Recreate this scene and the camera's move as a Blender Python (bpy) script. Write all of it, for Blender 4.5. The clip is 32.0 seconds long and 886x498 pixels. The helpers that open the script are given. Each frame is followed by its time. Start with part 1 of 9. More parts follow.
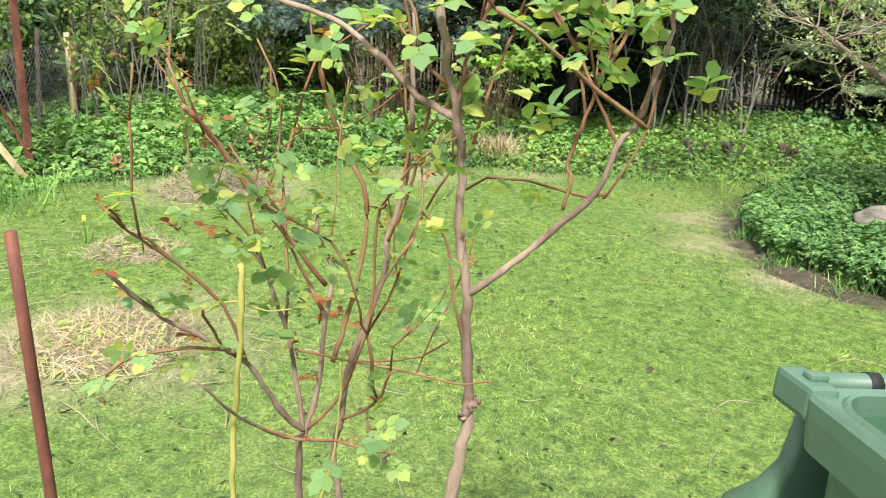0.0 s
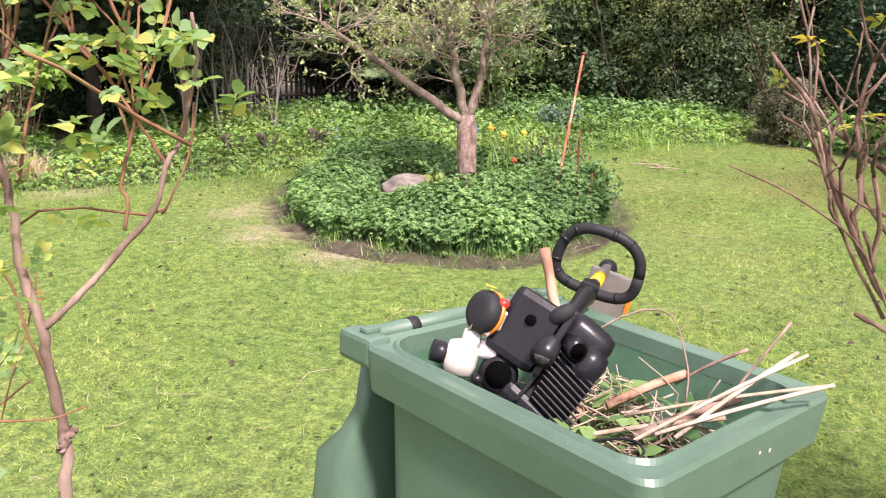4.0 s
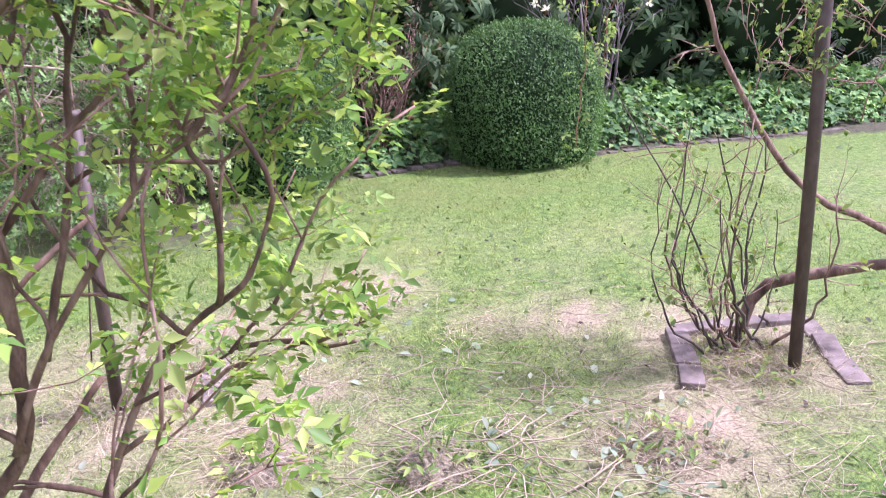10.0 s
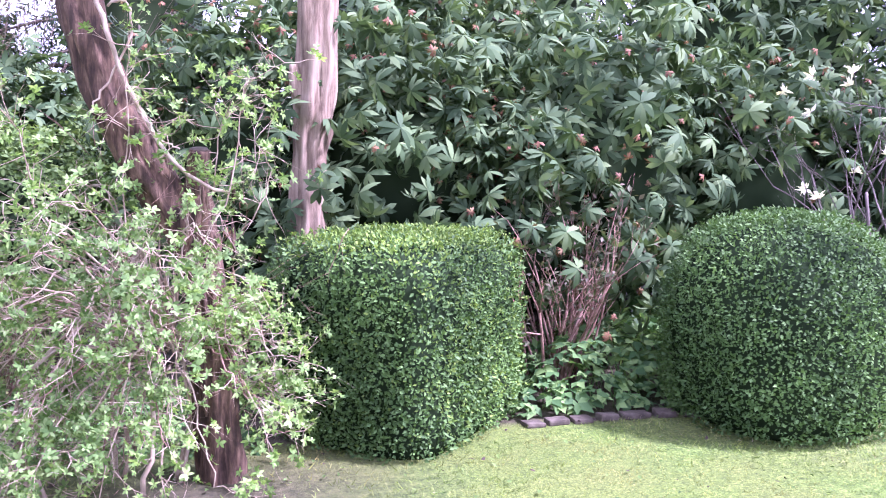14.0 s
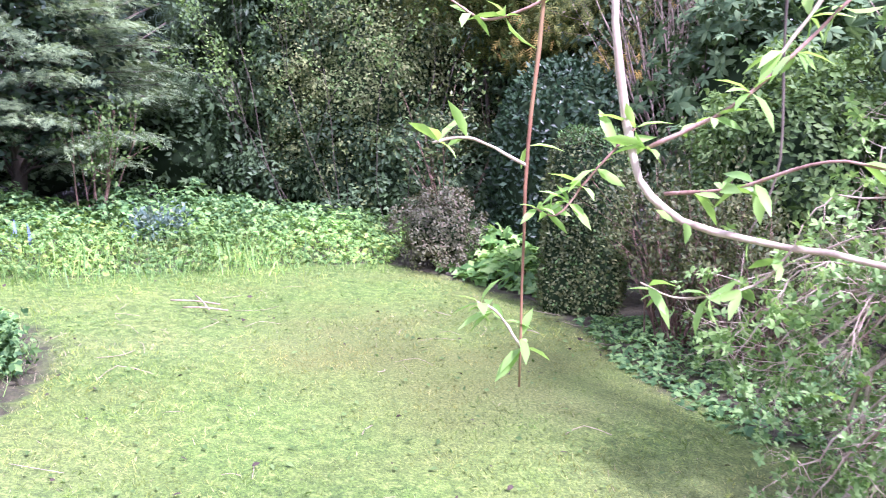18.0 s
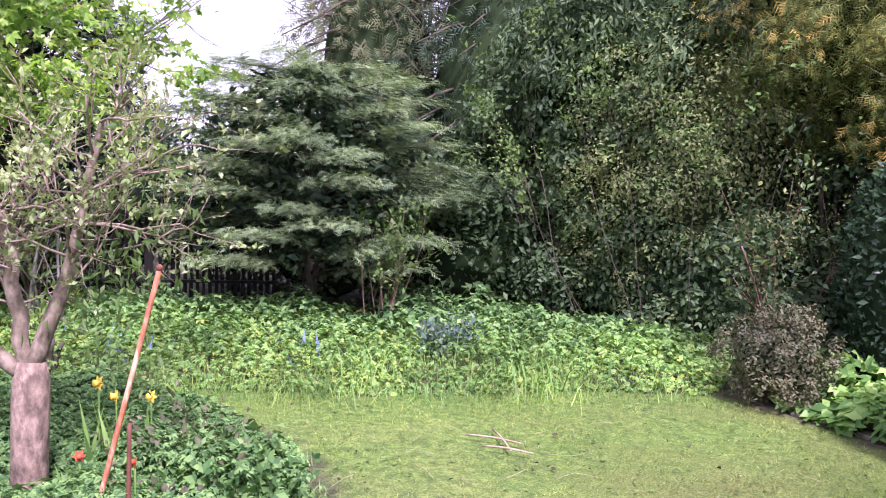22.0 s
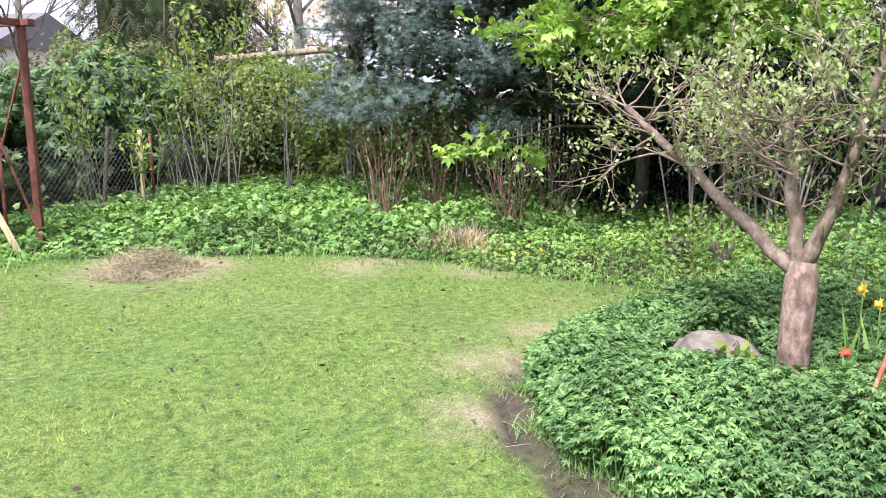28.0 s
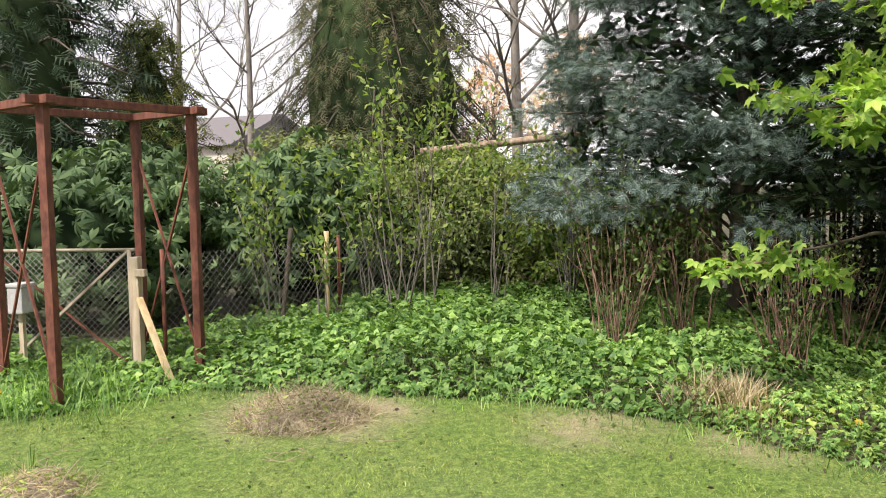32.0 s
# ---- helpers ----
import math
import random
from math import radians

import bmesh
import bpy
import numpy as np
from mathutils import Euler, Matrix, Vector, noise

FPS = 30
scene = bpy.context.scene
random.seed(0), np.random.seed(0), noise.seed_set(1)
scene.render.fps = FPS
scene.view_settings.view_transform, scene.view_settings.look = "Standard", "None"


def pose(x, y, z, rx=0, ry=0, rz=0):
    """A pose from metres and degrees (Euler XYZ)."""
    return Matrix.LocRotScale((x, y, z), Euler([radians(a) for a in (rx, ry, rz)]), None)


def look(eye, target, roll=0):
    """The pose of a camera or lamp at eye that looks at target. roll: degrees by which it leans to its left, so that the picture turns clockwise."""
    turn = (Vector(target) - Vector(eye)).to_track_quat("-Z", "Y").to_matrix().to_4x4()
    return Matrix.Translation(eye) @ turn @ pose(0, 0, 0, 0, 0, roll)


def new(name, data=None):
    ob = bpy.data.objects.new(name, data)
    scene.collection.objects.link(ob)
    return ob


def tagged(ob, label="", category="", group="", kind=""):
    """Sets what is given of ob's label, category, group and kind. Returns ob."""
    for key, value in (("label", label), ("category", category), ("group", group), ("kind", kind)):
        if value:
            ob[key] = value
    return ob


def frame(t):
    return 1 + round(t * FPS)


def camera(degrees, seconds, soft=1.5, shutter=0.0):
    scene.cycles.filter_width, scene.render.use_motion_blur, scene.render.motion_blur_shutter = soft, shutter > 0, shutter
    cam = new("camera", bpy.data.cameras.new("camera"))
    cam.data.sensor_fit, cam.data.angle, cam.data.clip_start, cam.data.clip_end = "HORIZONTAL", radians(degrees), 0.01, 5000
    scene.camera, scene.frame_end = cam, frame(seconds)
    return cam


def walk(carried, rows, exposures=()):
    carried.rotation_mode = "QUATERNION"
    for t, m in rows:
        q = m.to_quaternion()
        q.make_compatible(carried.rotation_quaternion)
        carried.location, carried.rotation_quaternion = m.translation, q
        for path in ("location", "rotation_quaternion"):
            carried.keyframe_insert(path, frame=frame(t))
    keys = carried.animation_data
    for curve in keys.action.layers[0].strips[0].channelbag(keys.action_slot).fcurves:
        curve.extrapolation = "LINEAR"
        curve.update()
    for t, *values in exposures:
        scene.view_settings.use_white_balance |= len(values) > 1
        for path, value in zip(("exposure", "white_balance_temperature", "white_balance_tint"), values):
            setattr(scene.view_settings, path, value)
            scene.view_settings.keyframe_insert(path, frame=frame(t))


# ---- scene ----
cam = camera(55.4, 32.0, soft=1.0, shutter=0.15)
PATH = [
    (0, (1.689, 1.245, 1.528), (-0.022, 2.116, 0.966), 1.9),
    (0.5, (1.67, 1.202, 1.529), (0.077, 2.258, 0.939), 1.4),
    (1, (1.715, 1.194, 1.539), (0.193, 2.348, 0.948), 1.1),
    (1.5, (1.784, 1.183, 1.547), (0.304, 2.386, 0.945), 0.8),
    (2, (1.83, 1.176, 1.549), (0.395, 2.431, 0.948), 0.6),
    (2.5, (1.825, 1.176, 1.551), (0.44, 2.495, 0.968), 0.3),
    (4.5, (1.768, 1.156, 1.571), (0.91, 2.876, 1.018), -0.9),
    (5, (1.783, 1.17, 1.565), (1.11, 2.974, 1.024), -1.4),
    (5.5, (1.806, 1.17, 1.571), (1.314, 3.036, 1.048), -1.7),
    (6, (1.842, 1.178, 1.572), (1.582, 3.1, 1.081), -2.1),
    (6.5, (1.885, 1.183, 1.575), (1.882, 3.13, 1.114), -2.4),
    (7, (1.921, 1.19, 1.574), (2.143, 3.135, 1.164), -2.0),
    (7.5, (1.974, 1.21, 1.573), (2.335, 3.14, 1.191), -1.7),
    (8, (2.02, 1.228, 1.571), (2.503, 3.129, 1.18), -1.5),
    (8.5, (2.103, 1.27, 1.566), (2.718, 3.133, 1.175), -2.1),
    (9, (2.268, 1.316, 1.572), (3.02, 3.13, 1.192), -2.1),
    (9.5, (2.453, 1.391, 1.599), (3.32, 3.139, 1.161), -2.1),
    (10, (2.616, 1.581, 1.574), (3.599, 3.226, 1.001), -1.9),
    (10.5, (2.799, 1.734, 1.534), (3.769, 3.299, 0.752), -2.2),
    (11, (3.062, 1.942, 1.512), (3.941, 3.515, 0.644), 0.1),
    (11.5, (3.277, 2.136, 1.503), (4.139, 3.722, 0.642), 0.7),
    (12, (3.442, 2.471, 1.494), (4.292, 4.128, 0.763), 1.2),
    (12.5, (3.57, 2.778, 1.559), (4.43, 4.516, 1.069), 0.9),
    (13, (3.815, 3.072, 1.551), (4.46, 4.95, 1.312), 0.1),
    (13.5, (3.892, 3.413, 1.548), (4.521, 5.303, 1.372), 1.7),
    (14, (3.938, 3.757, 1.556), (4.512, 5.664, 1.379), 0.5),
    (14.5, (3.992, 3.973, 1.556), (4.257, 5.936, 1.28), 0.9),
    (15, (4.083, 4.249, 1.543), (3.959, 6.226, 1.273), 4.4),
    (15.5, (3.926, 4.381, 1.55), (3.561, 6.321, 1.227), 4.3),
    (17.5, (3.025, 4.384, 1.541), (2.431, 6.253, 1.146), 2.0),
    (18, (2.98, 4.65, 1.546), (2.173, 6.442, 1.176), 2.4),
    (18.5, (2.863, 4.791, 1.548), (1.902, 6.516, 1.228), 0.5),
    (19, (2.778, 5.04, 1.56), (1.829, 6.781, 1.3), 0.2),
    (19.5, (2.623, 5.156, 1.567), (1.736, 6.933, 1.327), 1.2),
    (20, (2.416, 5.247, 1.566), (1.595, 7.062, 1.386), 0.1),
    (20.5, (2.205, 5.293, 1.56), (1.325, 7.083, 1.408), -0.9),
    (21, (2.144, 5.248, 1.568), (1.047, 6.917, 1.47), 0.7),
    (21.5, (2.131, 5.264, 1.566), (0.889, 6.826, 1.437), 0.9),
    (22, (2.093, 5.276, 1.559), (0.766, 6.763, 1.391), 1.3),
    (22.5, (2.109, 5.264, 1.561), (0.668, 6.638, 1.373), 1.4),
    (23, (2.106, 5.254, 1.561), (0.558, 6.501, 1.334), 1.4),
    (23.5, (2.115, 5.245, 1.561), (0.472, 6.356, 1.299), 0.8),
    (24, (2.137, 5.23, 1.561), (0.42, 6.211, 1.261), 0.1),
    (24.5, (2.156, 5.212, 1.556), (0.39, 6.084, 1.209), -0.3),
    (26.5, (2.364, 4.874, 1.548), (0.484, 5.418, 1.135), 0.1),
    (27, (2.343, 4.864, 1.536), (0.415, 5.24, 1.161), 0.1),
    (27.5, (2.33, 4.852, 1.546), (0.375, 5.06, 1.179), -0.2),
    (28, (2.213, 4.866, 1.539), (0.25, 4.97, 1.169), -0.4),
    (28.5, (2.011, 4.893, 1.539), (0.044, 4.913, 1.177), -1.3),
    (29, (1.853, 4.942, 1.544), (-0.114, 4.79, 1.211), -1.7),
    (29.5, (1.652, 5.053, 1.563), (-0.3, 4.754, 1.246), -1.1),
    (30, (1.398, 5.03, 1.536), (-0.554, 4.722, 1.229), -1.1),
    (30.5, (1.099, 4.931, 1.538), (-0.863, 4.658, 1.264), -1.6),
    (31, (0.805, 4.836, 1.53), (-1.15, 4.495, 1.281), -1.1),
    (31.5, (0.524, 4.8, 1.557), (-1.426, 4.4, 1.359), -0.3),
    (32, (0.181, 4.738, 1.555), (-1.772, 4.336, 1.405), -0.9),
]
walk(cam, [(t, look(eye, target, roll)) for t, eye, target, roll in PATH], [(0,1.02,6500,4),(2,1.12,6500,22),(5,1.2,6700,30),(7,1.27,5800,32),(8,1.27,5300,28),(9,1.38,5250,35),(10.2,1.28,5600,43),(11,0.92,5900,43),(12,1.1,5900,44),(13,1.68,5500,68),(14,1.99,5300,60),(15.5,2.25,5450,54),(18,1.87,5300,50),(19,1.58,5600,52),(20,1.6,5400,49),(21.2,1.63,5600,53),(22,1.3,5800,44),(23,1.5,5700,42),(24,1.47,5650,33),(27,1.53,5650,25),(28,1.22,6000,21),(29,1.37,6200,14),(30,1.08,6500,10),(31,1.03,6600,12),(32,0.74,6900,16)])

# ---- world, sun ----
world = bpy.data.worlds.new("world")
scene.world = world
world.use_nodes = True
wt = world.node_tree
wt.nodes.clear()
w_out = wt.nodes.new("ShaderNodeOutputWorld")
w_bg = wt.nodes.new("ShaderNodeBackground")
w_sky = wt.nodes.new("ShaderNodeTexSky")
w_sky.sky_type = "NISHITA"
w_sky.sun_disc = False
w_sky.sun_elevation = radians(52.6)
w_sky.sun_rotation = radians(119.4)
w_cloud = wt.nodes.new("ShaderNodeTexNoise")
w_cloud.inputs["Scale"].default_value = 2.6
w_cloud.inputs["Detail"].default_value = 6.0
w_ramp = wt.nodes.new("ShaderNodeValToRGB")
w_ramp.color_ramp.elements[0].position = 0.3
w_ramp.color_ramp.elements[0].color = (0.72, 0.72, 0.72, 1)
w_ramp.color_ramp.elements[1].position = 0.62
w_ramp.color_ramp.elements[1].color = (1, 1, 1, 1)
w_coord = wt.nodes.new("ShaderNodeTexCoord")
w_mix = wt.nodes.new("ShaderNodeMix")
w_mix.data_type = "RGBA"
w_white = wt.nodes.new("ShaderNodeMix")
w_white.data_type = "RGBA"
w_white.inputs[6].default_value = (9.0, 9.6, 10.8, 1)
w_white.inputs[7].default_value = (14.5, 14.6, 14.8, 1)
wt.links.new(w_coord.outputs["Generated"], w_cloud.inputs["Vector"])
wt.links.new(w_cloud.outputs["Fac"], w_ramp.inputs["Fac"])
wt.links.new(w_cloud.outputs["Fac"], w_white.inputs[0])
wt.links.new(w_ramp.outputs["Color"], w_mix.inputs[0])
wt.links.new(w_sky.outputs["Color"], w_mix.inputs[6])
wt.links.new(w_white.outputs[2], w_mix.inputs[7])
wt.links.new(w_mix.outputs[2], w_bg.inputs["Color"])
w_bg.inputs["Strength"].default_value = 0.058
wt.links.new(w_bg.outputs["Background"], w_out.inputs["Surface"])

sun_data = bpy.data.lights.new("sun", "SUN")
sun_data.energy = 4.0
sun_data.angle = radians(7)
sun_data.color = (1.0, 0.95, 0.87)
sun = new("sun", sun_data)
sun.matrix_world = look((8.0, -4.5, 12.0), (0, 0, 0))

# ---- small tools ----
RNG = np.random.default_rng(7)
MANY = {"twig_growth", "leaves", "bough_frame", "young_leaves", "green_cut_grass", "loose_straw", "sprays", "cut_leaves", "rose_hips"}


def part(name, bm, material, parent, label="", smooth=False):
    """A bmesh, or (vertices, faces), as one mesh object under parent."""
    me = bpy.data.meshes.new(name)
    if isinstance(bm, tuple):
        fill(me, *bm)
    else:
        bm.to_mesh(me)
        bm.free()
    if smooth:
        me.polygons.foreach_set("use_smooth", np.ones(len(me.polygons), dtype=bool))
    if material:
        me.materials.append(material)
    ob = new(name, me)
    ob.parent = parent
    if name in MANY:
        ob["kind"] = "stuff"
    if label:
        ob["label"] = label
    return ob


def fill(me, verts, faces):
    verts = np.ascontiguousarray(verts, dtype=np.float32).reshape(-1, 3)
    faces = np.ascontiguousarray(faces, dtype=np.int32)
    n, k = faces.shape
    me.vertices.add(len(verts))
    me.vertices.foreach_set("co", verts.ravel())
    me.loops.add(n * k)
    me.loops.foreach_set("vertex_index", faces.ravel())
    me.polygons.add(n)
    me.polygons.foreach_set("loop_start", np.arange(0, n * k, k, dtype=np.int32))
    me.polygons.foreach_set("loop_total", np.full(n, k, dtype=np.int32))
    me.update(calc_edges=True)


def thing(name, label, category, loc=(0, 0, 0), rz=0.0, group="", kind=""):
    ob = new(name)
    ob.empty_display_size = 0.1
    ob.matrix_world = pose(*loc, 0, 0, rz)
    return tagged(ob, label, category, group, kind)


def unit(a):
    return a / np.maximum(np.linalg.norm(a, axis=-1, keepdims=True), 1e-9)


def scatter(template, pos, along, up, size):
    """Copies of a template (vertices, faces), lying along the given ways, with their faces towards up."""
    tv, tf = template
    a = unit(np.asarray(along, float))
    side = unit(np.cross(a, up))
    nrm = np.cross(side, a)
    s = np.broadcast_to(np.asarray(size, float), (len(pos),))[:, None, None]
    v = tv[None, :, 0:1] * side[:, None] + tv[None, :, 1:2] * a[:, None] + tv[None, :, 2:3] * nrm[:, None]
    v = v * s + np.asarray(pos)[:, None]
    f = tf[None] + (np.arange(len(pos)) * len(tv))[:, None, None]
    return v.reshape(-1, 3), f.reshape(-1, tf.shape[1])


def join(*meshes):
    meshes = [m for m in meshes if len(m[0])]
    base, vs, fs = 0, [], []
    for v, f in meshes:
        vs.append(v)
        fs.append(f + base)
        base += len(v)
    return np.concatenate(vs), np.concatenate(fs)


def kite(width=0.5, fold=0.12, droop=0.0):
    v = np.array([(0, 0, 0), (-width / 2, 0.45, fold), (0, 1, -droop), (width / 2, 0.45, fold)], float)
    return v, np.array([(0, 2, 1), (0, 3, 2)])


def blade_leaf(width=0.35, fold=0.06, droop=0.15):
    """A pointed leaf with a mid rib, of six triangles."""
    w = width / 2
    v = np.array([(0, 0, 0), (-w * 0.8, 0.3, fold), (0, 0.33, 0), (w * 0.8, 0.3, fold), (-w * 0.85, 0.65, fold - droop * 0.4),
                  (0, 0.68, -droop * 0.4), (w * 0.85, 0.65, fold - droop * 0.4), (0, 1, -droop)], float)
    return v, np.array([(0, 2, 1), (0, 3, 2), (1, 2, 4), (2, 5, 4), (2, 3, 5), (3, 6, 5), (4, 5, 7), (5, 6, 7)])


def fan(angles, lengths, width=0.4, fold=0.08, stalk=0.0, droop=0.1):
    """Several leaflets from one point: lobed leaves, rosettes and sprays."""
    vs, fs = [], []
    for n, (a, l) in enumerate(zip(angles, lengths)):
        kv, kf = kite(width, fold, droop)
        c, s = math.cos(radians(a)), math.sin(radians(a))
        kv = kv * l
        kv = np.stack([kv[:, 0] * c + kv[:, 1] * s, -kv[:, 0] * s + kv[:, 1] * c + stalk, kv[:, 2]], 1)
        vs.append(kv)
        fs.append(kf + 4 * n)
    return np.concatenate(vs), np.concatenate(fs)


def rosette(n, droop, length=1.0, width=0.26):
    """Long leaves round a shoot that points along y."""
    vs, fs = [], []
    for i in range(n):
        a = 2 * math.pi * (i + 0.3 * (i % 2)) / n
        kv = np.array([(0, 0, 0), (-width * 0.42, 0.3, 0.03), (-width * 0.5, 0.65, 0.0), (0, 1, -0.16), (width * 0.5, 0.65, 0.0), (width * 0.42, 0.3, 0.03)], float)
        kf = np.array([(0, 5, 1), (1, 5, 4), (1, 4, 2), (2, 4, 3)])
        l = length * (0.8 + 0.25 * ((i * 7) % 5) / 5)
        out = np.array([math.cos(a), 0, math.sin(a)])
        way = unit(out + np.array([0, 0.55 - droop * (0.6 + 0.5 * ((i * 3) % 4) / 4), 0]))
        up = np.array([0, 1.0, 0])
        v, f = scatter((kv, kf), np.zeros((1, 3)), way[None], up[None], l)
        vs.append(v)
        fs.append(f + 6 * i)
    return np.concatenate(vs), np.concatenate(fs)


LEAF = kite(0.55, 0.1, 0.08)
NARROW = kite(0.32, 0.06, 0.1)
BIG_LEAF = blade_leaf(0.55, 0.07, 0.12)
WILLOW_LEAF = blade_leaf(0.3, 0.05, 0.2)
LOBED = fan((-62, 0, 62), (0.75, 1.0, 0.75), 0.62, 0.06, 0.12, 0.12)
ELDER = fan((-74, -38, 0, 38, 74), (0.62, 0.82, 1.0, 0.82, 0.62), 0.34, 0.05, 0.14, 0.12)
BROAD = fan((-50, 50, 0), (0.9, 0.9, 1.0), 0.85, 0.06, 0.08, 0.14)
MAPLE = fan((-95, -45, 0, 45, 95), (0.55, 0.85, 1.0, 0.85, 0.55), 0.5, 0.05, 0.05, 0.15)


def frond(pairs=4, spread=0.42, width=0.1, droop=0.12):
    """A flat feathery spray: pointed leaflets in pairs along an axis."""
    v, f = [(-0.012, 0, 0), (0.012, 0, 0), (0, 1.0, -droop)], [(0, 1, 2)]
    for i in range(pairs):
        y = 0.1 + 0.8 * i / pairs
        w = spread * (1.05 - y)
        for sgn in (-1, 1):
            k = len(v)
            yy = y + 0.08 * (sgn > 0)
            v += [(0, yy, -droop * yy), (0, yy + width, -droop * yy), (sgn * w, yy + 0.75 * w + 0.04, -droop * (yy + 0.5 * w) - 0.04)]
            f.append((k, k + 1, k + 2))
    return np.array(v, float), np.array(f)


SPRAY = frond()
NEEDLES = frond(4, 0.6, 0.12, 0.05)
ROSETTE = rosette(10, 1.25, width=0.27)
BAY_LEAVES = rosette(7, 0.75, width=0.36)
TUFT = rosette(5, 0.15, width=0.42)
TWIG = (np.array([(-0.02, 0, 0), (0.02, 0, 0), (0, 1, 0.05)], float), np.array([(0, 1, 2)]))


def tubes(lines, sides=5):
    """Round, tapering tubes along lines of (points, radii)."""
    vs, fs, base = [], [], 0
    ring = np.linspace(0, 2 * math.pi, sides, endpoint=False)
    idx = np.arange(sides)
    for pts, radii in lines:
        pts = np.asarray(pts, float)
        n = len(pts)
        if n < 2:
            continue
        d = unit(np.gradient(pts, axis=0))
        ref = np.where(np.abs(d[:, 2:3]) > 0.9, [[1.0, 0, 0]], [[0, 0, 1.0]])
        ref = ref[len(ref) // 2][None].repeat(n, 0)
        u = unit(np.cross(d, ref))
        w = np.cross(d, u)
        r = np.asarray(radii, float)[:, None, None]
        v = pts[:, None] + r * (np.cos(ring)[None, :, None] * u[:, None] + np.sin(ring)[None, :, None] * w[:, None])
        vs.append(v.reshape(-1, 3))
        a = (np.arange(n - 1) * sides)[:, None]
        q = np.stack([a + idx, a + (idx + 1) % sides, a + sides + (idx + 1) % sides, a + sides + idx], -1).reshape(-1, 4)
        vs.append(pts[[0, -1]])
        end = n * sides
        caps = np.concatenate([np.stack([np.full(sides, end), (idx + 1) % sides, idx, idx], -1),
                               np.stack([np.full(sides, end + 1), end - sides + idx, end - sides + (idx + 1) % sides, end - sides + (idx + 1) % sides], -1)])
        tris = np.concatenate([q[:, [0, 1, 2]], q[:, [0, 2, 3]], caps[:, :3]])
        fs.append(tris + base)
        base += n * sides + 2
    return np.concatenate(vs), np.concatenate(fs)


def curve(points, n=14, wobble=0.0, rng=RNG):
    """A smooth line through a few points."""
    p = np.asarray(points, float)
    p = np.concatenate([2 * p[:1] - p[1:2], p, 2 * p[-1:] - p[-2:-1]])
    segs = len(p) - 3
    out = []
    for t in np.linspace(0, segs - 1e-6, n):
        i, f = int(t), t - int(t)
        a, b, c, d = p[i:i + 4]
        out.append(0.5 * (2 * b + (c - a) * f + (2 * a - 5 * b + 4 * c - d) * f * f + (3 * b - a - 3 * c + d) * f ** 3))
    out = np.array(out)
    if wobble:
        out[1:-1] += rng.normal(0, wobble, out[1:-1].shape)
    return out


def grow(rng, p, d, length, r, depth, out, tips, kids=3, bend=0.18, up=0.05, spread=0.7, shrink=0.62, seg=0.14, taper=0.6):
    """A branch with side branches. out: per depth, lines of (points, radii); tips: places and ways for leaves."""
    n = max(3, int(length / seg))
    pts, ways = [np.array(p, float)], []
    d = unit(np.array(d, float))
    for _ in range(n):
        d = unit(d + rng.normal(0, bend, 3) * 0.5 + np.array([0, 0, up]))
        pts.append(pts[-1] + d * length / n)
        ways.append(d)
    radii = r * np.linspace(1, taper if depth else 0.3, n + 1)
    out.setdefault(depth, []).append((np.array(pts), radii))
    if depth == 0:
        for q, w in zip(pts[1:], ways):
            tips.append((q, w))
        return
    for k in range(kids):
        f = rng.uniform(0.35, 1.0) if k else 1.0
        i = min(n, max(1, int(round(f * n))))
        w = unit(ways[i - 1] + rng.normal(0, spread, 3) * 0.7)
        grow(rng, pts[i], w, length * shrink * rng.uniform(0.7, 1.25), radii[i] * rng.uniform(0.6, 0.8), depth - 1, out, tips,
             kids, bend, up, spread, shrink, seg, taper)


def box(w, d, h, loc=(0, 0, 0), bevel=0.0, m=None):
    """A box standing on loc."""
    bm = bmesh.new()
    bmesh.ops.create_cube(bm, size=1, matrix=Matrix.Translation((loc[0], loc[1], loc[2] + h / 2)) @ Matrix.Diagonal((w, d, h, 1)))
    if bevel:
        bmesh.ops.bevel(bm, geom=bm.edges[:], offset=bevel, segments=2, affect="EDGES", profile=0.6)
    if m is not None:
        bmesh.ops.transform(bm, matrix=m, verts=bm.verts)
    return bm


def bar(a, b, w, d=None, bevel=0.0):
    """A square bar from a to b."""
    a, b = Vector(a), Vector(b)
    m = Matrix.Translation(a) @ (b - a).to_track_quat("Z", "Y").to_matrix().to_4x4()
    return box(w, d or w, (b - a).length, bevel=bevel, m=m)


def inside(poly, x, y):
    """Which of the points lie in the polygon."""
    hit = np.zeros(np.shape(x), bool)
    p = np.asarray(poly)
    for (x0, y0), (x1, y1) in zip(p, np.roll(p, -1, 0)):
        cross = (y0 > y) != (y1 > y)
        hit ^= cross & (x < (x1 - x0) * (y - y0) / (y1 - y0 + 1e-12) + x0)
    return hit


def edge_gap(poly, x, y):
    """The distance of points from a polygon's outline."""
    p = np.asarray(poly, float)
    best = np.full(np.shape(x), 1e9)
    for a, b in zip(p, np.roll(p, -1, 0)):
        ab = b - a
        t = np.clip(((x - a[0]) * ab[0] + (y - a[1]) * ab[1]) / (ab @ ab), 0, 1)
        best = np.minimum(best, np.hypot(x - a[0] - t * ab[0], y - a[1] - t * ab[1]))
    return best


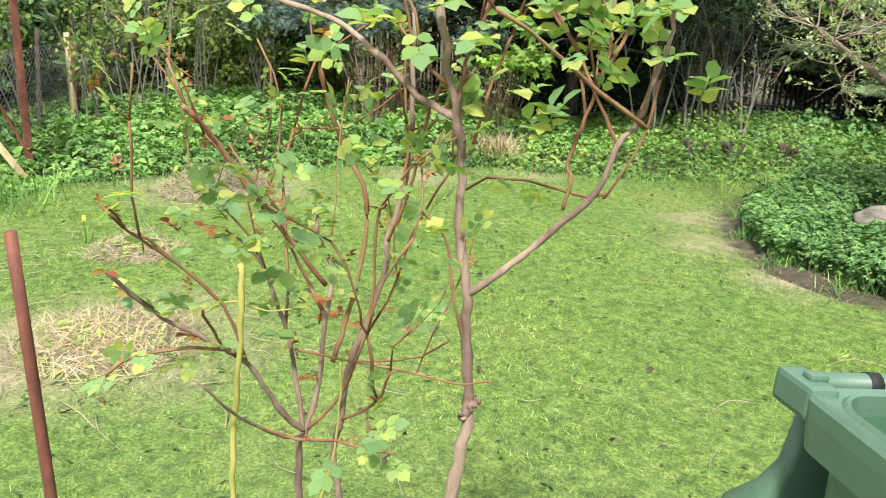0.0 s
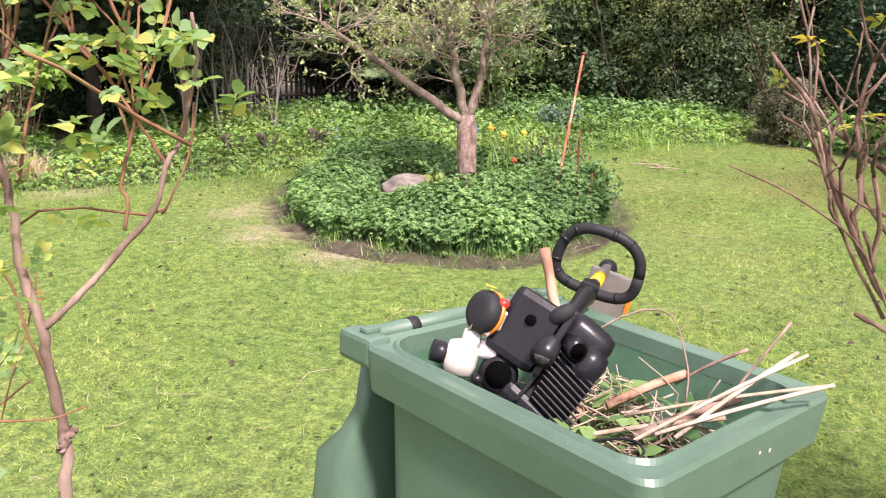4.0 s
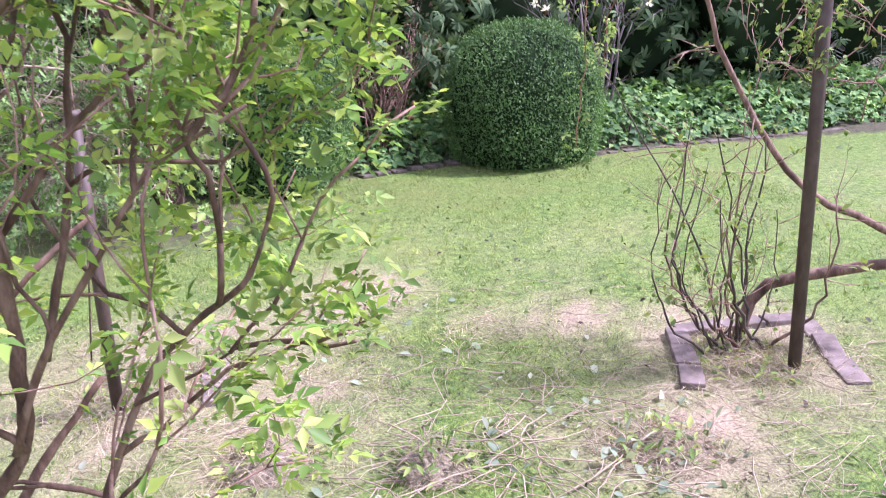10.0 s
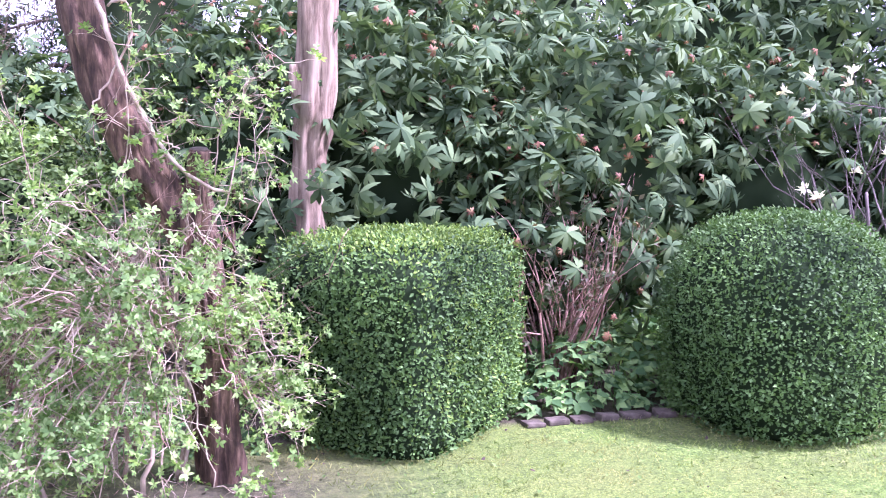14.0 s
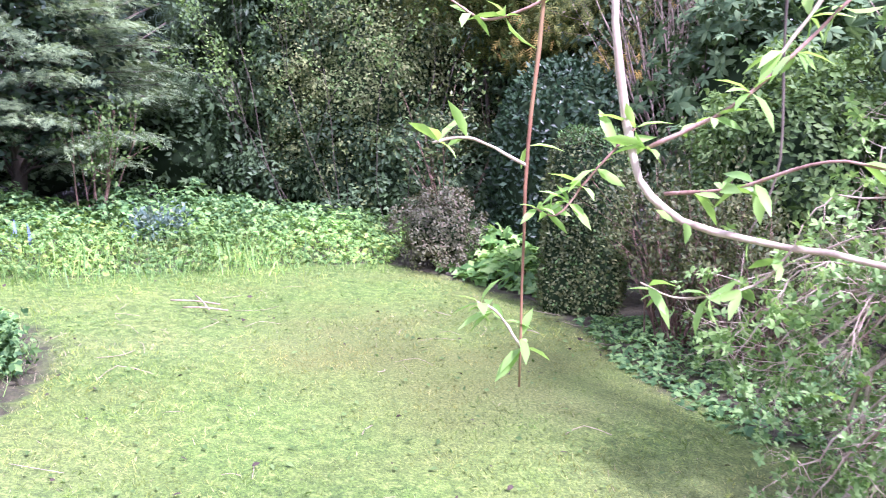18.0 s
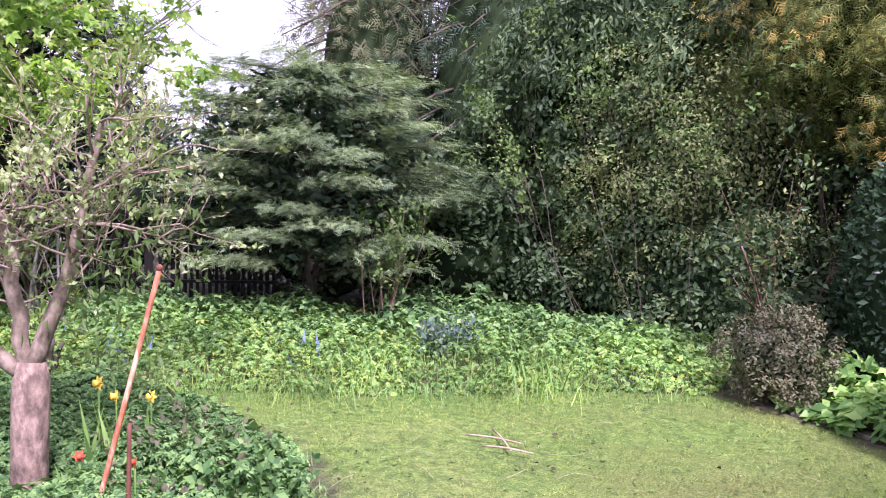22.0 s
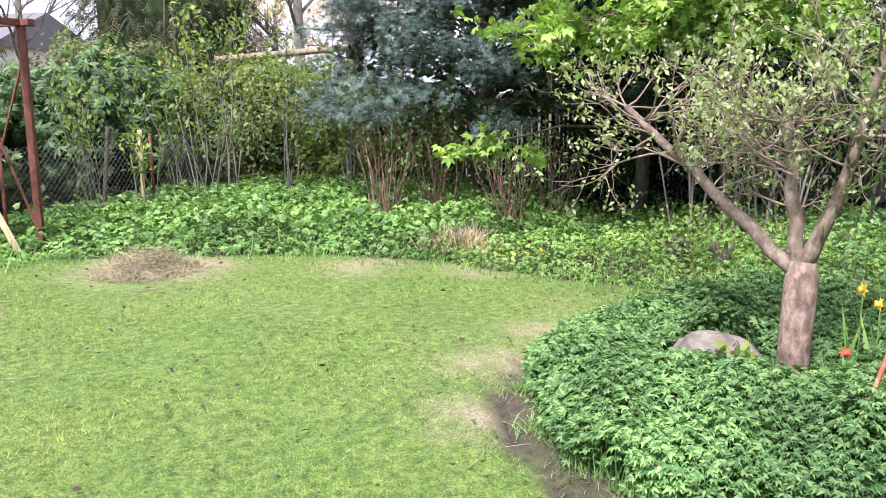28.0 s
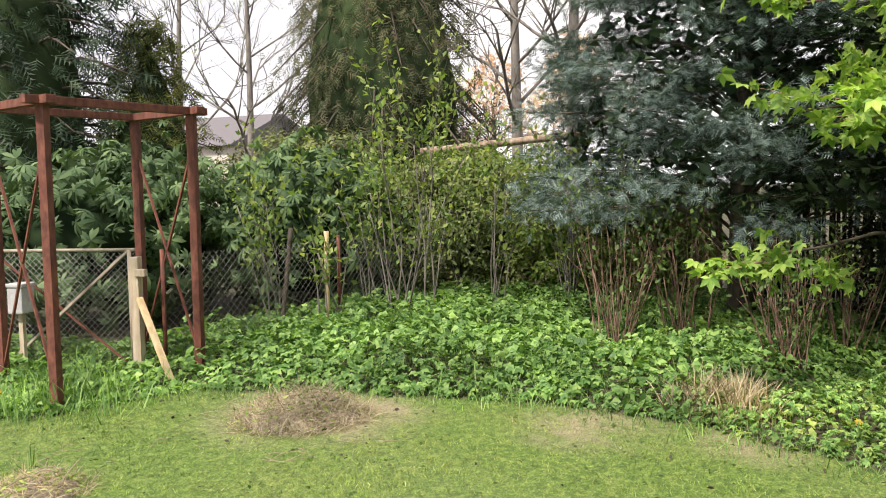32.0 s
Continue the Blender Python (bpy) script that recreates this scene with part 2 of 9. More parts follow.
def rough(x, y, scale, seed=0.0):
    """Smooth noise from about -1 to 1."""
    x, y = np.asarray(x) / scale + seed, np.asarray(y) / scale - seed * 1.7
    out = np.sin(1.3 * x + 1.7 * np.sin(0.9 * y + 1.1)) + np.sin(1.9 * y + 1.4 * np.sin(1.2 * x + 2.3)) + 0.6 * np.sin(3.1 * x - 2.7 * y + 1.3 * np.sin(2.2 * y))
    return out / 2.6


# ---- materials ----
def nodes(name):
    m = bpy.data.materials.new(name)
    m.use_nodes = True
    nt = m.node_tree
    return m, nt, nt.nodes["Principled BSDF"], nt.nodes["Material Output"]


def ramp(nt, fac, stops):
    r = nt.nodes.new("ShaderNodeValToRGB")
    e = r.color_ramp.elements
    while len(e) < len(stops):
        e.new(0.5)
    for el, (pos, col) in zip(e, stops):
        el.position, el.color = pos, (*col, 1)
    nt.links.new(fac, r.inputs["Fac"])
    return r.outputs["Color"]


def tex_noise(nt, scale, detail=4.0, rough_=0.6, coord="Object", stretch=None):
    c = nt.nodes.new("ShaderNodeTexCoord")
    t = nt.nodes.new("ShaderNodeTexNoise")
    t.inputs["Scale"].default_value = scale
    t.inputs["Detail"].default_value = detail
    t.inputs["Roughness"].default_value = rough_
    src = c.outputs[coord]
    if stretch:
        mp = nt.nodes.new("ShaderNodeMapping")
        mp.inputs["Scale"].default_value = stretch
        nt.links.new(src, mp.inputs["Vector"])
        src = mp.outputs["Vector"]
    nt.links.new(src, t.inputs["Vector"])
    return t.outputs["Fac"]


def mixed(nt, fac, a, b, blend="MIX"):
    x = nt.nodes.new("ShaderNodeMix")
    x.data_type, x.blend_type = "RGBA", blend
    for sock, val in ((x.inputs[0], fac), (x.inputs[6], a), (x.inputs[7], b)):
        if isinstance(val, bpy.types.NodeSocket):
            nt.links.new(val, sock)
        elif isinstance(val, tuple):
            sock.default_value = (*val, 1)
        else:
            sock.default_value = val
    return x.outputs[2]


def bump(nt, bsdf, height, strength, dist=0.01):
    b = nt.nodes.new("ShaderNodeBump")
    b.inputs["Strength"].default_value = strength
    b.inputs["Distance"].default_value = dist
    nt.links.new(height, b.inputs["Height"])
    nt.links.new(b.outputs["Normal"], bsdf.inputs["Normal"])


def leaf_mat(name, colours, gloss=0.5, through_=0.3, patch=1.2, spec=0.3):
    """Leaves: each its own tone, with broader drifts over the plant and some light coming through."""
    m, nt, b, out = nodes(name)
    geo = nt.nodes.new("ShaderNodeNewGeometry")
    n = len(colours)
    colours = [tuple(0.84 * v + 0.16 * (0.3 * c[0] + 0.6 * c[1] + 0.1 * c[2]) for v in c) for c in colours]
    col = ramp(nt, geo.outputs["Random Per Island"], [((i + 0.5) / n, c) for i, c in enumerate(colours)])
    drift = ramp(nt, tex_noise(nt, patch, 3.0), [(0.32, (0.68, 0.72, 0.7)), (0.5, (1.2, 1.2, 1.12)), (0.68, (1.8, 1.72, 1.55))])
    col = mixed(nt, 1.0, col, drift, "MULTIPLY")
    nt.links.new(col, b.inputs["Base Color"])
    b.inputs["Roughness"].default_value = gloss
    b.inputs["Specular IOR Level"].default_value = spec
    tr = nt.nodes.new("ShaderNodeBsdfTranslucent")
    nt.links.new(mixed(nt, 1.0, col, (1.3, 1.35, 0.7), "MULTIPLY"), tr.inputs["Color"])
    mx = nt.nodes.new("ShaderNodeMixShader")
    mx.inputs[0].default_value = through_
    nt.links.new(b.outputs[0], mx.inputs[1])
    nt.links.new(tr.outputs[0], mx.inputs[2])
    nt.links.new(mx.outputs[0], out.inputs["Surface"])
    return m


def bark_mat(name, dark, mid, light, scale=14.0, stretch=(1, 1, 0.35), gloss=0.85, relief=0.5):
    m, nt, b, out = nodes(name)
    f1 = tex_noise(nt, scale, 6.0, 0.65, stretch=stretch)
    f2 = tex_noise(nt, scale * 0.22, 3.0)
    col = mixed(nt, 0.3, ramp(nt, f1, [(0.38, dark), (0.5, mid), (0.63, light)]), ramp(nt, f2, [(0.35, dark), (0.5, mid), (0.65, light)]))
    nt.links.new(col, b.inputs["Base Color"])
    b.inputs["Roughness"].default_value = gloss
    bump(nt, b, f1, relief, 0.012)
    return m


def plain_mat(name, colour, rough_=0.5, metal=0.0, vary=0.25, scale=9.0, relief=0.08, fine=60.0):
    """Paint, plastic or metal with faint wear at two scales."""
    m, nt, b, out = nodes(name)
    f1, f2 = tex_noise(nt, scale, 4.0), tex_noise(nt, fine, 3.0)
    lo, hi = tuple(c * (1 - vary) for c in colour), tuple(min(1, c * (1 + vary)) for c in colour)
    col = mixed(nt, 0.35, ramp(nt, f1, [(0.3, lo), (0.7, hi)]), ramp(nt, f2, [(0.35, lo), (0.65, hi)]))
    nt.links.new(col, b.inputs["Base Color"])
    b.inputs["Metallic"].default_value = metal
    nt.links.new(ramp(nt, f1, [(0.3, (rough_ * 0.8,) * 3), (0.7, (min(1, rough_ * 1.25),) * 3)]), b.inputs["Roughness"])
    bump(nt, b, f2, relief, 0.004)
    return m


M_BOX = leaf_mat("box_leaf", [(0.0532, 0.124, 0.0303), (0.0692, 0.157, 0.0375), (0.0853, 0.186, 0.0447), (0.107, 0.22, 0.0544)], 0.55, 0.2, spec=0.2)
M_BOX_OLD = leaf_mat("old_box_leaf", [(0.042, 0.066, 0.022), (0.062, 0.09, 0.028), (0.09, 0.115, 0.036), (0.13, 0.145, 0.05)], 0.5, 0.2, spec=0.25)
# New leaf colour that also paints sunlight onto the box's lit sides.
M_BOX_NEW_LIT = leaf_mat("box_new_lit_leaf", [(0.107, 0.209, 0.0274), (0.142, 0.255, 0.033), (0.191, 0.3, 0.0456)], 0.55, 0.3, spec=0.2)
M_HOLLY = leaf_mat("holly_leaf", [(0.01, 0.0299, 0.0136), (0.0164, 0.0451, 0.0184), (0.0276, 0.0611, 0.028)], 0.4, 0.08)
M_LAUREL = leaf_mat("dark_leaf", [(0.032, 0.0649, 0.0262), (0.0416, 0.0817, 0.0328), (0.0572, 0.109, 0.043), (0.0812, 0.142, 0.058)], 0.5, 0.22, spec=0.25)
M_CLIMB = leaf_mat("climber_leaf", [(0.055, 0.114, 0.0263), (0.073, 0.144, 0.0311), (0.094, 0.173, 0.0383), (0.118, 0.195, 0.0473)], 0.5, 0.3, spec=0.22)
M_TANGLE = leaf_mat("tangled_climber_leaf", [(0.0808, 0.109, 0.0364), (0.102, 0.142, 0.0442), (0.129, 0.178, 0.0544), (0.153, 0.166, 0.0634), (0.171, 0.208, 0.0694)], 0.6, 0.25, spec=0.18)
M_RHODO = leaf_mat("rhododendron_leaf", [(0.046, 0.094, 0.04), (0.062, 0.118, 0.052), (0.083, 0.148, 0.065), (0.114, 0.184, 0.078)], 0.65, 0.2, spec=0.12)
M_RHODO_W = leaf_mat("hedge_rhododendron_leaf", [(0.02, 0.055, 0.02), (0.04, 0.09, 0.03), (0.075, 0.14, 0.04), (0.13, 0.16, 0.04)], 0.36, 0.15)
M_MAPLE = leaf_mat("maple_leaf", [(0.10, 0.22, 0.025), (0.16, 0.30, 0.03), (0.22, 0.38, 0.04), (0.30, 0.42, 0.07)], 0.5, 0.45)
M_SHRUB = leaf_mat("spring_leaf", [(0.08, 0.16, 0.025), (0.13, 0.22, 0.035), (0.18, 0.27, 0.045), (0.24, 0.30, 0.06)], 0.5, 0.4)
M_ROSE = leaf_mat("rose_leaf", [(0.13, 0.25, 0.09), (0.21, 0.34, 0.08), (0.32, 0.42, 0.09), (0.42, 0.43, 0.09), (0.17, 0.3, 0.13), (0.2, 0.34, 0.12)], 0.55, 0.45, spec=0.2)
M_ROSE_RED = leaf_mat("young_rose_leaf", [(0.22, 0.05, 0.02), (0.3, 0.09, 0.02), (0.28, 0.16, 0.03)], 0.4, 0.35)
M_LEAFY = leaf_mat("shrub_rose_leaf", [(0.09, 0.2, 0.028), (0.15, 0.29, 0.04), (0.23, 0.38, 0.05), (0.33, 0.45, 0.065)], 0.5, 0.45)
M_HONEY = leaf_mat("honeysuckle_leaf", [(0.09, 0.19, 0.045), (0.14, 0.265, 0.065), (0.19, 0.33, 0.09), (0.26, 0.4, 0.14)], 0.6, 0.4, spec=0.2)
M_WILLOW = leaf_mat("willow_leaf", [(0.13, 0.27, 0.05), (0.18, 0.34, 0.06), (0.23, 0.40, 0.09)], 0.42, 0.4)
M_ELDER = leaf_mat("ground_elder_leaf", [(0.0416, 0.117, 0.036), (0.0712, 0.173, 0.05), (0.113, 0.234, 0.066), (0.179, 0.318, 0.0896)], 0.62, 0.3, spec=0.2)
M_NETTLE = leaf_mat("border_leaf", [(0.0605, 0.159, 0.033), (0.099, 0.23, 0.044), (0.154, 0.301, 0.0572), (0.22, 0.378, 0.0825)], 0.5, 0.35)
M_LIME = leaf_mat("lime_border_leaf", [(0.11, 0.21, 0.035), (0.17, 0.28, 0.045), (0.25, 0.36, 0.06), (0.32, 0.4, 0.09)], 0.55, 0.35, spec=0.2)
M_APPLE = leaf_mat("apple_leaf", [(0.15, 0.22, 0.06), (0.2, 0.28, 0.09), (0.26, 0.33, 0.14), (0.34, 0.38, 0.22)], 0.55, 0.35)
M_JUNIPER = leaf_mat("juniper_spray", [(0.085, 0.135, 0.07), (0.125, 0.19, 0.1), (0.175, 0.25, 0.13), (0.23, 0.31, 0.165)], 0.75, 0.2, spec=0.1)
M_CEDAR = leaf_mat("blue_cedar_needles", [(0.03, 0.06, 0.054), (0.053, 0.096, 0.09), (0.094, 0.15, 0.144), (0.15, 0.205, 0.195)], 0.6, 0.1)
M_CYPRESS = leaf_mat("cypress_spray", [(0.05, 0.075, 0.03), (0.08, 0.11, 0.045), (0.12, 0.14, 0.06), (0.11, 0.095, 0.045)], 0.65, 0.15)
M_WEEPING = leaf_mat("weeping_cypress_spray", [(0.03, 0.045, 0.02), (0.052, 0.07, 0.03), (0.085, 0.1, 0.045), (0.1, 0.085, 0.045)], 0.7, 0.12, spec=0.12)
M_BRIGHT_BUD = leaf_mat("rhododendron_bud", [(0.18, 0.07, 0.045), (0.25, 0.11, 0.06), (0.2, 0.13, 0.05)], 0.6, 0.1)
M_THUJA = leaf_mat("thuja_spray", [(0.045, 0.07, 0.012), (0.08, 0.11, 0.018), (0.125, 0.15, 0.024), (0.175, 0.18, 0.03)], 0.65, 0.22, spec=0.15)
M_THUJA_TIP = leaf_mat("thuja_golden_tip", [(0.24, 0.19, 0.03), (0.32, 0.22, 0.035), (0.4, 0.27, 0.045)], 0.65, 0.25, spec=0.15)
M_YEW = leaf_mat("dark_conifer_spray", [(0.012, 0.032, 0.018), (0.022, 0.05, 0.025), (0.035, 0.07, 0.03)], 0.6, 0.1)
M_GREY = leaf_mat("grey_bush_leaf", [(0.072, 0.0825, 0.0432), (0.101, 0.0975, 0.0612), (0.0864, 0.105, 0.0432), (0.137, 0.112, 0.0792)], 0.5, 0.25)
M_BLUE = leaf_mat("blue_green_leaf", [(0.06, 0.12, 0.1), (0.09, 0.16, 0.135), (0.12, 0.18, 0.13)], 0.5, 0.25)
M_WILT = leaf_mat("wilted_leaf", [(0.15, 0.21, 0.14), (0.22, 0.28, 0.2), (0.3, 0.33, 0.25)], 0.7, 0.3)
M_YELLOW = leaf_mat("yellow_green_leaf", [(0.30, 0.36, 0.04), (0.38, 0.36, 0.04), (0.42, 0.30, 0.03)], 0.5, 0.4)
M_DRY = leaf_mat("dry_grass", [(0.2, 0.155, 0.105), (0.32, 0.26, 0.18), (0.46, 0.385, 0.285), (0.27, 0.24, 0.135)], 0.75, 0.2)
M_MATTED = bark_mat("matted_straw", (0.11, 0.088, 0.06), (0.22, 0.18, 0.125), (0.36, 0.305, 0.22), 60.0, (1, 1, 1), 0.95, 1.0)
M_WHITE_PETAL = leaf_mat("white_petal", [(0.75, 0.72, 0.70), (0.85, 0.83, 0.82), (0.8, 0.72, 0.72)], 0.5, 0.35)
M_PINK = leaf_mat("pink_blossom", [(0.62, 0.42, 0.45), (0.7, 0.52, 0.55), (0.75, 0.62, 0.63)], 0.6, 0.4)
M_DAFF = leaf_mat("daffodil_petal", [(0.85, 0.62, 0.02), (0.88, 0.68, 0.03), (0.8, 0.5, 0.01)], 0.5, 0.3)
M_BLUEBELL = leaf_mat("bluebell_petal", [(0.09, 0.14, 0.38), (0.13, 0.19, 0.48)], 0.5, 0.3)
M_RED = leaf_mat("red_shoot", [(0.5, 0.04, 0.02), (0.6, 0.1, 0.03), (0.42, 0.06, 0.04)], 0.45, 0.3)
# Near-black colour that stands in for the shade inside foliage.
M_SHADE_CORE = leaf_mat("shade_core", [(0.018, 0.034, 0.015), (0.03, 0.05, 0.021)], 0.95, 0.0, spec=0.0)

M_BARK_APPLE = bark_mat("apple_bark", (0.07, 0.05, 0.04), (0.21, 0.145, 0.118), (0.4, 0.29, 0.24), 26.0, (1, 1, 0.55), 0.9, 1.0)
M_LIMB_APPLE = bark_mat("apple_limb_bark", (0.07, 0.052, 0.038), (0.165, 0.125, 0.095), (0.3, 0.235, 0.19), 22.0, (1, 1, 0.6), 0.9, 0.9)
M_TWIG = bark_mat("grey_twig", (0.14, 0.10, 0.08), (0.24, 0.18, 0.14), (0.35, 0.28, 0.23), 30.0)
M_SHRUB_BARK = bark_mat("shrub_bark", (0.055, 0.032, 0.022), (0.155, 0.09, 0.063), (0.32, 0.215, 0.165), 26.0)
M_SHRUB_TWIG = bark_mat("reddish_twig", (0.15, 0.08, 0.058), (0.28, 0.165, 0.125), (0.42, 0.29, 0.235), 30.0)
M_ROSE_STEM = bark_mat("rose_stem", (0.11, 0.07, 0.055), (0.22, 0.145, 0.115), (0.36, 0.27, 0.22), 24.0)
M_ROSE_TWIG = bark_mat("rose_shoot", (0.15, 0.055, 0.035), (0.25, 0.115, 0.065), (0.22, 0.17, 0.075), 18.0)
M_GREEN_CANE = bark_mat("green_cane", (0.22, 0.23, 0.05), (0.33, 0.31, 0.08), (0.42, 0.36, 0.12), 16.0)
M_BARK_RED = bark_mat("peeling_bark", (0.025, 0.015, 0.011), (0.085, 0.05, 0.034), (0.24, 0.155, 0.105), 34.0, (1, 1, 0.14), 0.9, 1.0)
M_BARK_PALE = bark_mat("pale_bark", (0.09, 0.06, 0.04), (0.28, 0.21, 0.15), (0.42, 0.335, 0.255), 18.0, (1, 1, 0.1), 0.9, 0.9)
M_BARK_DARK = bark_mat("dark_bark", (0.035, 0.027, 0.02), (0.075, 0.06, 0.045), (0.13, 0.105, 0.08), 12.0)
M_BARK_GREY = bark_mat("grey_bark", (0.10, 0.09, 0.08), (0.18, 0.165, 0.145), (0.27, 0.25, 0.22), 8.0)
M_MAG_BARK = bark_mat("magnolia_bark", (0.07, 0.055, 0.055), (0.14, 0.115, 0.11), (0.24, 0.2, 0.19), 18.0)
M_STRAW_STEM = bark_mat("dry_stem", (0.22, 0.165, 0.11), (0.34, 0.27, 0.195), (0.46, 0.385, 0.29), 22.0)
M_HONEY_STEM = bark_mat("honeysuckle_stem", (0.27, 0.2, 0.145), (0.42, 0.33, 0.25), (0.58, 0.49, 0.4), 22.0)
M_WOOD = bark_mat("weathered_wood", (0.30, 0.24, 0.17), (0.45, 0.37, 0.27), (0.58, 0.5, 0.39), 20.0, (1, 1, 0.12), 0.8, 0.25)
M_WOOD_NEW = bark_mat("sawn_wood", (0.45, 0.33, 0.17), (0.58, 0.44, 0.25), (0.68, 0.55, 0.35), 20.0, (1, 1, 0.12), 0.75, 0.15)
M_WOOD_ORANGE = bark_mat("orange_stake_wood", (0.30, 0.12, 0.05), (0.42, 0.18, 0.07), (0.5, 0.26, 0.12), 18.0, (1, 1, 0.12), 0.8, 0.2)
# Wood coloured near-black: the trees' shade on the fence is in this tone.
M_FENCE_SHADED = bark_mat("fence_wood", (0.009, 0.007, 0.006), (0.018, 0.014, 0.012), (0.036, 0.029, 0.024), 16.0, (1, 1, 0.15), 0.85, 0.3)
M_FENCE_PALE = bark_mat("pale_fence_wood", (0.24, 0.2, 0.15), (0.36, 0.31, 0.25), (0.46, 0.41, 0.34), 16.0, (1, 1, 0.15), 0.85, 0.3)
M_PEEL = bark_mat("stripped_branch", (0.2, 0.1, 0.065), (0.38, 0.22, 0.14), (0.52, 0.36, 0.26), 20.0, (1, 1, 0.2))
M_RUST = bark_mat("rusty_steel", (0.075, 0.026, 0.019), (0.145, 0.045, 0.03), (0.21, 0.08, 0.05), 20.0, (1, 1, 0.5), 0.75, 0.2)
M_RUST_STICK = bark_mat("flaking_red_stick", (0.25, 0.05, 0.03), (0.42, 0.15, 0.08), (0.62, 0.46, 0.33), 26.0, (1, 1, 0.3), 0.7, 0.3)
M_POLE = bark_mat("brown_pole", (0.045, 0.03, 0.024), (0.075, 0.05, 0.04), (0.11, 0.08, 0.065), 22.0, (1, 1, 0.4), 0.6, 0.15)
M_CHAIN = plain_mat("dark_chain", (0.09, 0.085, 0.08), 0.55, 0.7)
M_WIRE = plain_mat("galvanised_wire", (0.2, 0.2, 0.19), 0.6, 0.6)
M_BIN = plain_mat("green_bin_plastic", (0.085, 0.15, 0.108), 0.42, 0.0, 0.14, 5.0, 0.05, 90.0)
M_BIN_IN = plain_mat("bin_inside_plastic", (0.07, 0.16, 0.10), 0.5, 0.0, 0.2, 6.0)
M_BLACK = plain_mat("black_plastic", (0.012, 0.012, 0.015), 0.32, 0.0, 0.3, 12.0, 0.06, 120.0)
M_RUBBER = plain_mat("black_rubber", (0.018, 0.018, 0.02), 0.6, 0.0, 0.3, 14.0, 0.1, 140.0)
M_ORANGE = plain_mat("orange_plastic", (0.75, 0.2, 0.02), 0.4)
M_RED_P = plain_mat("red_rubber", (0.65, 0.03, 0.02), 0.35)
M_TANK = plain_mat("milky_plastic", (0.46, 0.44, 0.39), 0.4, 0.0, 0.1)
M_METAL = plain_mat("bare_metal", (0.4, 0.38, 0.36), 0.42, 0.9, 0.4, 40.0)
M_YELLOW_P = plain_mat("yellow_sticker", (0.8, 0.5, 0.02), 0.4)
M_GUARD = plain_mat("grey_guard_plastic", (0.16, 0.15, 0.13), 0.5)
for dark_ in (M_BLACK, M_RUBBER):
    dark_.node_tree.nodes["Principled BSDF"].inputs["Specular IOR Level"].default_value = 0.28
# Near-black for discs that paint the shade inside holes and recesses.
M_HOLE_SHADE = plain_mat("recess_shade", (0.003, 0.003, 0.003), 0.9)
M_HOLE_SHADE.node_tree.nodes["Principled BSDF"].inputs["Specular IOR Level"].default_value = 0.0
M_STONE = bark_mat("boulder_stone", (0.09, 0.076, 0.066), (0.18, 0.152, 0.132), (0.28, 0.24, 0.21), 10.0, (1, 1, 2.2), 0.9, 0.5)
M_EDGE = bark_mat("edging_stone", (0.045, 0.037, 0.028), (0.095, 0.078, 0.06), (0.17, 0.145, 0.115), 10.0, (1, 1, 1), 0.9, 0.5)
M_TILE = bark_mat("paving_tile", (0.09, 0.072, 0.062), (0.165, 0.13, 0.115), (0.25, 0.205, 0.185), 9.0, (1, 1, 1), 0.85, 0.25)
M_SOIL = bark_mat("bare_soil", (0.05, 0.035, 0.028), (0.10, 0.07, 0.055), (0.18, 0.13, 0.10), 18.0, (1, 1, 1), 0.95, 0.9)
M_CRUMB = plain_mat("dark_crumbs", (0.05, 0.035, 0.025), 0.9, 0.0, 0.4)
M_RENDER = plain_mat("house_render", (0.62, 0.58, 0.52), 0.8)
M_ROOF = plain_mat("house_roof", (0.14, 0.13, 0.14), 0.75, 0.0, 0.3)
M_GLASS = plain_mat("window_glass", (0.05, 0.06, 0.07), 0.08)
M_METER = plain_mat("grey_letterbox", (0.42, 0.42, 0.43), 0.5)

# ---- the plan ----
LAWN = [(-4.2, -3.0), (-4.75, 0.1), (-4.95, 0.85), (-5.75, 1.45), (-5.8, 2.1), (-5.75, 3.3), (-5.68, 4.2), (-5.3, 5.2), (-4.7, 5.95), (-4.0, 6.9), (-3.65, 7.7),
        (-3.3, 8.3), (-2.8, 8.85), (-2.2, 9.4), (-1.65, 10.0), (-1.2, 10.6), (-0.45, 11.15), (0.4, 10.9), (1.2, 10.45), (1.6, 10.0),
        (2.2, 9.2), (2.9, 8.6), (4.2, 8.45), (5.95, 8.6), (7.0, 8.5), (8.3, 8.0), (10.5, 7.4), (13.5, 6.0), (13.5, -3.0)]
BED = [(-1.95, 5.36), (-1.38, 5.36), (-0.92, 5.45), (-0.56, 5.66), (-0.37, 6.0), (-0.3, 6.4), (-0.3, 6.85), (-0.42, 7.2), (-0.65, 7.62), (-0.95, 7.92),
       (-1.5, 8.25), (-2.2, 8.3), (-2.95, 8.05), (-3.45, 7.5), (-3.5, 6.8), (-3.1, 6.15), (-2.55, 5.65)]
BED_C = np.array([-1.85, 6.8])
HEAPS = [(-5.14, 2.65, 0.43, 0.21), (-3.55, 1.8, 0.26, 0.12), (-2.1, 1.5, 0.37, 0.1), (3.42, 4.2, 0.18, 0.12), (3.08, 3.95, 0.15, 0.08), (3.9, 3.85, 0.15, 0.1), (4.65, 3.5, 0.2, 0.06)]
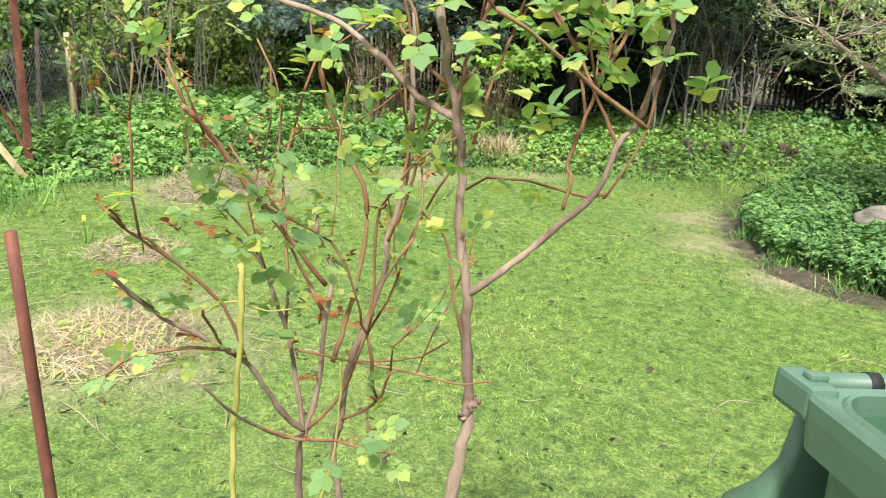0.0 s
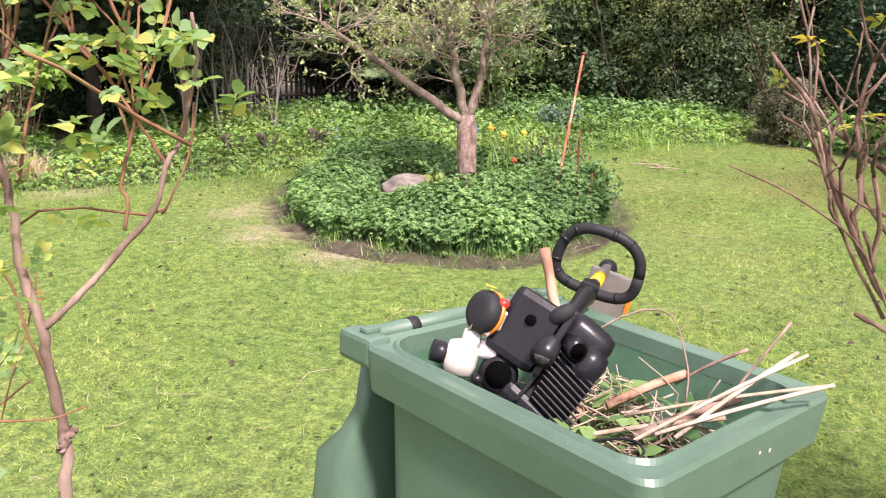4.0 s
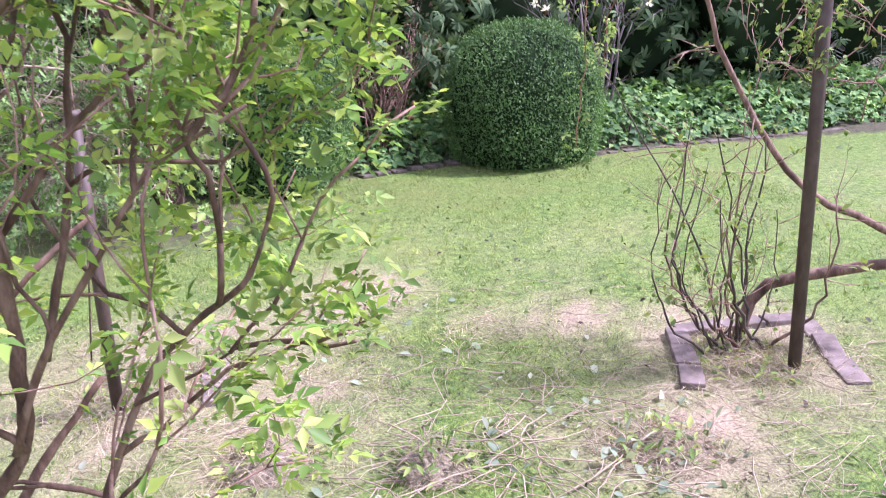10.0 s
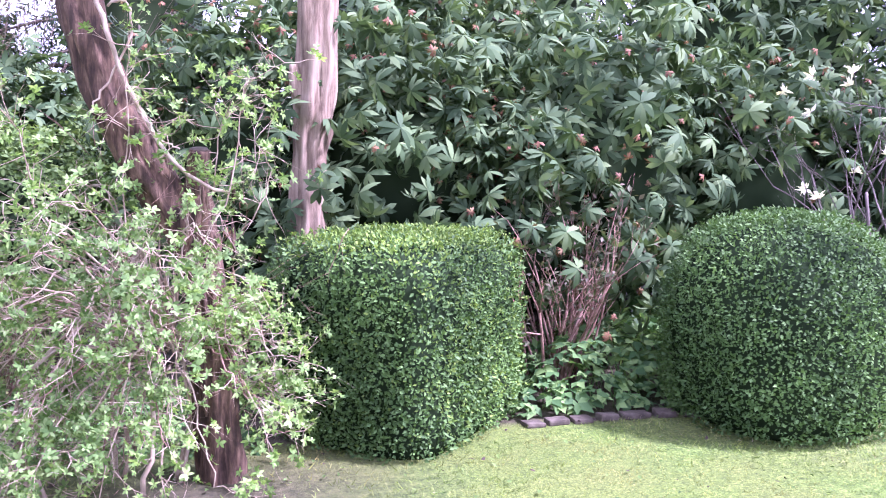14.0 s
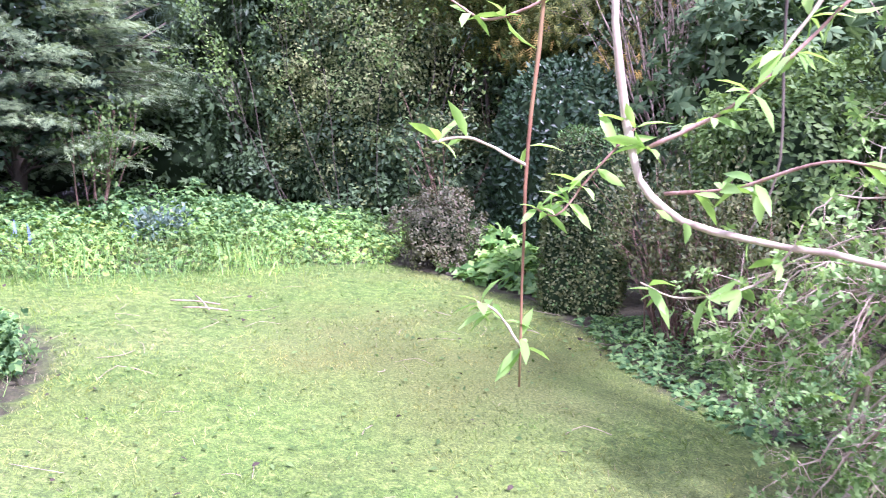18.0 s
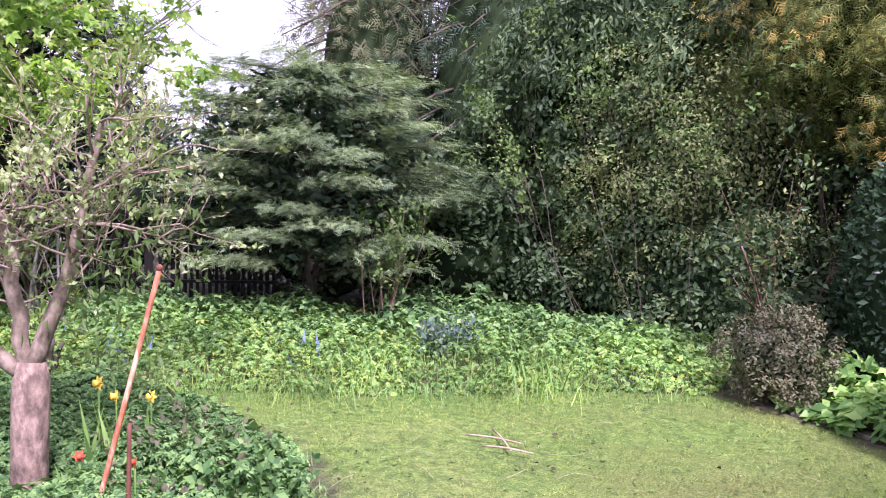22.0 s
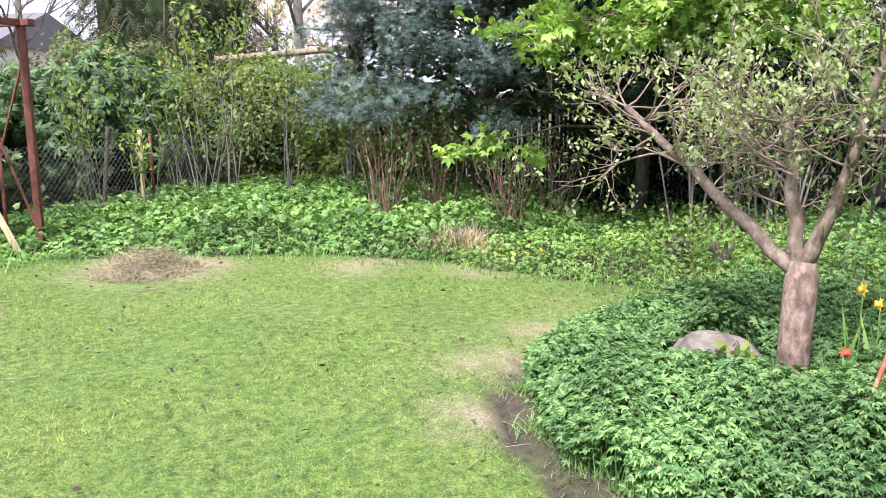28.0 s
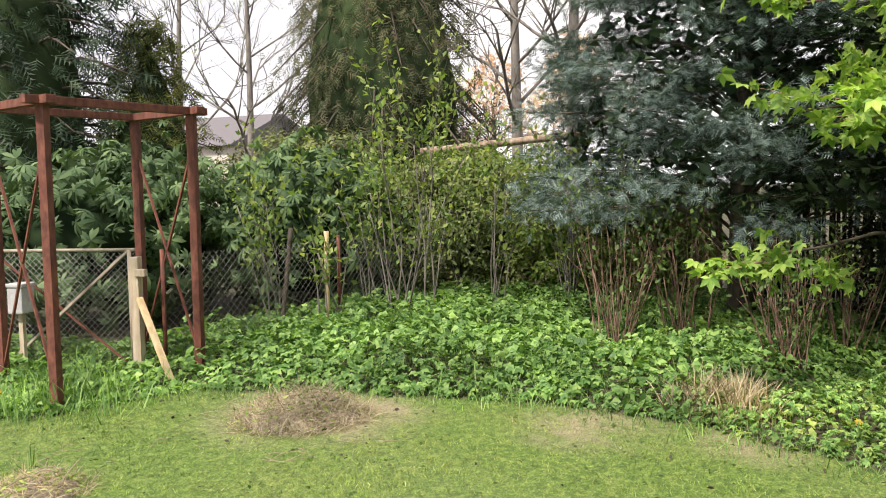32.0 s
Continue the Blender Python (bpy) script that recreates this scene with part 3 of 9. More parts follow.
DRY = [(3.3, 5.0, 0.95), (3.8, 5.5, 0.5), (4.4, 5.7, 0.5), (5.25, 4.75, 0.35), (4.9, 4.9, 0.25), (5.5, 3.9, 0.75), (3.4, 4.2, 0.4), (4.7, 3.5, 0.5), (-5.3, 2.7, 0.75), (-5.2, 4.6, 0.5), (-2.1, 1.5, 0.7), (-1.6, 5.2, 0.32),
       (-2.4, 5.4, 0.32), (-5.0, 5.6, 0.4), (-3.0, 5.9, 0.35), (2.4, 2.6, 0.7)]


def dryness(x, y):
    d = np.zeros(np.shape(x))
    for cx, cy, r in DRY:
        d = np.maximum(d, np.clip(1.25 - np.hypot(x - cx, y - cy) / r, 0, 1))
    d = np.clip(d * (0.75 + 0.5 * rough(x, y, 0.35, 3.1)), 0, 1)
    d = d * np.clip(0.75 + 0.6 * rough(x, y, 0.06, 4.2) + 0.4 * rough(x, y, 0.15, 7.7), 0.1, 1.2)
    east = np.clip((x - 1.4) / 1.5, 0, 1) * np.clip((7.0 - y) / 1.5, 0, 1)
    d = d + east * 0.11 * np.clip(0.5 + rough(x, y, 0.12, 2.9) + 0.6 * rough(x, y, 0.5, 4.4), 0, 1.4)
    return np.clip(d + 0.07 * np.clip(rough(x, y, 0.9, 1.2), 0, 1), 0, 1)


def mossiness(x, y):
    """How olive and mossy the turf is: most in the north, where its darker olive also paints the shade, and under the
    east bushes.
    """
    m = np.clip((y - 6.2) / 2.2, 0, 1) * np.clip((x + 1.2) / 1.5, 0, 1)
    m = np.maximum(m * (0.55 + 0.6 * rough(x, y, 0.7, 3.3)), 0.3 * np.clip(rough(x, y, 0.8, 6.1), 0, 1) * np.clip((x - 0.5) / 2, 0, 1))
    return np.clip(m + 0.25 * rough(x, y, 0.16, 1.9) * (m > 0.05), 0, 1)


def ground_z(x, y):
    z = 0.02 * rough(x, y, 1.6, 0.4)
    out = np.where(inside(LAWN, x, y), 0.0, 1.0)
    z = z + out * np.clip(edge_gap(LAWN, x, y), 0, 1.2) * 0.05
    gap = edge_gap(BED, x, y)
    in_bed = inside(BED, x, y)
    z = z + np.where(in_bed, np.clip(gap - 0.1, 0, 0.6) * 0.12, 0)
    z = z - 0.045 * np.clip(1 - gap / 0.1, 0, 1)
    return z


def ground_sheet():
    inner_x, inner_y = np.arange(-9, 12.01, 0.11), np.arange(-3, 14.01, 0.11)
    far = np.array([2.0, 5, 10, 20, 40, 80, 160, 400])
    xs = np.concatenate([(-9 - far)[::-1], inner_x, 12 + far])
    ys = np.concatenate([(-3 - far)[::-1], inner_y, 14 + far])
    gx, gy = np.meshgrid(xs, ys)
    v = np.stack([gx, gy, ground_z(gx, gy)], -1).reshape(-1, 3)
    nx = len(xs)
    i = (np.arange(len(ys) - 1)[:, None] * nx + np.arange(nx - 1)[None]).ravel()
    f = np.stack([i, i + 1, i + nx + 1, i + nx], -1)
    m, nt, b, out = nodes("lawn_ground")
    at = nt.nodes.new("ShaderNodeAttribute")
    at.attribute_name = "dry"
    soil = nt.nodes.new("ShaderNodeAttribute")
    soil.attribute_name = "soil"
    moss = nt.nodes.new("ShaderNodeAttribute")
    moss.attribute_name = "moss"
    fine, patch, mid = tex_noise(nt, 75.0, 5.0, 0.7), tex_noise(nt, 1.1, 4.0), tex_noise(nt, 16.0, 5.0, 0.7)
    green = mixed(nt, 0.55, ramp(nt, patch, [(0.3, (0.06, 0.13, 0.018)), (0.52, (0.10, 0.18, 0.028)), (0.7, (0.15, 0.2, 0.045))]),
                  ramp(nt, mid, [(0.36, (0.022, 0.05, 0.009)), (0.5, (0.11, 0.18, 0.032)), (0.64, (0.23, 0.29, 0.075))]))
    green = mixed(nt, 1.0, green, ramp(nt, fine, [(0.35, (0.45, 0.5, 0.45)), (0.5, (1, 1, 1)), (0.66, (1.7, 1.6, 1.5))]), "MULTIPLY")
    green = mixed(nt, moss.outputs["Fac"], green, ramp(nt, fine, [(0.35, (0.055, 0.075, 0.016)), (0.5, (0.125, 0.155, 0.034)), (0.66, (0.21, 0.24, 0.065))]))
    straw = ramp(nt, fine, [(0.3, (0.17, 0.12, 0.085)), (0.5, (0.37, 0.285, 0.2)), (0.7, (0.54, 0.44, 0.34))])
    col = mixed(nt, at.outputs["Fac"], green, straw)
    earth = ramp(nt, mid, [(0.35, (0.028, 0.02, 0.016)), (0.65, (0.085, 0.062, 0.048))])
    col = mixed(nt, soil.outputs["Fac"], col, earth)
    nt.links.new(col, b.inputs["Base Color"])
    b.inputs["Roughness"].default_value = 0.95
    bump(nt, b, fine, 0.7, 0.02)
    ob = part("ground", (v, f), m, None, smooth=True)
    a = ob.data.attributes.new("dry", "FLOAT", "POINT")
    a.data.foreach_set("value", dryness(v[:, 0], v[:, 1]).astype(np.float32))
    a = ob.data.attributes.new("moss", "FLOAT", "POINT")
    a.data.foreach_set("value", mossiness(v[:, 0], v[:, 1]).astype(np.float32))
    gap = edge_gap(BED, v[:, 0], v[:, 1])
    s = np.clip(1.15 - gap / 0.06, 0, 1)
    off = ~inside(LAWN, v[:, 0], v[:, 1])
    s = np.maximum(s, 0.85 * np.clip(1.25 - np.hypot((v[:, 0] - 4.0) / 1.15, (v[:, 1] - 7.75) / 0.75), 0, 1))
    s = np.where(off | inside(BED, v[:, 0], v[:, 1]), np.maximum(s, 0.85), s)
    a = ob.data.attributes.new("soil", "FLOAT", "POINT")
    a.data.foreach_set("value", s.astype(np.float32))
    tagged(ob, "mown garden lawn with mossy and straw-dry patches", "ground", kind="structure")


ground_sheet()


def grass_blades():
    """The mown lawn's blades, and the longer tufts along its edges."""
    rng = np.random.default_rng(11)
    n = 1250000
    x, y = rng.uniform(-6.2, 9.5, n), rng.uniform(0.2, 11.3, n)
    near = np.clip(1.3 - np.hypot((x - 2.2) / 4.6, (y - 4.0) / 4.4), 0.42, 1)
    keep = inside(LAWN, x, y) & ~inside(BED, x, y) & (edge_gap(BED, x, y) > 0.045 + 0.035 * rough(x, y, 0.2, 8.0)) & (rng.uniform(0, 1, n) < near)
    keep &= (x < 8.5) & ((y > 1.6) | (x < 0.6))
    x, y = x[keep], y[keep]
    dry = dryness(x, y)
    thin = rng.uniform(0, 1, len(x)) > np.maximum(dry * 0.5, np.clip(1.3 - np.hypot((x - 4.0) / 1.15, (y - 7.75) / 0.75), 0, 0.95))
    x, y, dry = x[thin], y[thin], dry[thin]
    n = len(x)
    lush = rough(x, y, 0.5, 5.0)
    clump = rough(x, y, 0.045, 2.0) + 0.6 * rough(x, y, 0.12, 6.0)
    h = rng.uniform(0.012, 0.031, n) * (1 + 0.4 * np.clip(lush, -0.5, 1) + 0.4 * np.clip(clump, -1, 1)) * (1 - 0.3 * dry)
    lean = rng.normal(0, 0.75, (n, 2)) + np.stack([rough(x, y, 0.1, 3.0), rough(x, y, 0.1, 9.0)], -1) * 0.7
    along = np.stack([lean[:, 0], lean[:, 1], np.ones(n)], -1)
    up = np.stack([rng.normal(0, 1, n), rng.normal(0, 1, n), np.zeros(n)], -1) + 1e-3
    tv = (np.array([(-0.06, 0, 0), (0.06, 0, 0), (0, 1.0, 0.1)], float), np.array([(0, 1, 2)]))
    v, f = scatter(tv, np.stack([x, y, ground_z(x, y) - 0.002], -1), along, up, h)
    m, nt, b, out = nodes("grass_blade")
    geo = nt.nodes.new("ShaderNodeNewGeometry")
    at = nt.nodes.new("ShaderNodeAttribute")
    at.attribute_name = "dry"
    moss = nt.nodes.new("ShaderNodeAttribute")
    moss.attribute_name = "moss"
    green = ramp(nt, geo.outputs["Random Per Island"], [(0.1, (0.128, 0.225, 0.036)), (0.45, (0.212, 0.345, 0.055)), (0.75, (0.285, 0.42, 0.082)), (0.95, (0.4, 0.48, 0.17))])
    patch = ramp(nt, tex_noise(nt, 0.9, 4.0), [(0.33, (0.5, 0.72, 0.55)), (0.5, (1.0, 1.0, 1.0)), (0.67, (1.45, 1.22, 1.3))])
    streak = ramp(nt, tex_noise(nt, 3.4, 3.0, 0.6, stretch=(1, 0.55, 1)), [(0.36, (0.7, 0.76, 0.68)), (0.5, (1.0, 1.0, 1.0)), (0.64, (1.32, 1.26, 1.36))])
    olive = ramp(nt, geo.outputs["Random Per Island"], [(0.1, (0.095, 0.125, 0.022)), (0.5, (0.18, 0.205, 0.04)), (0.9, (0.29, 0.29, 0.09))])
    green = mixed(nt, moss.outputs["Fac"], green, olive)
    green = mixed(nt, 1.0, green, streak, "MULTIPLY")
    green = mixed(nt, 1.0, green, patch, "MULTIPLY")
    tuft = ramp(nt, tex_noise(nt, 12.0, 5.0, 0.75), [(0.38, (0.42, 0.52, 0.42)), (0.5, (1.0, 1.0, 1.0)), (0.64, (1.6, 1.45, 1.5))])
    green = mixed(nt, 1.0, green, tuft, "MULTIPLY")
    worn = ramp(nt, tex_noise(nt, 1.6, 6.0, 0.7), [(0.46, (0, 0, 0)), (0.64, (0.5, 0.5, 0.5))])
    green = mixed(nt, worn, green, ramp(nt, geo.outputs["Random Per Island"], [(0.1, (0.19, 0.155, 0.045)), (0.5, (0.31, 0.26, 0.08)), (0.9, (0.43, 0.38, 0.16))]))
    straw = ramp(nt, geo.outputs["Random Per Island"], [(0.1, (0.3, 0.23, 0.15)), (0.5, (0.47, 0.38, 0.27)), (0.9, (0.62, 0.53, 0.4))])
    col = mixed(nt, at.outputs["Fac"], green, straw)
    nt.links.new(col, b.inputs["Base Color"])
    b.inputs["Roughness"].default_value = 0.7
    b.inputs["Specular IOR Level"].default_value = 0.2
    tr = nt.nodes.new("ShaderNodeBsdfTranslucent")
    nt.links.new(col, tr.inputs["Color"])
    mx = nt.nodes.new("ShaderNodeMixShader")
    mx.inputs[0].default_value = 0.25
    nt.links.new(b.outputs[0], mx.inputs[1])
    nt.links.new(tr.outputs[0], mx.inputs[2])
    nt.links.new(mx.outputs[0], out.inputs["Surface"])
    ob = part("lawn_grass", (v, f), m, None)
    a = ob.data.attributes.new("dry", "FLOAT", "POINT")
    flat = np.where(rng.uniform(0, 1, n) < dry * 0.9, 0.9, 0.06)
    a.data.foreach_set("value", np.repeat(flat, 3).astype(np.float32))
    a = ob.data.attributes.new("moss", "FLOAT", "POINT")
    a.data.foreach_set("value", np.repeat(np.clip(mossiness(x, y) * rng.uniform(0.3, 1.4, n), 0, 1), 3).astype(np.float32))
    tagged(ob, "short mown grass blades, green with yellowed patches", "grass", kind="stuff")


grass_blades()


def cover(name, label, category, poly, n, height, size, mat, template=LOBED, seed=1, keep=None, hmin=0.0, tilt=0.5, bump_=0.5, low=(), rise0=0.15, ramp_=0.6):
    """Leafy ground cover over a polygon: leaves at the top of an uneven canopy, and stalks below."""
    rng = np.random.default_rng(seed)
    p = np.array(poly)
    x, y = rng.uniform(p[:, 0].min(), p[:, 0].max(), n * 3), rng.uniform(p[:, 1].min(), p[:, 1].max(), n * 3)
    ok = inside(poly, x, y)
    if keep is not None:
        ok &= keep(x, y)
    x, y = x[ok][:n], y[ok][:n]
    n = len(x)

    def canopy(x, y):
        gap = edge_gap(poly, x, y)
        h = height * (rise0 + (1 - rise0) * np.clip(gap / ramp_, 0, 1) ** 0.8)
        h = h * np.clip(1 + bump_ * (0.55 * rough(x, y, 0.33, seed) + 0.35 * rough(x, y, 1.1, seed + 2) + 0.4 * rough(x, y, 0.15, seed + 5)), 0.15, 2.2)
        for lx, ly, lr in low:
            h = h * np.clip(0.25 + np.hypot(x - lx, y - ly) / lr * 0.75, 0, 1)
        return h

    top = canopy(x, y)
    slope_x, slope_y = (canopy(x + 0.03, y) - top) / 0.03, (canopy(x, y + 0.03) - top) / 0.03
    z = np.clip(top * rng.uniform(0.0, 1.0, n) ** 0.35, hmin, 9) + ground_z(x, y)
    along = np.stack([rng.normal(0, 0.8, n) - slope_x, rng.normal(0, 0.8, n) - slope_y, rng.normal(-0.2, 0.35, n)], -1)
    up = np.stack([rng.normal(0, tilt * 0.75, n) - slope_x, rng.normal(0, tilt * 0.75, n) - slope_y, np.ones(n)], -1)
    v, f = scatter(template, np.stack([x, y, z], -1), along, up, size * rng.uniform(0.55, 1.25, n))
    k = n // 4
    sv, sf = scatter(TWIG, np.stack([x[:k], y[:k], ground_z(x[:k], y[:k])], -1), np.stack([rng.normal(0, 0.25, k), rng.normal(0, 0.25, k), np.ones(k)], -1),
                     rng.normal(0, 1, (k, 3)), np.maximum(z[:k] - ground_z(x[:k], y[:k]), 0.03))
    ob = part(name, join((v, f), (sv, sf)), mat, None)
    return tagged(ob, label, category, kind="stuff")


def tufts(name, label, category, spots, mat, n, length, spread, seed=2, width=0.045, lean=0.45):
    """Grass-like tufts of arching blades round the given spots."""
    rng = np.random.default_rng(seed)
    s = np.array(spots, float)
    c = s[rng.integers(0, len(s), n)]
    x, y = c[:, 0] + rng.normal(0, spread, n), c[:, 1] + rng.normal(0, spread, n)
    w = width / 2
    tv = (np.array([(-w, 0, 0), (w, 0, 0), (-w * 0.8, 0.55, 0.03), (w * 0.8, 0.55, 0.03), (0, 1, -0.15)], float), np.array([(0, 1, 3), (0, 3, 2), (2, 3, 4)]))
    lx, ly = rng.normal(0, lean, n), rng.normal(0, lean, n)
    v, f = scatter(tv, np.stack([x, y, ground_z(x, y)], -1), np.stack([lx, ly, np.ones(n)], -1), np.stack([-lx, -ly, np.full(n, 0.3)], -1) + rng.normal(0, 0.1, (n, 3)),
                   length * rng.uniform(0.5, 1.2, n))
    return tagged(part(name, (v, f), mat, None), label, category, kind="stuff")


def lay(count, cx, cy, r, rng, z=0.0, high=0.0):
    a, d = rng.uniform(0, 2 * math.pi, count), r * np.sqrt(rng.uniform(0, 1, count))
    x, y = cx + d * np.cos(a), cy + d * np.sin(a)
    return np.stack([x, y, ground_z(x, y) + z + high * np.clip(1 - (d / r) ** 2, 0, 1) * rng.uniform(0.1, 1, count)], -1)


def straw_heap(cx, cy, r, h, seed):
    """A raked heap of dry grass and cut stems: a matted body under tousled hay."""
    rng = np.random.default_rng(seed)
    top = thing("straw_heap", "raked heap of dry straw-coloured grass on the lawn", "straw heap", (0, 0, 0), group="raked heaps")

    def body(x, y):
        d = np.hypot(x - cx, y - cy) / r
        return h * np.clip(1 - d ** 1.6, 0, 1) * (0.75 + 0.4 * rough(x, y, 0.11, seed) + 0.2 * rough(x, y, 0.05, seed + 1))

    bm = bmesh.new()
    bmesh.ops.create_grid(bm, x_segments=26, y_segments=26, size=1.0)
    for q in bm.verts:
        x, y = cx + q.co.x * r, cy + q.co.y * r
        q.co = Vector((x, y, float(ground_z(x, y)) - 0.012 + 0.8 * float(max(0.0, body(x, y)))))
    part("matted_core", bm, M_MATTED, top, "matted dry grass", True)
    n = int(5200 * (r / 0.5) ** 2) + 300
    pos = lay(n, cx, cy, r * 1.15, rng, 0.006)
    pos[:, 2] += np.clip(body(pos[:, 0], pos[:, 1]), 0, 1) * rng.uniform(0.7, 1.25, n)
    tv = (np.array([(-0.013, 0, 0), (0.013, 0, 0), (-0.012, 0.5, 0.09), (0.012, 0.5, 0.09), (0, 1, 0.02)], float), np.array([(0, 1, 3), (0, 3, 2), (2, 3, 4)]))
    v, f = scatter(tv, pos, np.stack([rng.normal(0, 1, n), rng.normal(0, 1, n), rng.normal(0.25, 0.4, n)], -1), rng.normal(0, 0.5, (n, 3)) + (0, 0, 1), rng.uniform(0.03, 0.17, n) * min(1.0, 0.35 + 1.3 * r))
    part("loose_straw", (v, f), M_DRY, top)
    g = int(420 * r)
    pos = lay(g, cx, cy, r, rng, 0.012)
    pos[:, 2] += np.clip(body(pos[:, 0], pos[:, 1]), 0, 1)
    part("green_cut_grass", scatter(NARROW, pos, rng.normal(0, 1, (g, 3)) * (1, 1, 0.4), rng.normal(0, 0.4, (g, 3)) + (0, 0, 1), rng.uniform(0.025, 0.08, g)), M_LIME, top)
    for _ in range(int(26 * r) + 3):
        a, l, b = rng.uniform(0, 6.28), rng.uniform(0.08, 0.24), rng.uniform(0, 0.8) * r
        x, y = cx + b * math.cos(2.4 * a), cy + b * math.sin(2.4 * a)
        z = float(ground_z(x, y)) + float(max(0.0, body(x, y)))
        d = np.array([math.cos(a), math.sin(a), rng.uniform(-0.1, 0.35)]) * l
        part("stalk", tubes([(curve([(x, y, z), (x + d[0] * 0.5, y + d[1] * 0.5, z + d[2] * 0.5 + 0.012), (x + d[0], y + d[1], max(0.01, z + d[2]))], 6), np.full(6, rng.uniform(0.0012, 0.003)))], 5), M_STRAW_STEM if rng.uniform() < 0.6 else M_ROSE_STEM, top)


for n_, (hx, hy, hr, hh) in enumerate(HEAPS):
    straw_heap(hx, hy, hr, hh, 30 + n_)


def bush(name, label, category, centre, radii, n, size, mat, template=LEAF, seed=1, clumps=60, clump=0.22, core=True, square=0.0, group="", extra=None, up_bias=0.5, stems=0, core_k=0.7):
    """A leafy mass: clumps of leaves over a bumpy body, on a few stems."""
    rng = np.random.default_rng(seed)
    c, r = np.array(centre, float), np.array(radii, float)
    n = int(n * 2.2) if core else n
    top = thing(name, label, category, (c[0], c[1], 0), group=group)
    c0 = np.array([0, 0, c[2]])
    d = unit(rng.normal(0, 1, (clumps, 3)))
    d[:, 2] = np.where(d[:, 2] < -0.6, -d[:, 2], d[:, 2])
    cc = c0 + d * r * rng.uniform(0.78, 1.05, (clumps, 1))
    pick = rng.integers(0, clumps, n)
    pos = cc[pick] + rng.normal(0, 1, (n, 3)) * clump * r.mean() * (1, 1, 0.8)
    all_over = rng.uniform(0, 1, n) < 0.2
    shell = unit(rng.normal(0, 1, (n, 3)))
    shell = c0 + shell * r * (rng.uniform(0.8, 1.0, n) + 0.1 * rough(shell[:, 0] * 3, shell[:, 1] * 3 + shell[:, 2] * 4, 0.8, seed))[:, None]
    pos = np.where(all_over[:, None], shell, pos)
    outward = unit(pos - c0)
    along = outward + rng.normal(0, 0.75, (n, 3)) + (0, 0, up_bias * 0.3)
    up = outward + rng.normal(0, 0.5, (n, 3)) + (0, 0, up_bias)
    keep = pos[:, 2] > 0.01
    part("leaves", scatter(template, pos[keep], along[keep], up[keep], size * rng.uniform(0.6, 1.25, keep.sum())), mat, top)
    if extra:
        emat, en, esize = extra
        pos = cc[rng.integers(0, clumps, en)] + rng.normal(0, 1, (en, 3)) * clump * r.mean() + (0, 0, 0.02)
        pos = pos[pos[:, 2] > 0.05]
        part("young_leaves", scatter(template, pos, unit(pos - c0) + rng.normal(0, 0.6, pos.shape), unit(pos - c0) + rng.normal(0, 0.5, pos.shape) + (0, 0, 0.5),
                                     esize * rng.uniform(0.6, 1.2, len(pos))), emat, top)
    # A near-black body paints the shade seen through the leaves.
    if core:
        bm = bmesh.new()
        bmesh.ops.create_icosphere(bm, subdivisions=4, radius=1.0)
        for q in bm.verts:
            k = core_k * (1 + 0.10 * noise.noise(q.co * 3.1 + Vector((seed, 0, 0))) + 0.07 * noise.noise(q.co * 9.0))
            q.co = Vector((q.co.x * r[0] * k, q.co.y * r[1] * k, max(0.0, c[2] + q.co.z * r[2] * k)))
        part("shade_core", bm, M_SHADE_CORE, top, "dark core painting the shade between the leaves", True)
    lines = []
    for _ in range(max(stems, 3)):
        a = rng.uniform(0, 2 * math.pi)
        lines.append((curve([(0.1 * r[0] * math.cos(a), 0.1 * r[1] * math.sin(a), -0.02), (0.25 * r[0] * math.cos(a), 0.25 * r[1] * math.sin(a), c[2] * 0.6),
                             (0.5 * r[0] * math.cos(a), 0.5 * r[1] * math.sin(a), c[2])], 6), np.linspace(0.03, 0.015, 6)))
    for one in lines:
        part("stem", tubes([one], 5), M_BARK_DARK, top)
    return top


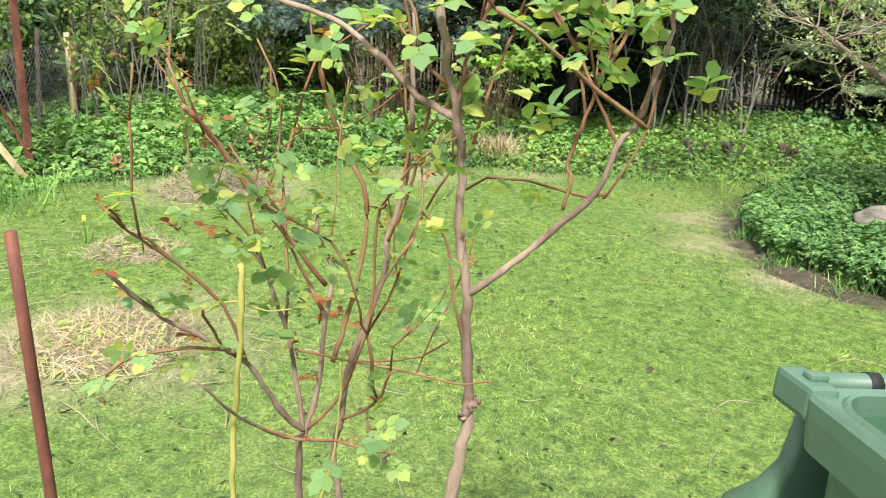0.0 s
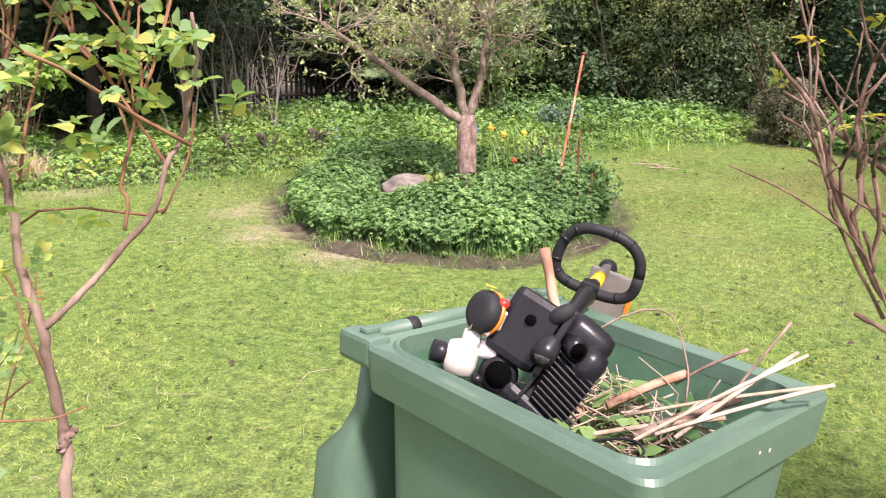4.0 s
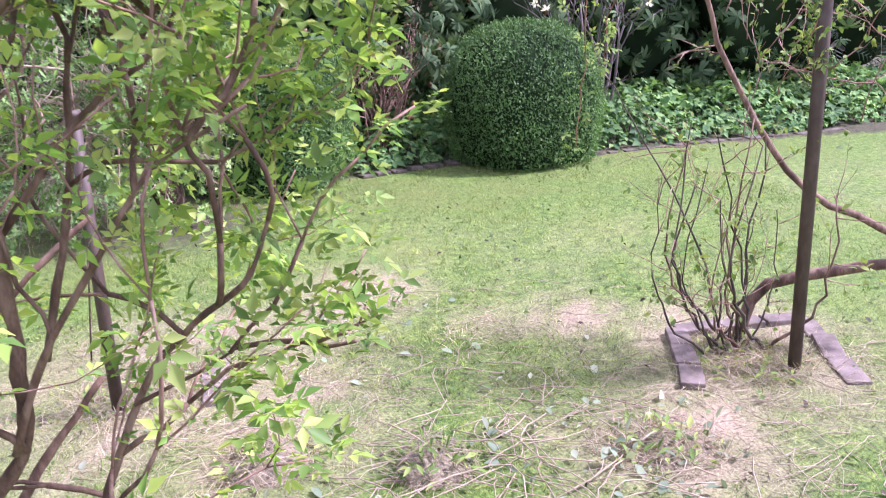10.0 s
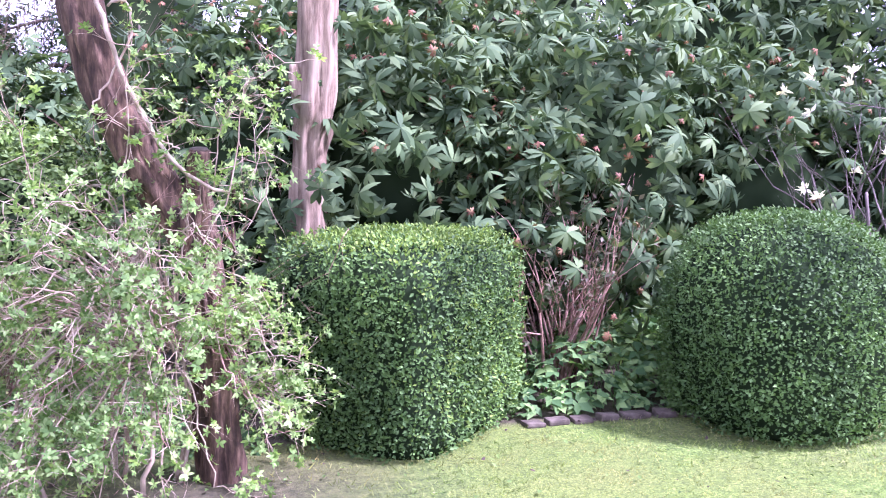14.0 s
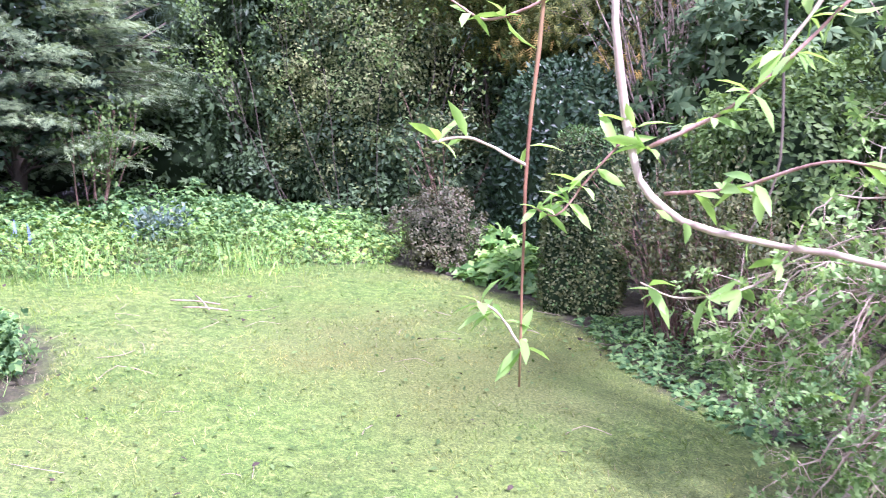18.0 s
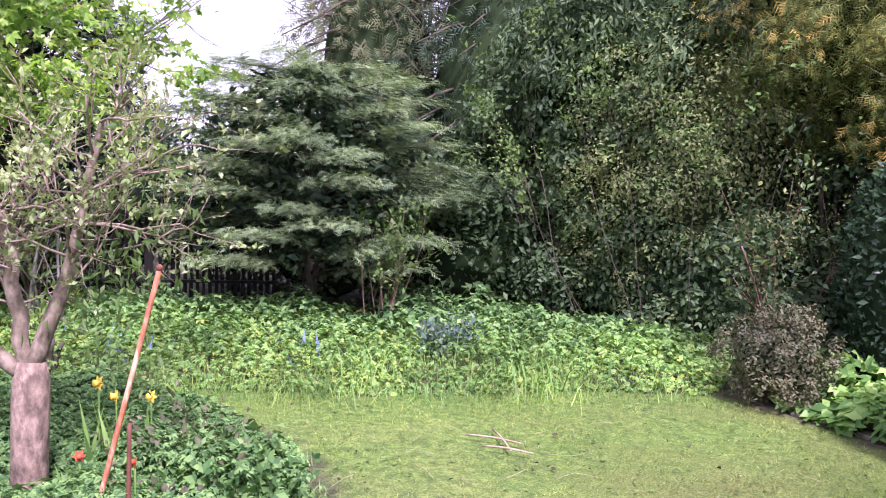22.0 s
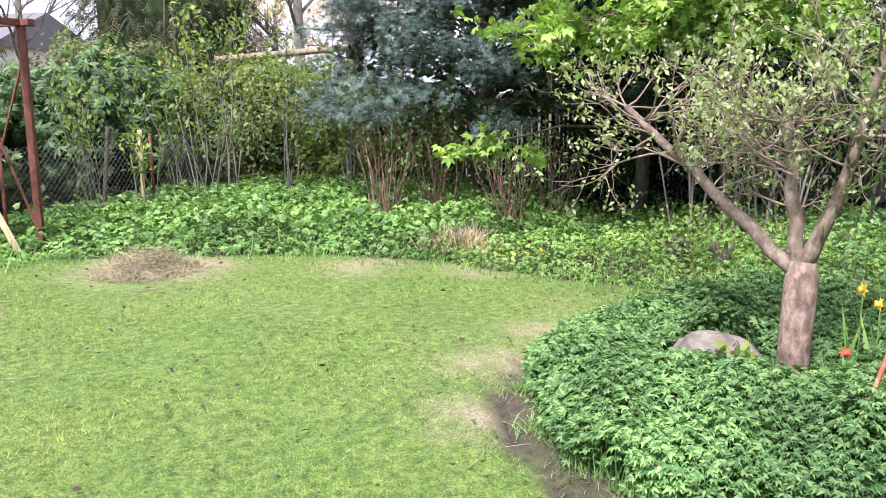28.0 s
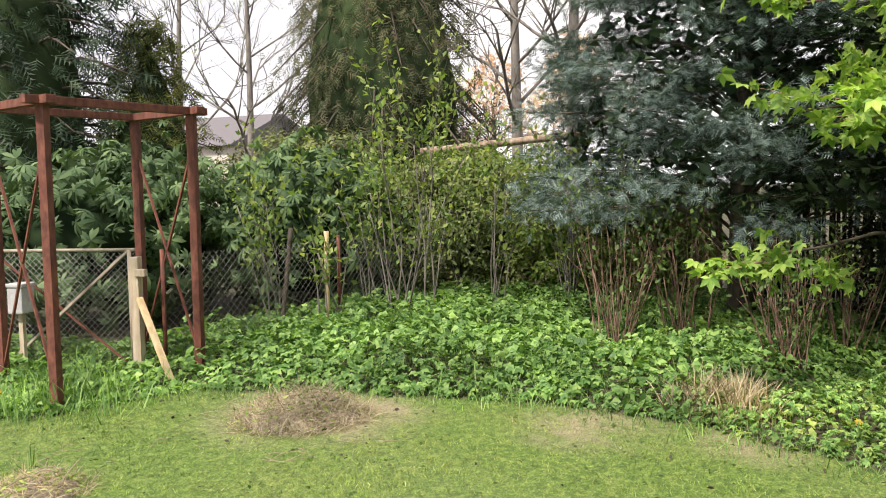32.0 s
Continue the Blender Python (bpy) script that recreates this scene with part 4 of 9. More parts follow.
def clumped(name, label, category, centre, radii, clumps, clump, per, size, mat, template=LEAF, seed=1, group="", tips=None, hang=0.35, core=0.6, stems=3, flat=0.8, stray=0.12):
    """A hedge or shrub of rounded leafy clumps, each lit on its upper side, over a core coloured as shade."""
    rng = np.random.default_rng(seed)
    c, r = np.array(centre, float), np.array(radii, float)
    top = thing(name, label, category, (c[0], c[1], 0), group=group)
    c0 = np.array([0, 0, c[2]])
    d = unit(rng.normal(0, 1, (clumps, 3)))
    d[:, 2] = np.where(d[:, 2] < -0.75, -d[:, 2], d[:, 2])
    cc = c0 + d * r * (rng.uniform(0.88, 1.06, clumps) + 0.1 * rough(d[:, 0] * 3, d[:, 1] * 3 + d[:, 2] * 4, 0.8, seed))[:, None]
    out = unit(d / r)
    rc = clump * rng.uniform(0.5, 1.45, clumps)
    pick = np.repeat(np.arange(clumps), per)
    n = len(pick)
    ways = unit(rng.normal(0, 1, (n, 3)) + 0.9 * out[pick] + (0, 0, 0.4))
    pos = cc[pick] + ways * rc[pick][:, None] * (1, 1, flat) * (rng.uniform(0.6, 1.05, n) + np.where(rng.uniform(0, 1, n) < stray, rng.uniform(0.1, 0.6, n), 0))[:, None]
    along = unit(np.cross(ways, rng.normal(0, 1, (n, 3)))) + 0.5 * out[pick] + (0, 0, -hang)
    up = ways * 1.2 + (0, 0, 0.4) + rng.normal(0, 0.32, (n, 3))
    m = n // 2
    deep = unit(rng.normal(0, 1, (m, 3)))
    shell = c0 + deep * r * (rng.uniform(0.62, 0.84, m) + 0.08 * rough(deep[:, 0] * 3, deep[:, 1] * 3 + deep[:, 2] * 4, 0.3, seed + 1))[:, None]
    shell = shell[shell[:, 2] > 0.02]
    m = len(shell)
    deep = unit((shell - c0) / r ** 2)
    part("inner_leaves", scatter(template, shell, unit(np.cross(deep, rng.normal(0, 1, (m, 3)))) + (0, 0, -hang), deep + rng.normal(0, 0.3, (m, 3)), size * rng.uniform(0.8, 1.4, m)), mat, top)
    keep = pos[:, 2] > 0.02
    young = np.zeros(n, bool)
    if tips:
        tip_mat, share = tips
        some = rng.uniform(0, 1, clumps) < share * 2
        young = some[pick] & (rng.uniform(0, 1, n) < 0.5) & ((ways * out[pick]).sum(1) > 0.2)
        q = keep & young
        part("young_growth", scatter(template, pos[q] + 0.2 * size * ways[q], along[q], up[q], size * rng.uniform(0.6, 1.2, q.sum())), tip_mat, top, "fresh paler growth")
    q = keep & ~young
    part("leaves", scatter(template, pos[q], along[q], up[q], size * rng.uniform(0.6, 1.25, q.sum())), mat, top)
    # Dark core: the shade behind the clumps, put into its colour.
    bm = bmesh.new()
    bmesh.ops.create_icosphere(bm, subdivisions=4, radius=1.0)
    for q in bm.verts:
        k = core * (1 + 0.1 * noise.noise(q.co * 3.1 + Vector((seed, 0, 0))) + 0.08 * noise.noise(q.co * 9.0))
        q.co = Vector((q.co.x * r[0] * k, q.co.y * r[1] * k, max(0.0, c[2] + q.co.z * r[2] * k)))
    part("shade_core", bm, M_SHADE_CORE, top, "dark core painting the shade inside the clumps", True)
    for _ in range(stems):
        a = rng.uniform(0, 2 * math.pi)
        line = curve([(0.1 * r[0] * math.cos(a), 0.1 * r[1] * math.sin(a), -0.02), (0.25 * r[0] * math.cos(a), 0.25 * r[1] * math.sin(a), c[2] * 0.6), (0.5 * r[0] * math.cos(a), 0.5 * r[1] * math.sin(a), c[2])], 6)
        part("stem", tubes([(line, np.linspace(0.03, 0.015, 6))], 5), M_BARK_DARK, top)
    return top


def clipped(name, label, category, centre, size, rz, n, leaf, mat, seed, square=0.5, group="", new_lit_mat=None):
    """A clipped hedge block: leaves over the faces of a rounded box."""
    rng = np.random.default_rng(seed)
    top = thing(name, label, category, centre, rz, group)
    hx, hy, h = size[0] / 2, size[1] / 2, size[2]
    d = unit(rng.normal(0, 1, (n, 3)))
    k = 1 / (np.abs(d) ** square).sum(1) ** (1 / square)
    s = d * k[:, None]
    relief = rough(s[:, 0] * 3, s[:, 1] * 3 + s[:, 2] * 4, 0.6, seed) * 0.5 + rough(s[:, 0] * 2.2 + s[:, 2], s[:, 1] * 2.2 - s[:, 2] * 2, 0.13, seed + 1)
    s *= (rng.uniform(0.915, 1.0, n) + 0.035 * relief)[:, None]
    pos = s * (hx, hy, h * 0.62) + (0, 0, h * 0.38)
    stay = pos[:, 2] > 0.01
    pos, s, relief = pos[stay], s[stay], relief[stay]
    n = len(pos)
    nrm = unit(np.sign(s) * np.abs(s) ** (square - 1) / np.array([hx, hy, h * 0.62]))
    along = nrm * 0.5 + rng.normal(0, 0.6, (n, 3)) + (0, 0, 0.3)
    upv = nrm * 1.4 + rng.normal(0, 0.36, (n, 3)) + (0, 0, 0.25)
    # Fresh shoots thicken where the sun falls, colouring top and sunny side as lit.
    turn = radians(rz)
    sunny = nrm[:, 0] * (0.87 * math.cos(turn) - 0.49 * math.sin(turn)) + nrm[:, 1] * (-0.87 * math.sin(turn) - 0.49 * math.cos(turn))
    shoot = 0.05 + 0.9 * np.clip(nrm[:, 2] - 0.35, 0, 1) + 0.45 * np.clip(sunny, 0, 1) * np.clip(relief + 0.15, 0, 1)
    fresh = (rng.uniform(0, 1, n) < shoot) & bool(new_lit_mat)
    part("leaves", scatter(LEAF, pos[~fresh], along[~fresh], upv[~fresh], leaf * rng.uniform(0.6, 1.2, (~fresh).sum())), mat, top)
    if new_lit_mat:
        part("young_leaves", scatter(LEAF, pos[fresh] + (0, 0, 0.012), along[fresh], upv[fresh], leaf * rng.uniform(0.6, 1.1, fresh.sum())), new_lit_mat, top, "fresh yellow-green shoots, also colouring in sunlight on top and sunny side")
    # Inner block coloured near-black for the shade under the clipped leaves.
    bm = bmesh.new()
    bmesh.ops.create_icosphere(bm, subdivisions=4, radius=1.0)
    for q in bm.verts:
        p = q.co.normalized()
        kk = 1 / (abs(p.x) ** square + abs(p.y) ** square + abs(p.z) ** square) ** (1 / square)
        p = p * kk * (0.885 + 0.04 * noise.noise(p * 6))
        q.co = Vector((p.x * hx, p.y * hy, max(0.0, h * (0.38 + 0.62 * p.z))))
    part("shade_core", bm, M_SHADE_CORE, top, "dark core painting the shade between the leaves", True)
    return top


def conifer(name, label, centre, height, radius, branches, mat, seed=1, low=0.3, rise=0.15, droop=0.3, size=0.16, per=26, shape=0.8, flat=0.6, trunk_r=0.1, core=0.0, template=SPRAY,
            bark=None, tips=0.5, group=""):
    """A conifer: boughs from a trunk, each set with flat sprays that hang or spread."""
    rng = np.random.default_rng(seed)
    top = thing(name, label, "conifer", centre, group=group)
    part("trunk", tubes([(curve([(0, 0, -0.05), (0.04, 0.02, height * 0.5), (0, 0, height * 0.97)], 10), np.linspace(trunk_r, trunk_r * 0.2, 10))], 8), bark or M_BARK_DARK, top, smooth=True)
    lines, pos, along, up = [], [], [], []
    for i in range(branches):
        f = (i + rng.uniform(0, 1)) / branches
        z = low + (height - low) * f
        reach = radius * (1 - f ** (1 / shape)) ** shape * rng.uniform(0.72, 1.12) + 0.12 * radius
        a = i * 2.39996 + rng.normal(0, 0.25)
        out = np.array([math.cos(a), math.sin(a), 0])
        p = [np.array([0, 0, z]), out * reach * 0.5 + (0, 0, z + rise * reach * 0.7), out * reach + (0, 0, z + rise * reach - droop * reach * 0.5)]
        line = curve(p, 7)
        lines.append((line, np.linspace(0.03, 0.006, 7) * (0.4 + reach / 2)))
        t = rng.uniform(0.12, 1.04, per) ** 0.8
        q = np.stack([np.interp(t, np.linspace(0, 1, 7), line[:, k]) for k in range(3)], -1)
        side = np.array([-out[1], out[0], 0])
        s = rng.normal(0, 0.24, per) * reach * (1.1 - 0.55 * t)
        q = q + side * s[:, None] + np.stack([np.zeros(per), np.zeros(per), rng.normal(0, 0.05, per) * (1 + reach) - np.abs(s) * droop * 0.5], -1)
        pos.append(q)
        along.append(out * tips + side * (s / reach * 2.2)[:, None] + rng.normal(0, 0.35, (per, 3)) + (0, 0, -droop))
        up.append(np.tile((0, 0, flat), (per, 1)) + rng.normal(0, 0.45, (per, 3)) + out * (1 - flat))
    pos, along, up = np.concatenate(pos), np.concatenate(along), np.concatenate(up)
    part("bough_frame", tubes(lines, 4), bark or M_BARK_DARK, top)
    keep = pos[:, 2] > 0.05
    part("sprays", scatter(template, pos[keep], along[keep], up[keep], size * rng.uniform(0.6, 1.25, keep.sum())), mat, top)
    # Dark inner cone paints the shade behind the sprays.
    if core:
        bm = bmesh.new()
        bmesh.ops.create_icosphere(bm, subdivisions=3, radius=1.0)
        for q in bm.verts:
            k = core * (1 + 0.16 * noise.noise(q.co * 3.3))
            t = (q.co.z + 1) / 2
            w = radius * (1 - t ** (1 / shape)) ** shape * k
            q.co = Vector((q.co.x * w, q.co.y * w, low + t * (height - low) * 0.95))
        part("shade_core", bm, M_SHADE_CORE, top, "dark core painting the shade between the boughs", True)
    return top


def leafless(name, label, centre, height, seed, bark=M_BARK_GREY, depth=4, r=0.12, kids=4, buds=None, bud_size=0.05, first=0.25, category="tree", group="", spread=0.5, every=1):
    """A tall tree just coming into leaf: trunk, limbs, fine twigs and scattered small leaves."""
    rng = np.random.default_rng(seed)
    top = thing(name, label, category, centre, group=group)
    trunk = curve([(0, 0, -0.1), (rng.normal(0, 0.1), rng.normal(0, 0.1), height * 0.5), (rng.normal(0, 0.2), rng.normal(0, 0.2), height * 0.95)], 14)
    radii = np.linspace(r, r * 0.25, 14)
    part("trunk", tubes([(trunk, radii)], 8), bark, top, smooth=True)
    out, tips = {}, []
    for i in range(16):
        f = first + (1 - first) * (i + 0.5) / 16
        p = np.array([np.interp(f, np.linspace(0, 1, 14), trunk[:, k]) for k in range(3)])
        a = i * 2.4 + rng.normal(0, 0.3)
        grow(rng, p, (math.cos(a), math.sin(a), 0.7), height * 0.32 * (1.15 - f), r * 0.4 * (1.1 - f), depth - 2, out, tips, kids, 0.2, 0.05, spread, 0.6, height * 0.045)
    big = max(out)
    for dp, lines in out.items():
        if dp == big:
            for one in lines:
                part("limb", tubes([one], 5), bark, top)
        else:
            part("twig_growth", tubes(lines, 3), bark, top)
    if buds:
        q = np.array([t[0] for t in tips])[::every]
        w = np.array([t[1] for t in tips])[::every]
        q = q + rng.normal(0, bud_size * 0.6, q.shape)
        part("young_leaves", scatter(LEAF, q, w + rng.normal(0, 0.6, w.shape), rng.normal(0, 0.6, w.shape) + (0, 0, 1), bud_size * rng.uniform(0.5, 1.3, len(q))), buds, top)
    return top


def tiered(name, label, centre, height, radius, pads, pad, mat, seed, low=0.6, size=0.12, per=200, template=SPRAY, rise=0.12, droop=0.3, shape=0.6, core=0.45, bark=None, trunk_r=0.09, inner=None, loose=1.0):
    """A conifer of flat layered boughs, with dark inner leaves painting the shade of the gaps."""
    rng = np.random.default_rng(seed)
    top = thing(name, label, "conifer", centre)
    part("trunk", tubes([(curve([(0, 0, -0.05), (0.05, 0.02, height * 0.5), (0, 0, height * 0.9)], 10), np.linspace(trunk_r, trunk_r * 0.3, 10))], 8), bark or M_BARK_DARK, top, smooth=True)
    pos, along, up, lines = [], [], [], []
    for i in range(pads):
        f = (i + rng.uniform(0, 1)) / pads
        z = low + (height - low) * f
        reach = radius * (1 - f ** (1 / shape)) ** shape * rng.uniform(0.8, 1.1)
        a = i * 2.39996 + rng.normal(0, 0.3)
        out, side = np.array([math.cos(a), math.sin(a), 0]), np.array([-math.sin(a), math.cos(a), 0])
        la = pad * rng.uniform(0.75, 1.25) * (0.55 + 0.45 * reach / radius)
        base = out * max(0.0, reach - 1.7 * la) + (0, 0, z)
        rho, ph = np.sqrt(rng.uniform(0, 1, per)), rng.uniform(0, 2 * math.pi, per)
        u, w = rho * np.cos(ph), rho * np.sin(ph)
        edge = 1 + 0.22 * np.sin(5 * ph + i) + 0.12 * np.sin(11 * ph)
        u, w = u * edge, w * edge
        ru = la * (u + 1)
        q = base + out * ru[:, None] + side * (0.62 * la * w)[:, None]
        q[:, 2] += rise * ru - droop * (0.25 * la * w ** 2 + 0.35 * la * np.clip(u, 0, 2) ** 2) + rng.normal(0, 0.022 * loose ** 1.5, per) - 0.05 * loose * rng.uniform(0, 1, per) ** 2
        pos.append(q)
        along.append(unit(q - base + out * 0.05) * (1, 1, 0.3) + rng.normal(0, 0.33 * loose, (per, 3)) * (1, 1, 0.6 * loose) + (0, 0, -0.1))
        up.append(np.tile((0, 0, 1.0), (per, 1)) + rng.normal(0, 0.3 * loose, (per, 3)) + out * 0.3)
        lines.append((curve([(0, 0, max(low * 0.6, z - 0.25 * reach)), base * (0.6, 0.6, 1) - (0, 0, 0.05), base + out * la * 1.6 + (0, 0, rise * la * 1.2 - 0.04)], 6), np.linspace(0.022, 0.005, 6)))
    pos, along, up = np.concatenate(pos), np.concatenate(along), np.concatenate(up)
    part("bough_frame", tubes(lines, 4), bark or M_BARK_DARK, top)
    part("sprays", scatter(template, pos, along, up, size * rng.uniform(0.6, 1.25, len(pos))), mat, top)
    # Dark inner leaves colour in the shade between the boughs.
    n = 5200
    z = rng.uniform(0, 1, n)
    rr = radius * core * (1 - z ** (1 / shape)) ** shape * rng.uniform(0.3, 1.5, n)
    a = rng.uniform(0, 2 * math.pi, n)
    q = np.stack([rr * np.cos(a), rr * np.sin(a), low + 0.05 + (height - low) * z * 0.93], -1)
    part("shade_core", scatter(LEAF, q, rng.normal(0, 1, (n, 3)) * (1, 1, 0.5), rng.normal(0, 1, (n, 3)), 0.07 * radius * rng.uniform(0.6, 1.3, n)), inner or M_SHADE_CORE, top, "dark core painting the shade between the boughs")
    return top

# ---- borders ----
WEST = [(-4.2, -3.0), (-4.75, 0.1), (-4.95, 0.85), (-5.75, 1.45), (-5.8, 2.1), (-5.75, 3.3), (-5.68, 4.2), (-5.3, 5.2), (-5.2, 5.5), (-8.2, 7.6), (-11.5, 6.0), (-12, 1.5), (-8.6, 0.9), (-7.0, 0.0), (-7, -3.0)]
NORTH = [(-5.3, 5.2), (-4.7, 5.95), (-4.0, 6.9), (-3.65, 7.7), (-3.3, 8.3), (-2.8, 8.85), (-2.2, 9.4), (-1.65, 10.0), (-1.2, 10.6), (-0.45, 11.15), (-0.6, 12.6), (-3.5, 12.4), (-5.6, 10.4), (-7.6, 8.6), (-7.4, 7.2)]
cover("border_plants", "lush green nettles and ground elder in the border", "ground cover", WEST, 23000, 0.23, 0.062, M_NETTLE, LOBED, 3, bump_=0.9, low=((-6.0, 0.4, 1.6), (-5.4, 1.2, 0.9)))
cover("border_plants", "broad fresh green leaves among the nettles", "ground cover", WEST, 7000, 0.23, 0.07, M_NETTLE, BROAD, 15, bump_=0.9, low=((-6.0, 0.4, 1.6),))
cover("border_plants", "bright green herbs filling the border along the lawn", "ground cover", NORTH, 17000, 0.19, 0.05, M_NETTLE, ELDER, 4, bump_=0.9)
cover("border_plants", "darker green leaves at the shaded back of the border", "ground cover", [(-7.2, 7.9), (-4.9, 8.2), (-3.6, 9.7), (-2.2, 10.8), (-0.9, 11.5), (-0.6, 12.6), (-3.5, 12.4), (-5.6, 10.4), (-7.6, 8.6)], 9000, 0.27, 0.062, M_ELDER, LOBED, 16, bump_=0.9)
cover("border_plants", "low lime-green leaves along the lawn side of the border", "ground cover", NORTH, 6500, 0.15, 0.045, M_LIME, BROAD, 14, bump_=0.9)
cover("border_plants", "low green leaves under the clipped bushes", "ground cover", [(0.1, 11.1), (1.2, 10.55), (1.6, 11.5), (0.3, 12.4), (-0.5, 12.3)], 1100, 0.28, 0.11, M_NETTLE, LOBED, 5)
cover("border_plants", "dark green leaves in the shaded far border", "ground cover", [(5.9, 8.68), (7.0, 8.62), (7.7, 8.22), (8.3, 8.1), (10.5, 7.62), (12.5, 7.12), (14.5, 6.6), (14.5, 11), (9, 11.5), (6, 10.0)], 10500, 0.42, 0.1, M_ELDER, LOBED, 6)
# Added dark leaves that stand in for the shaded grass here.
cover("border_plants", "low dark green leaves standing in for shaded grass at the lawn edge", "ground cover", [(1.5, 10.2), (2.0, 9.35), (2.7, 8.65), (3.4, 8.4), (4.3, 8.35), (4.3, 9.4), (2.9, 10.4), (1.9, 10.5)], 3200, 0.1, 0.05, M_ELDER, LOBED, 7)
edge_pts = [(x0 + (x1 - x0) * f, y0 + (y1 - y0) * f) for (x0, y0), (x1, y1) in zip(LAWN[:16], LAWN[1:17]) for f in (0.1, 0.4, 0.7)]
tufts("edge_grass", "longer uncut grass along the lawn's edge", "grass", edge_pts, M_NETTLE, 6000, 0.11, 0.16, 8, lean=0.8)
cover("bed_plants", "dense blue-green ground elder leaves in the round bed", "ground cover", BED, 42000, 0.25, 0.041, M_ELDER, ELDER, 9, bump_=0.75, rise0=0.3, ramp_=0.35, low=((-1.95, 6.22, 0.7), (-1.5, 6.65, 0.4)),
      keep=lambda x, y: (edge_gap(BED, x, y) > 0.13 + 0.04 * rough(x, y, 0.2, 5.5)) & (np.hypot(x + 1.93, y - 6.48) > 0.26))
bed_rim = [(BED_C[0] + (x - BED_C[0]) * 0.88, BED_C[1] + (y - BED_C[1]) * 0.88) for x, y in BED]
tufts("bed_rim_grass", "grass and yellowed stems round the bed", "grass", bed_rim, M_NETTLE, 3600, 0.1, 0.07, 10, lean=1.1)
tufts("bed_rim_straw", "dry straw-coloured grass at the bed's edge", "grass", bed_rim[:9], M_DRY, 1300, 0.06, 0.1, 11, 0.035, 1.6)

# ---- round bed ----
def apple_tree():
    rng = np.random.default_rng(5)
    top = thing("apple_tree", "old apple tree with flaky pinkish bark, just leafing out", "tree", (-1.57, 6.74, 0.02))
    trunk = curve([(0, 0, -0.05), (0.01, 0.0, 0.3), (0.0, 0.02, 0.72)], 10)
    bm_v = tubes([(trunk, np.array([0.1, 0.088, 0.08, 0.077, 0.075, 0.075, 0.076, 0.078, 0.076, 0.06]))], 14)
    part("trunk", bm_v, M_BARK_APPLE, top, "pinkish flaking trunk", True)
    main = [[(0, 0, 0.66), (-0.32, -0.22, 0.93), (-0.62, -0.42, 1.2), (-0.9, -0.6, 1.42)],
            [(0.01, 0, 0.66), (-0.06, -0.02, 1.0), (-0.12, -0.05, 1.36)],
            [(0.01, 0, 0.66), (0.06, 0.1, 0.95), (0.08, 0.2, 1.3), (0.1, 0.3, 1.75)]]
    rad = [(0.038, 0.018), (0.038, 0.028), (0.041, 0.016)]
    out, tips = {}, []
    for pts, (r0, r1) in zip(main, rad):
        line = curve(pts, 10, 0.008, rng)
        part("limb", tubes([(line, np.linspace(r0, r1, 10))], 10), M_LIMB_APPLE, top, "greenish limb", True)
        for k in range(24):
            i = rng.integers(4, 10)
            a = rng.uniform(0, 2 * math.pi)
            grow(rng, line[i], (math.cos(a), math.sin(a), rng.uniform(0.0, 0.55)), rng.uniform(0.22, 0.5), 0.0066, 2, out, tips, 4, 0.35, 0.07, 0.75, 0.62, 0.08)
    for dp, lines in out.items():
        part("twig_growth", tubes(lines, 4 if dp else 3), M_TWIG, top, "grey knobbly twigs")
    q = np.array([t[0] for t in tips])
    w = np.array([t[1] for t in tips])
    pick = rng.uniform(0, 1, len(q)) < 0.52
    q, w = np.repeat(q[pick], 3, 0), np.repeat(w[pick], 3, 0)
    part("leaves", scatter(LEAF, q + rng.normal(0, 0.012, q.shape), w * 0.5 + rng.normal(0, 0.6, q.shape) + (0, 0, 0.3), rng.normal(0, 0.6, q.shape) + (0, 0, 1),
                           rng.uniform(0.02, 0.043, len(q))), M_APPLE, top, "small pale green leaf tufts")
    v = rng.normal(0, 1, (420, 3)) * (0.16, 0.16, 0.24) + (0.2, 0.32, 1.15)
    part("leaves", scatter(NARROW, v, rng.normal(0, 0.5, v.shape) + (0, 0, -0.8), rng.normal(0, 1, v.shape), rng.uniform(0.035, 0.075, 420)), M_CLIMB, top, "hanging olive-green clump of leaves")


apple_tree()


def boulder():
    top = thing("boulder", "rounded pinkish-grey boulder lying in the bed", "rock", (-1.93, 6.51, 0.05))
    bm = bmesh.new()
    bmesh.ops.create_icosphere(bm, subdivisions=4, radius=1.0)
    for q in bm.verts:
        k = 1 + 0.16 * noise.noise(q.co * 1.3) + 0.06 * noise.noise(q.co * 4) + 0.02 * noise.noise(q.co * 11) + 0.025 * math.sin(11 * q.co.z + 2 * q.co.x)
        q.co = Vector((q.co.x * 0.225 * k, q.co.y * 0.21 * k, 0.09 + q.co.z * 0.17 * k * (0.86 if q.co.z > 0.4 else 1)))
    part("stone", bm, M_STONE, top, smooth=True)


boulder()


def rod(name, label, a, b, r, mat, category="stake", cap=True, sides=8, wobble=0.0, group=""):
    top = thing(name, label, category, a, group=group)
    b_ = np.array(b, float) - np.array(a, float)
    line = curve([np.zeros(3), b_ * 0.5 + (wobble, 0, 0), b_], 9)
    part("rod", tubes([(line, np.linspace(r * 1.05, r, 9))], sides), mat, top, smooth=True)
    return top


st = rod("garden_stake", "thin red stick with flaking paint leaning in the bed", (-0.75, 6.54, 0.0), (-0.66, 6.84, 1.21), 0.0095, M_RUST_STICK)
bm = bmesh.new()
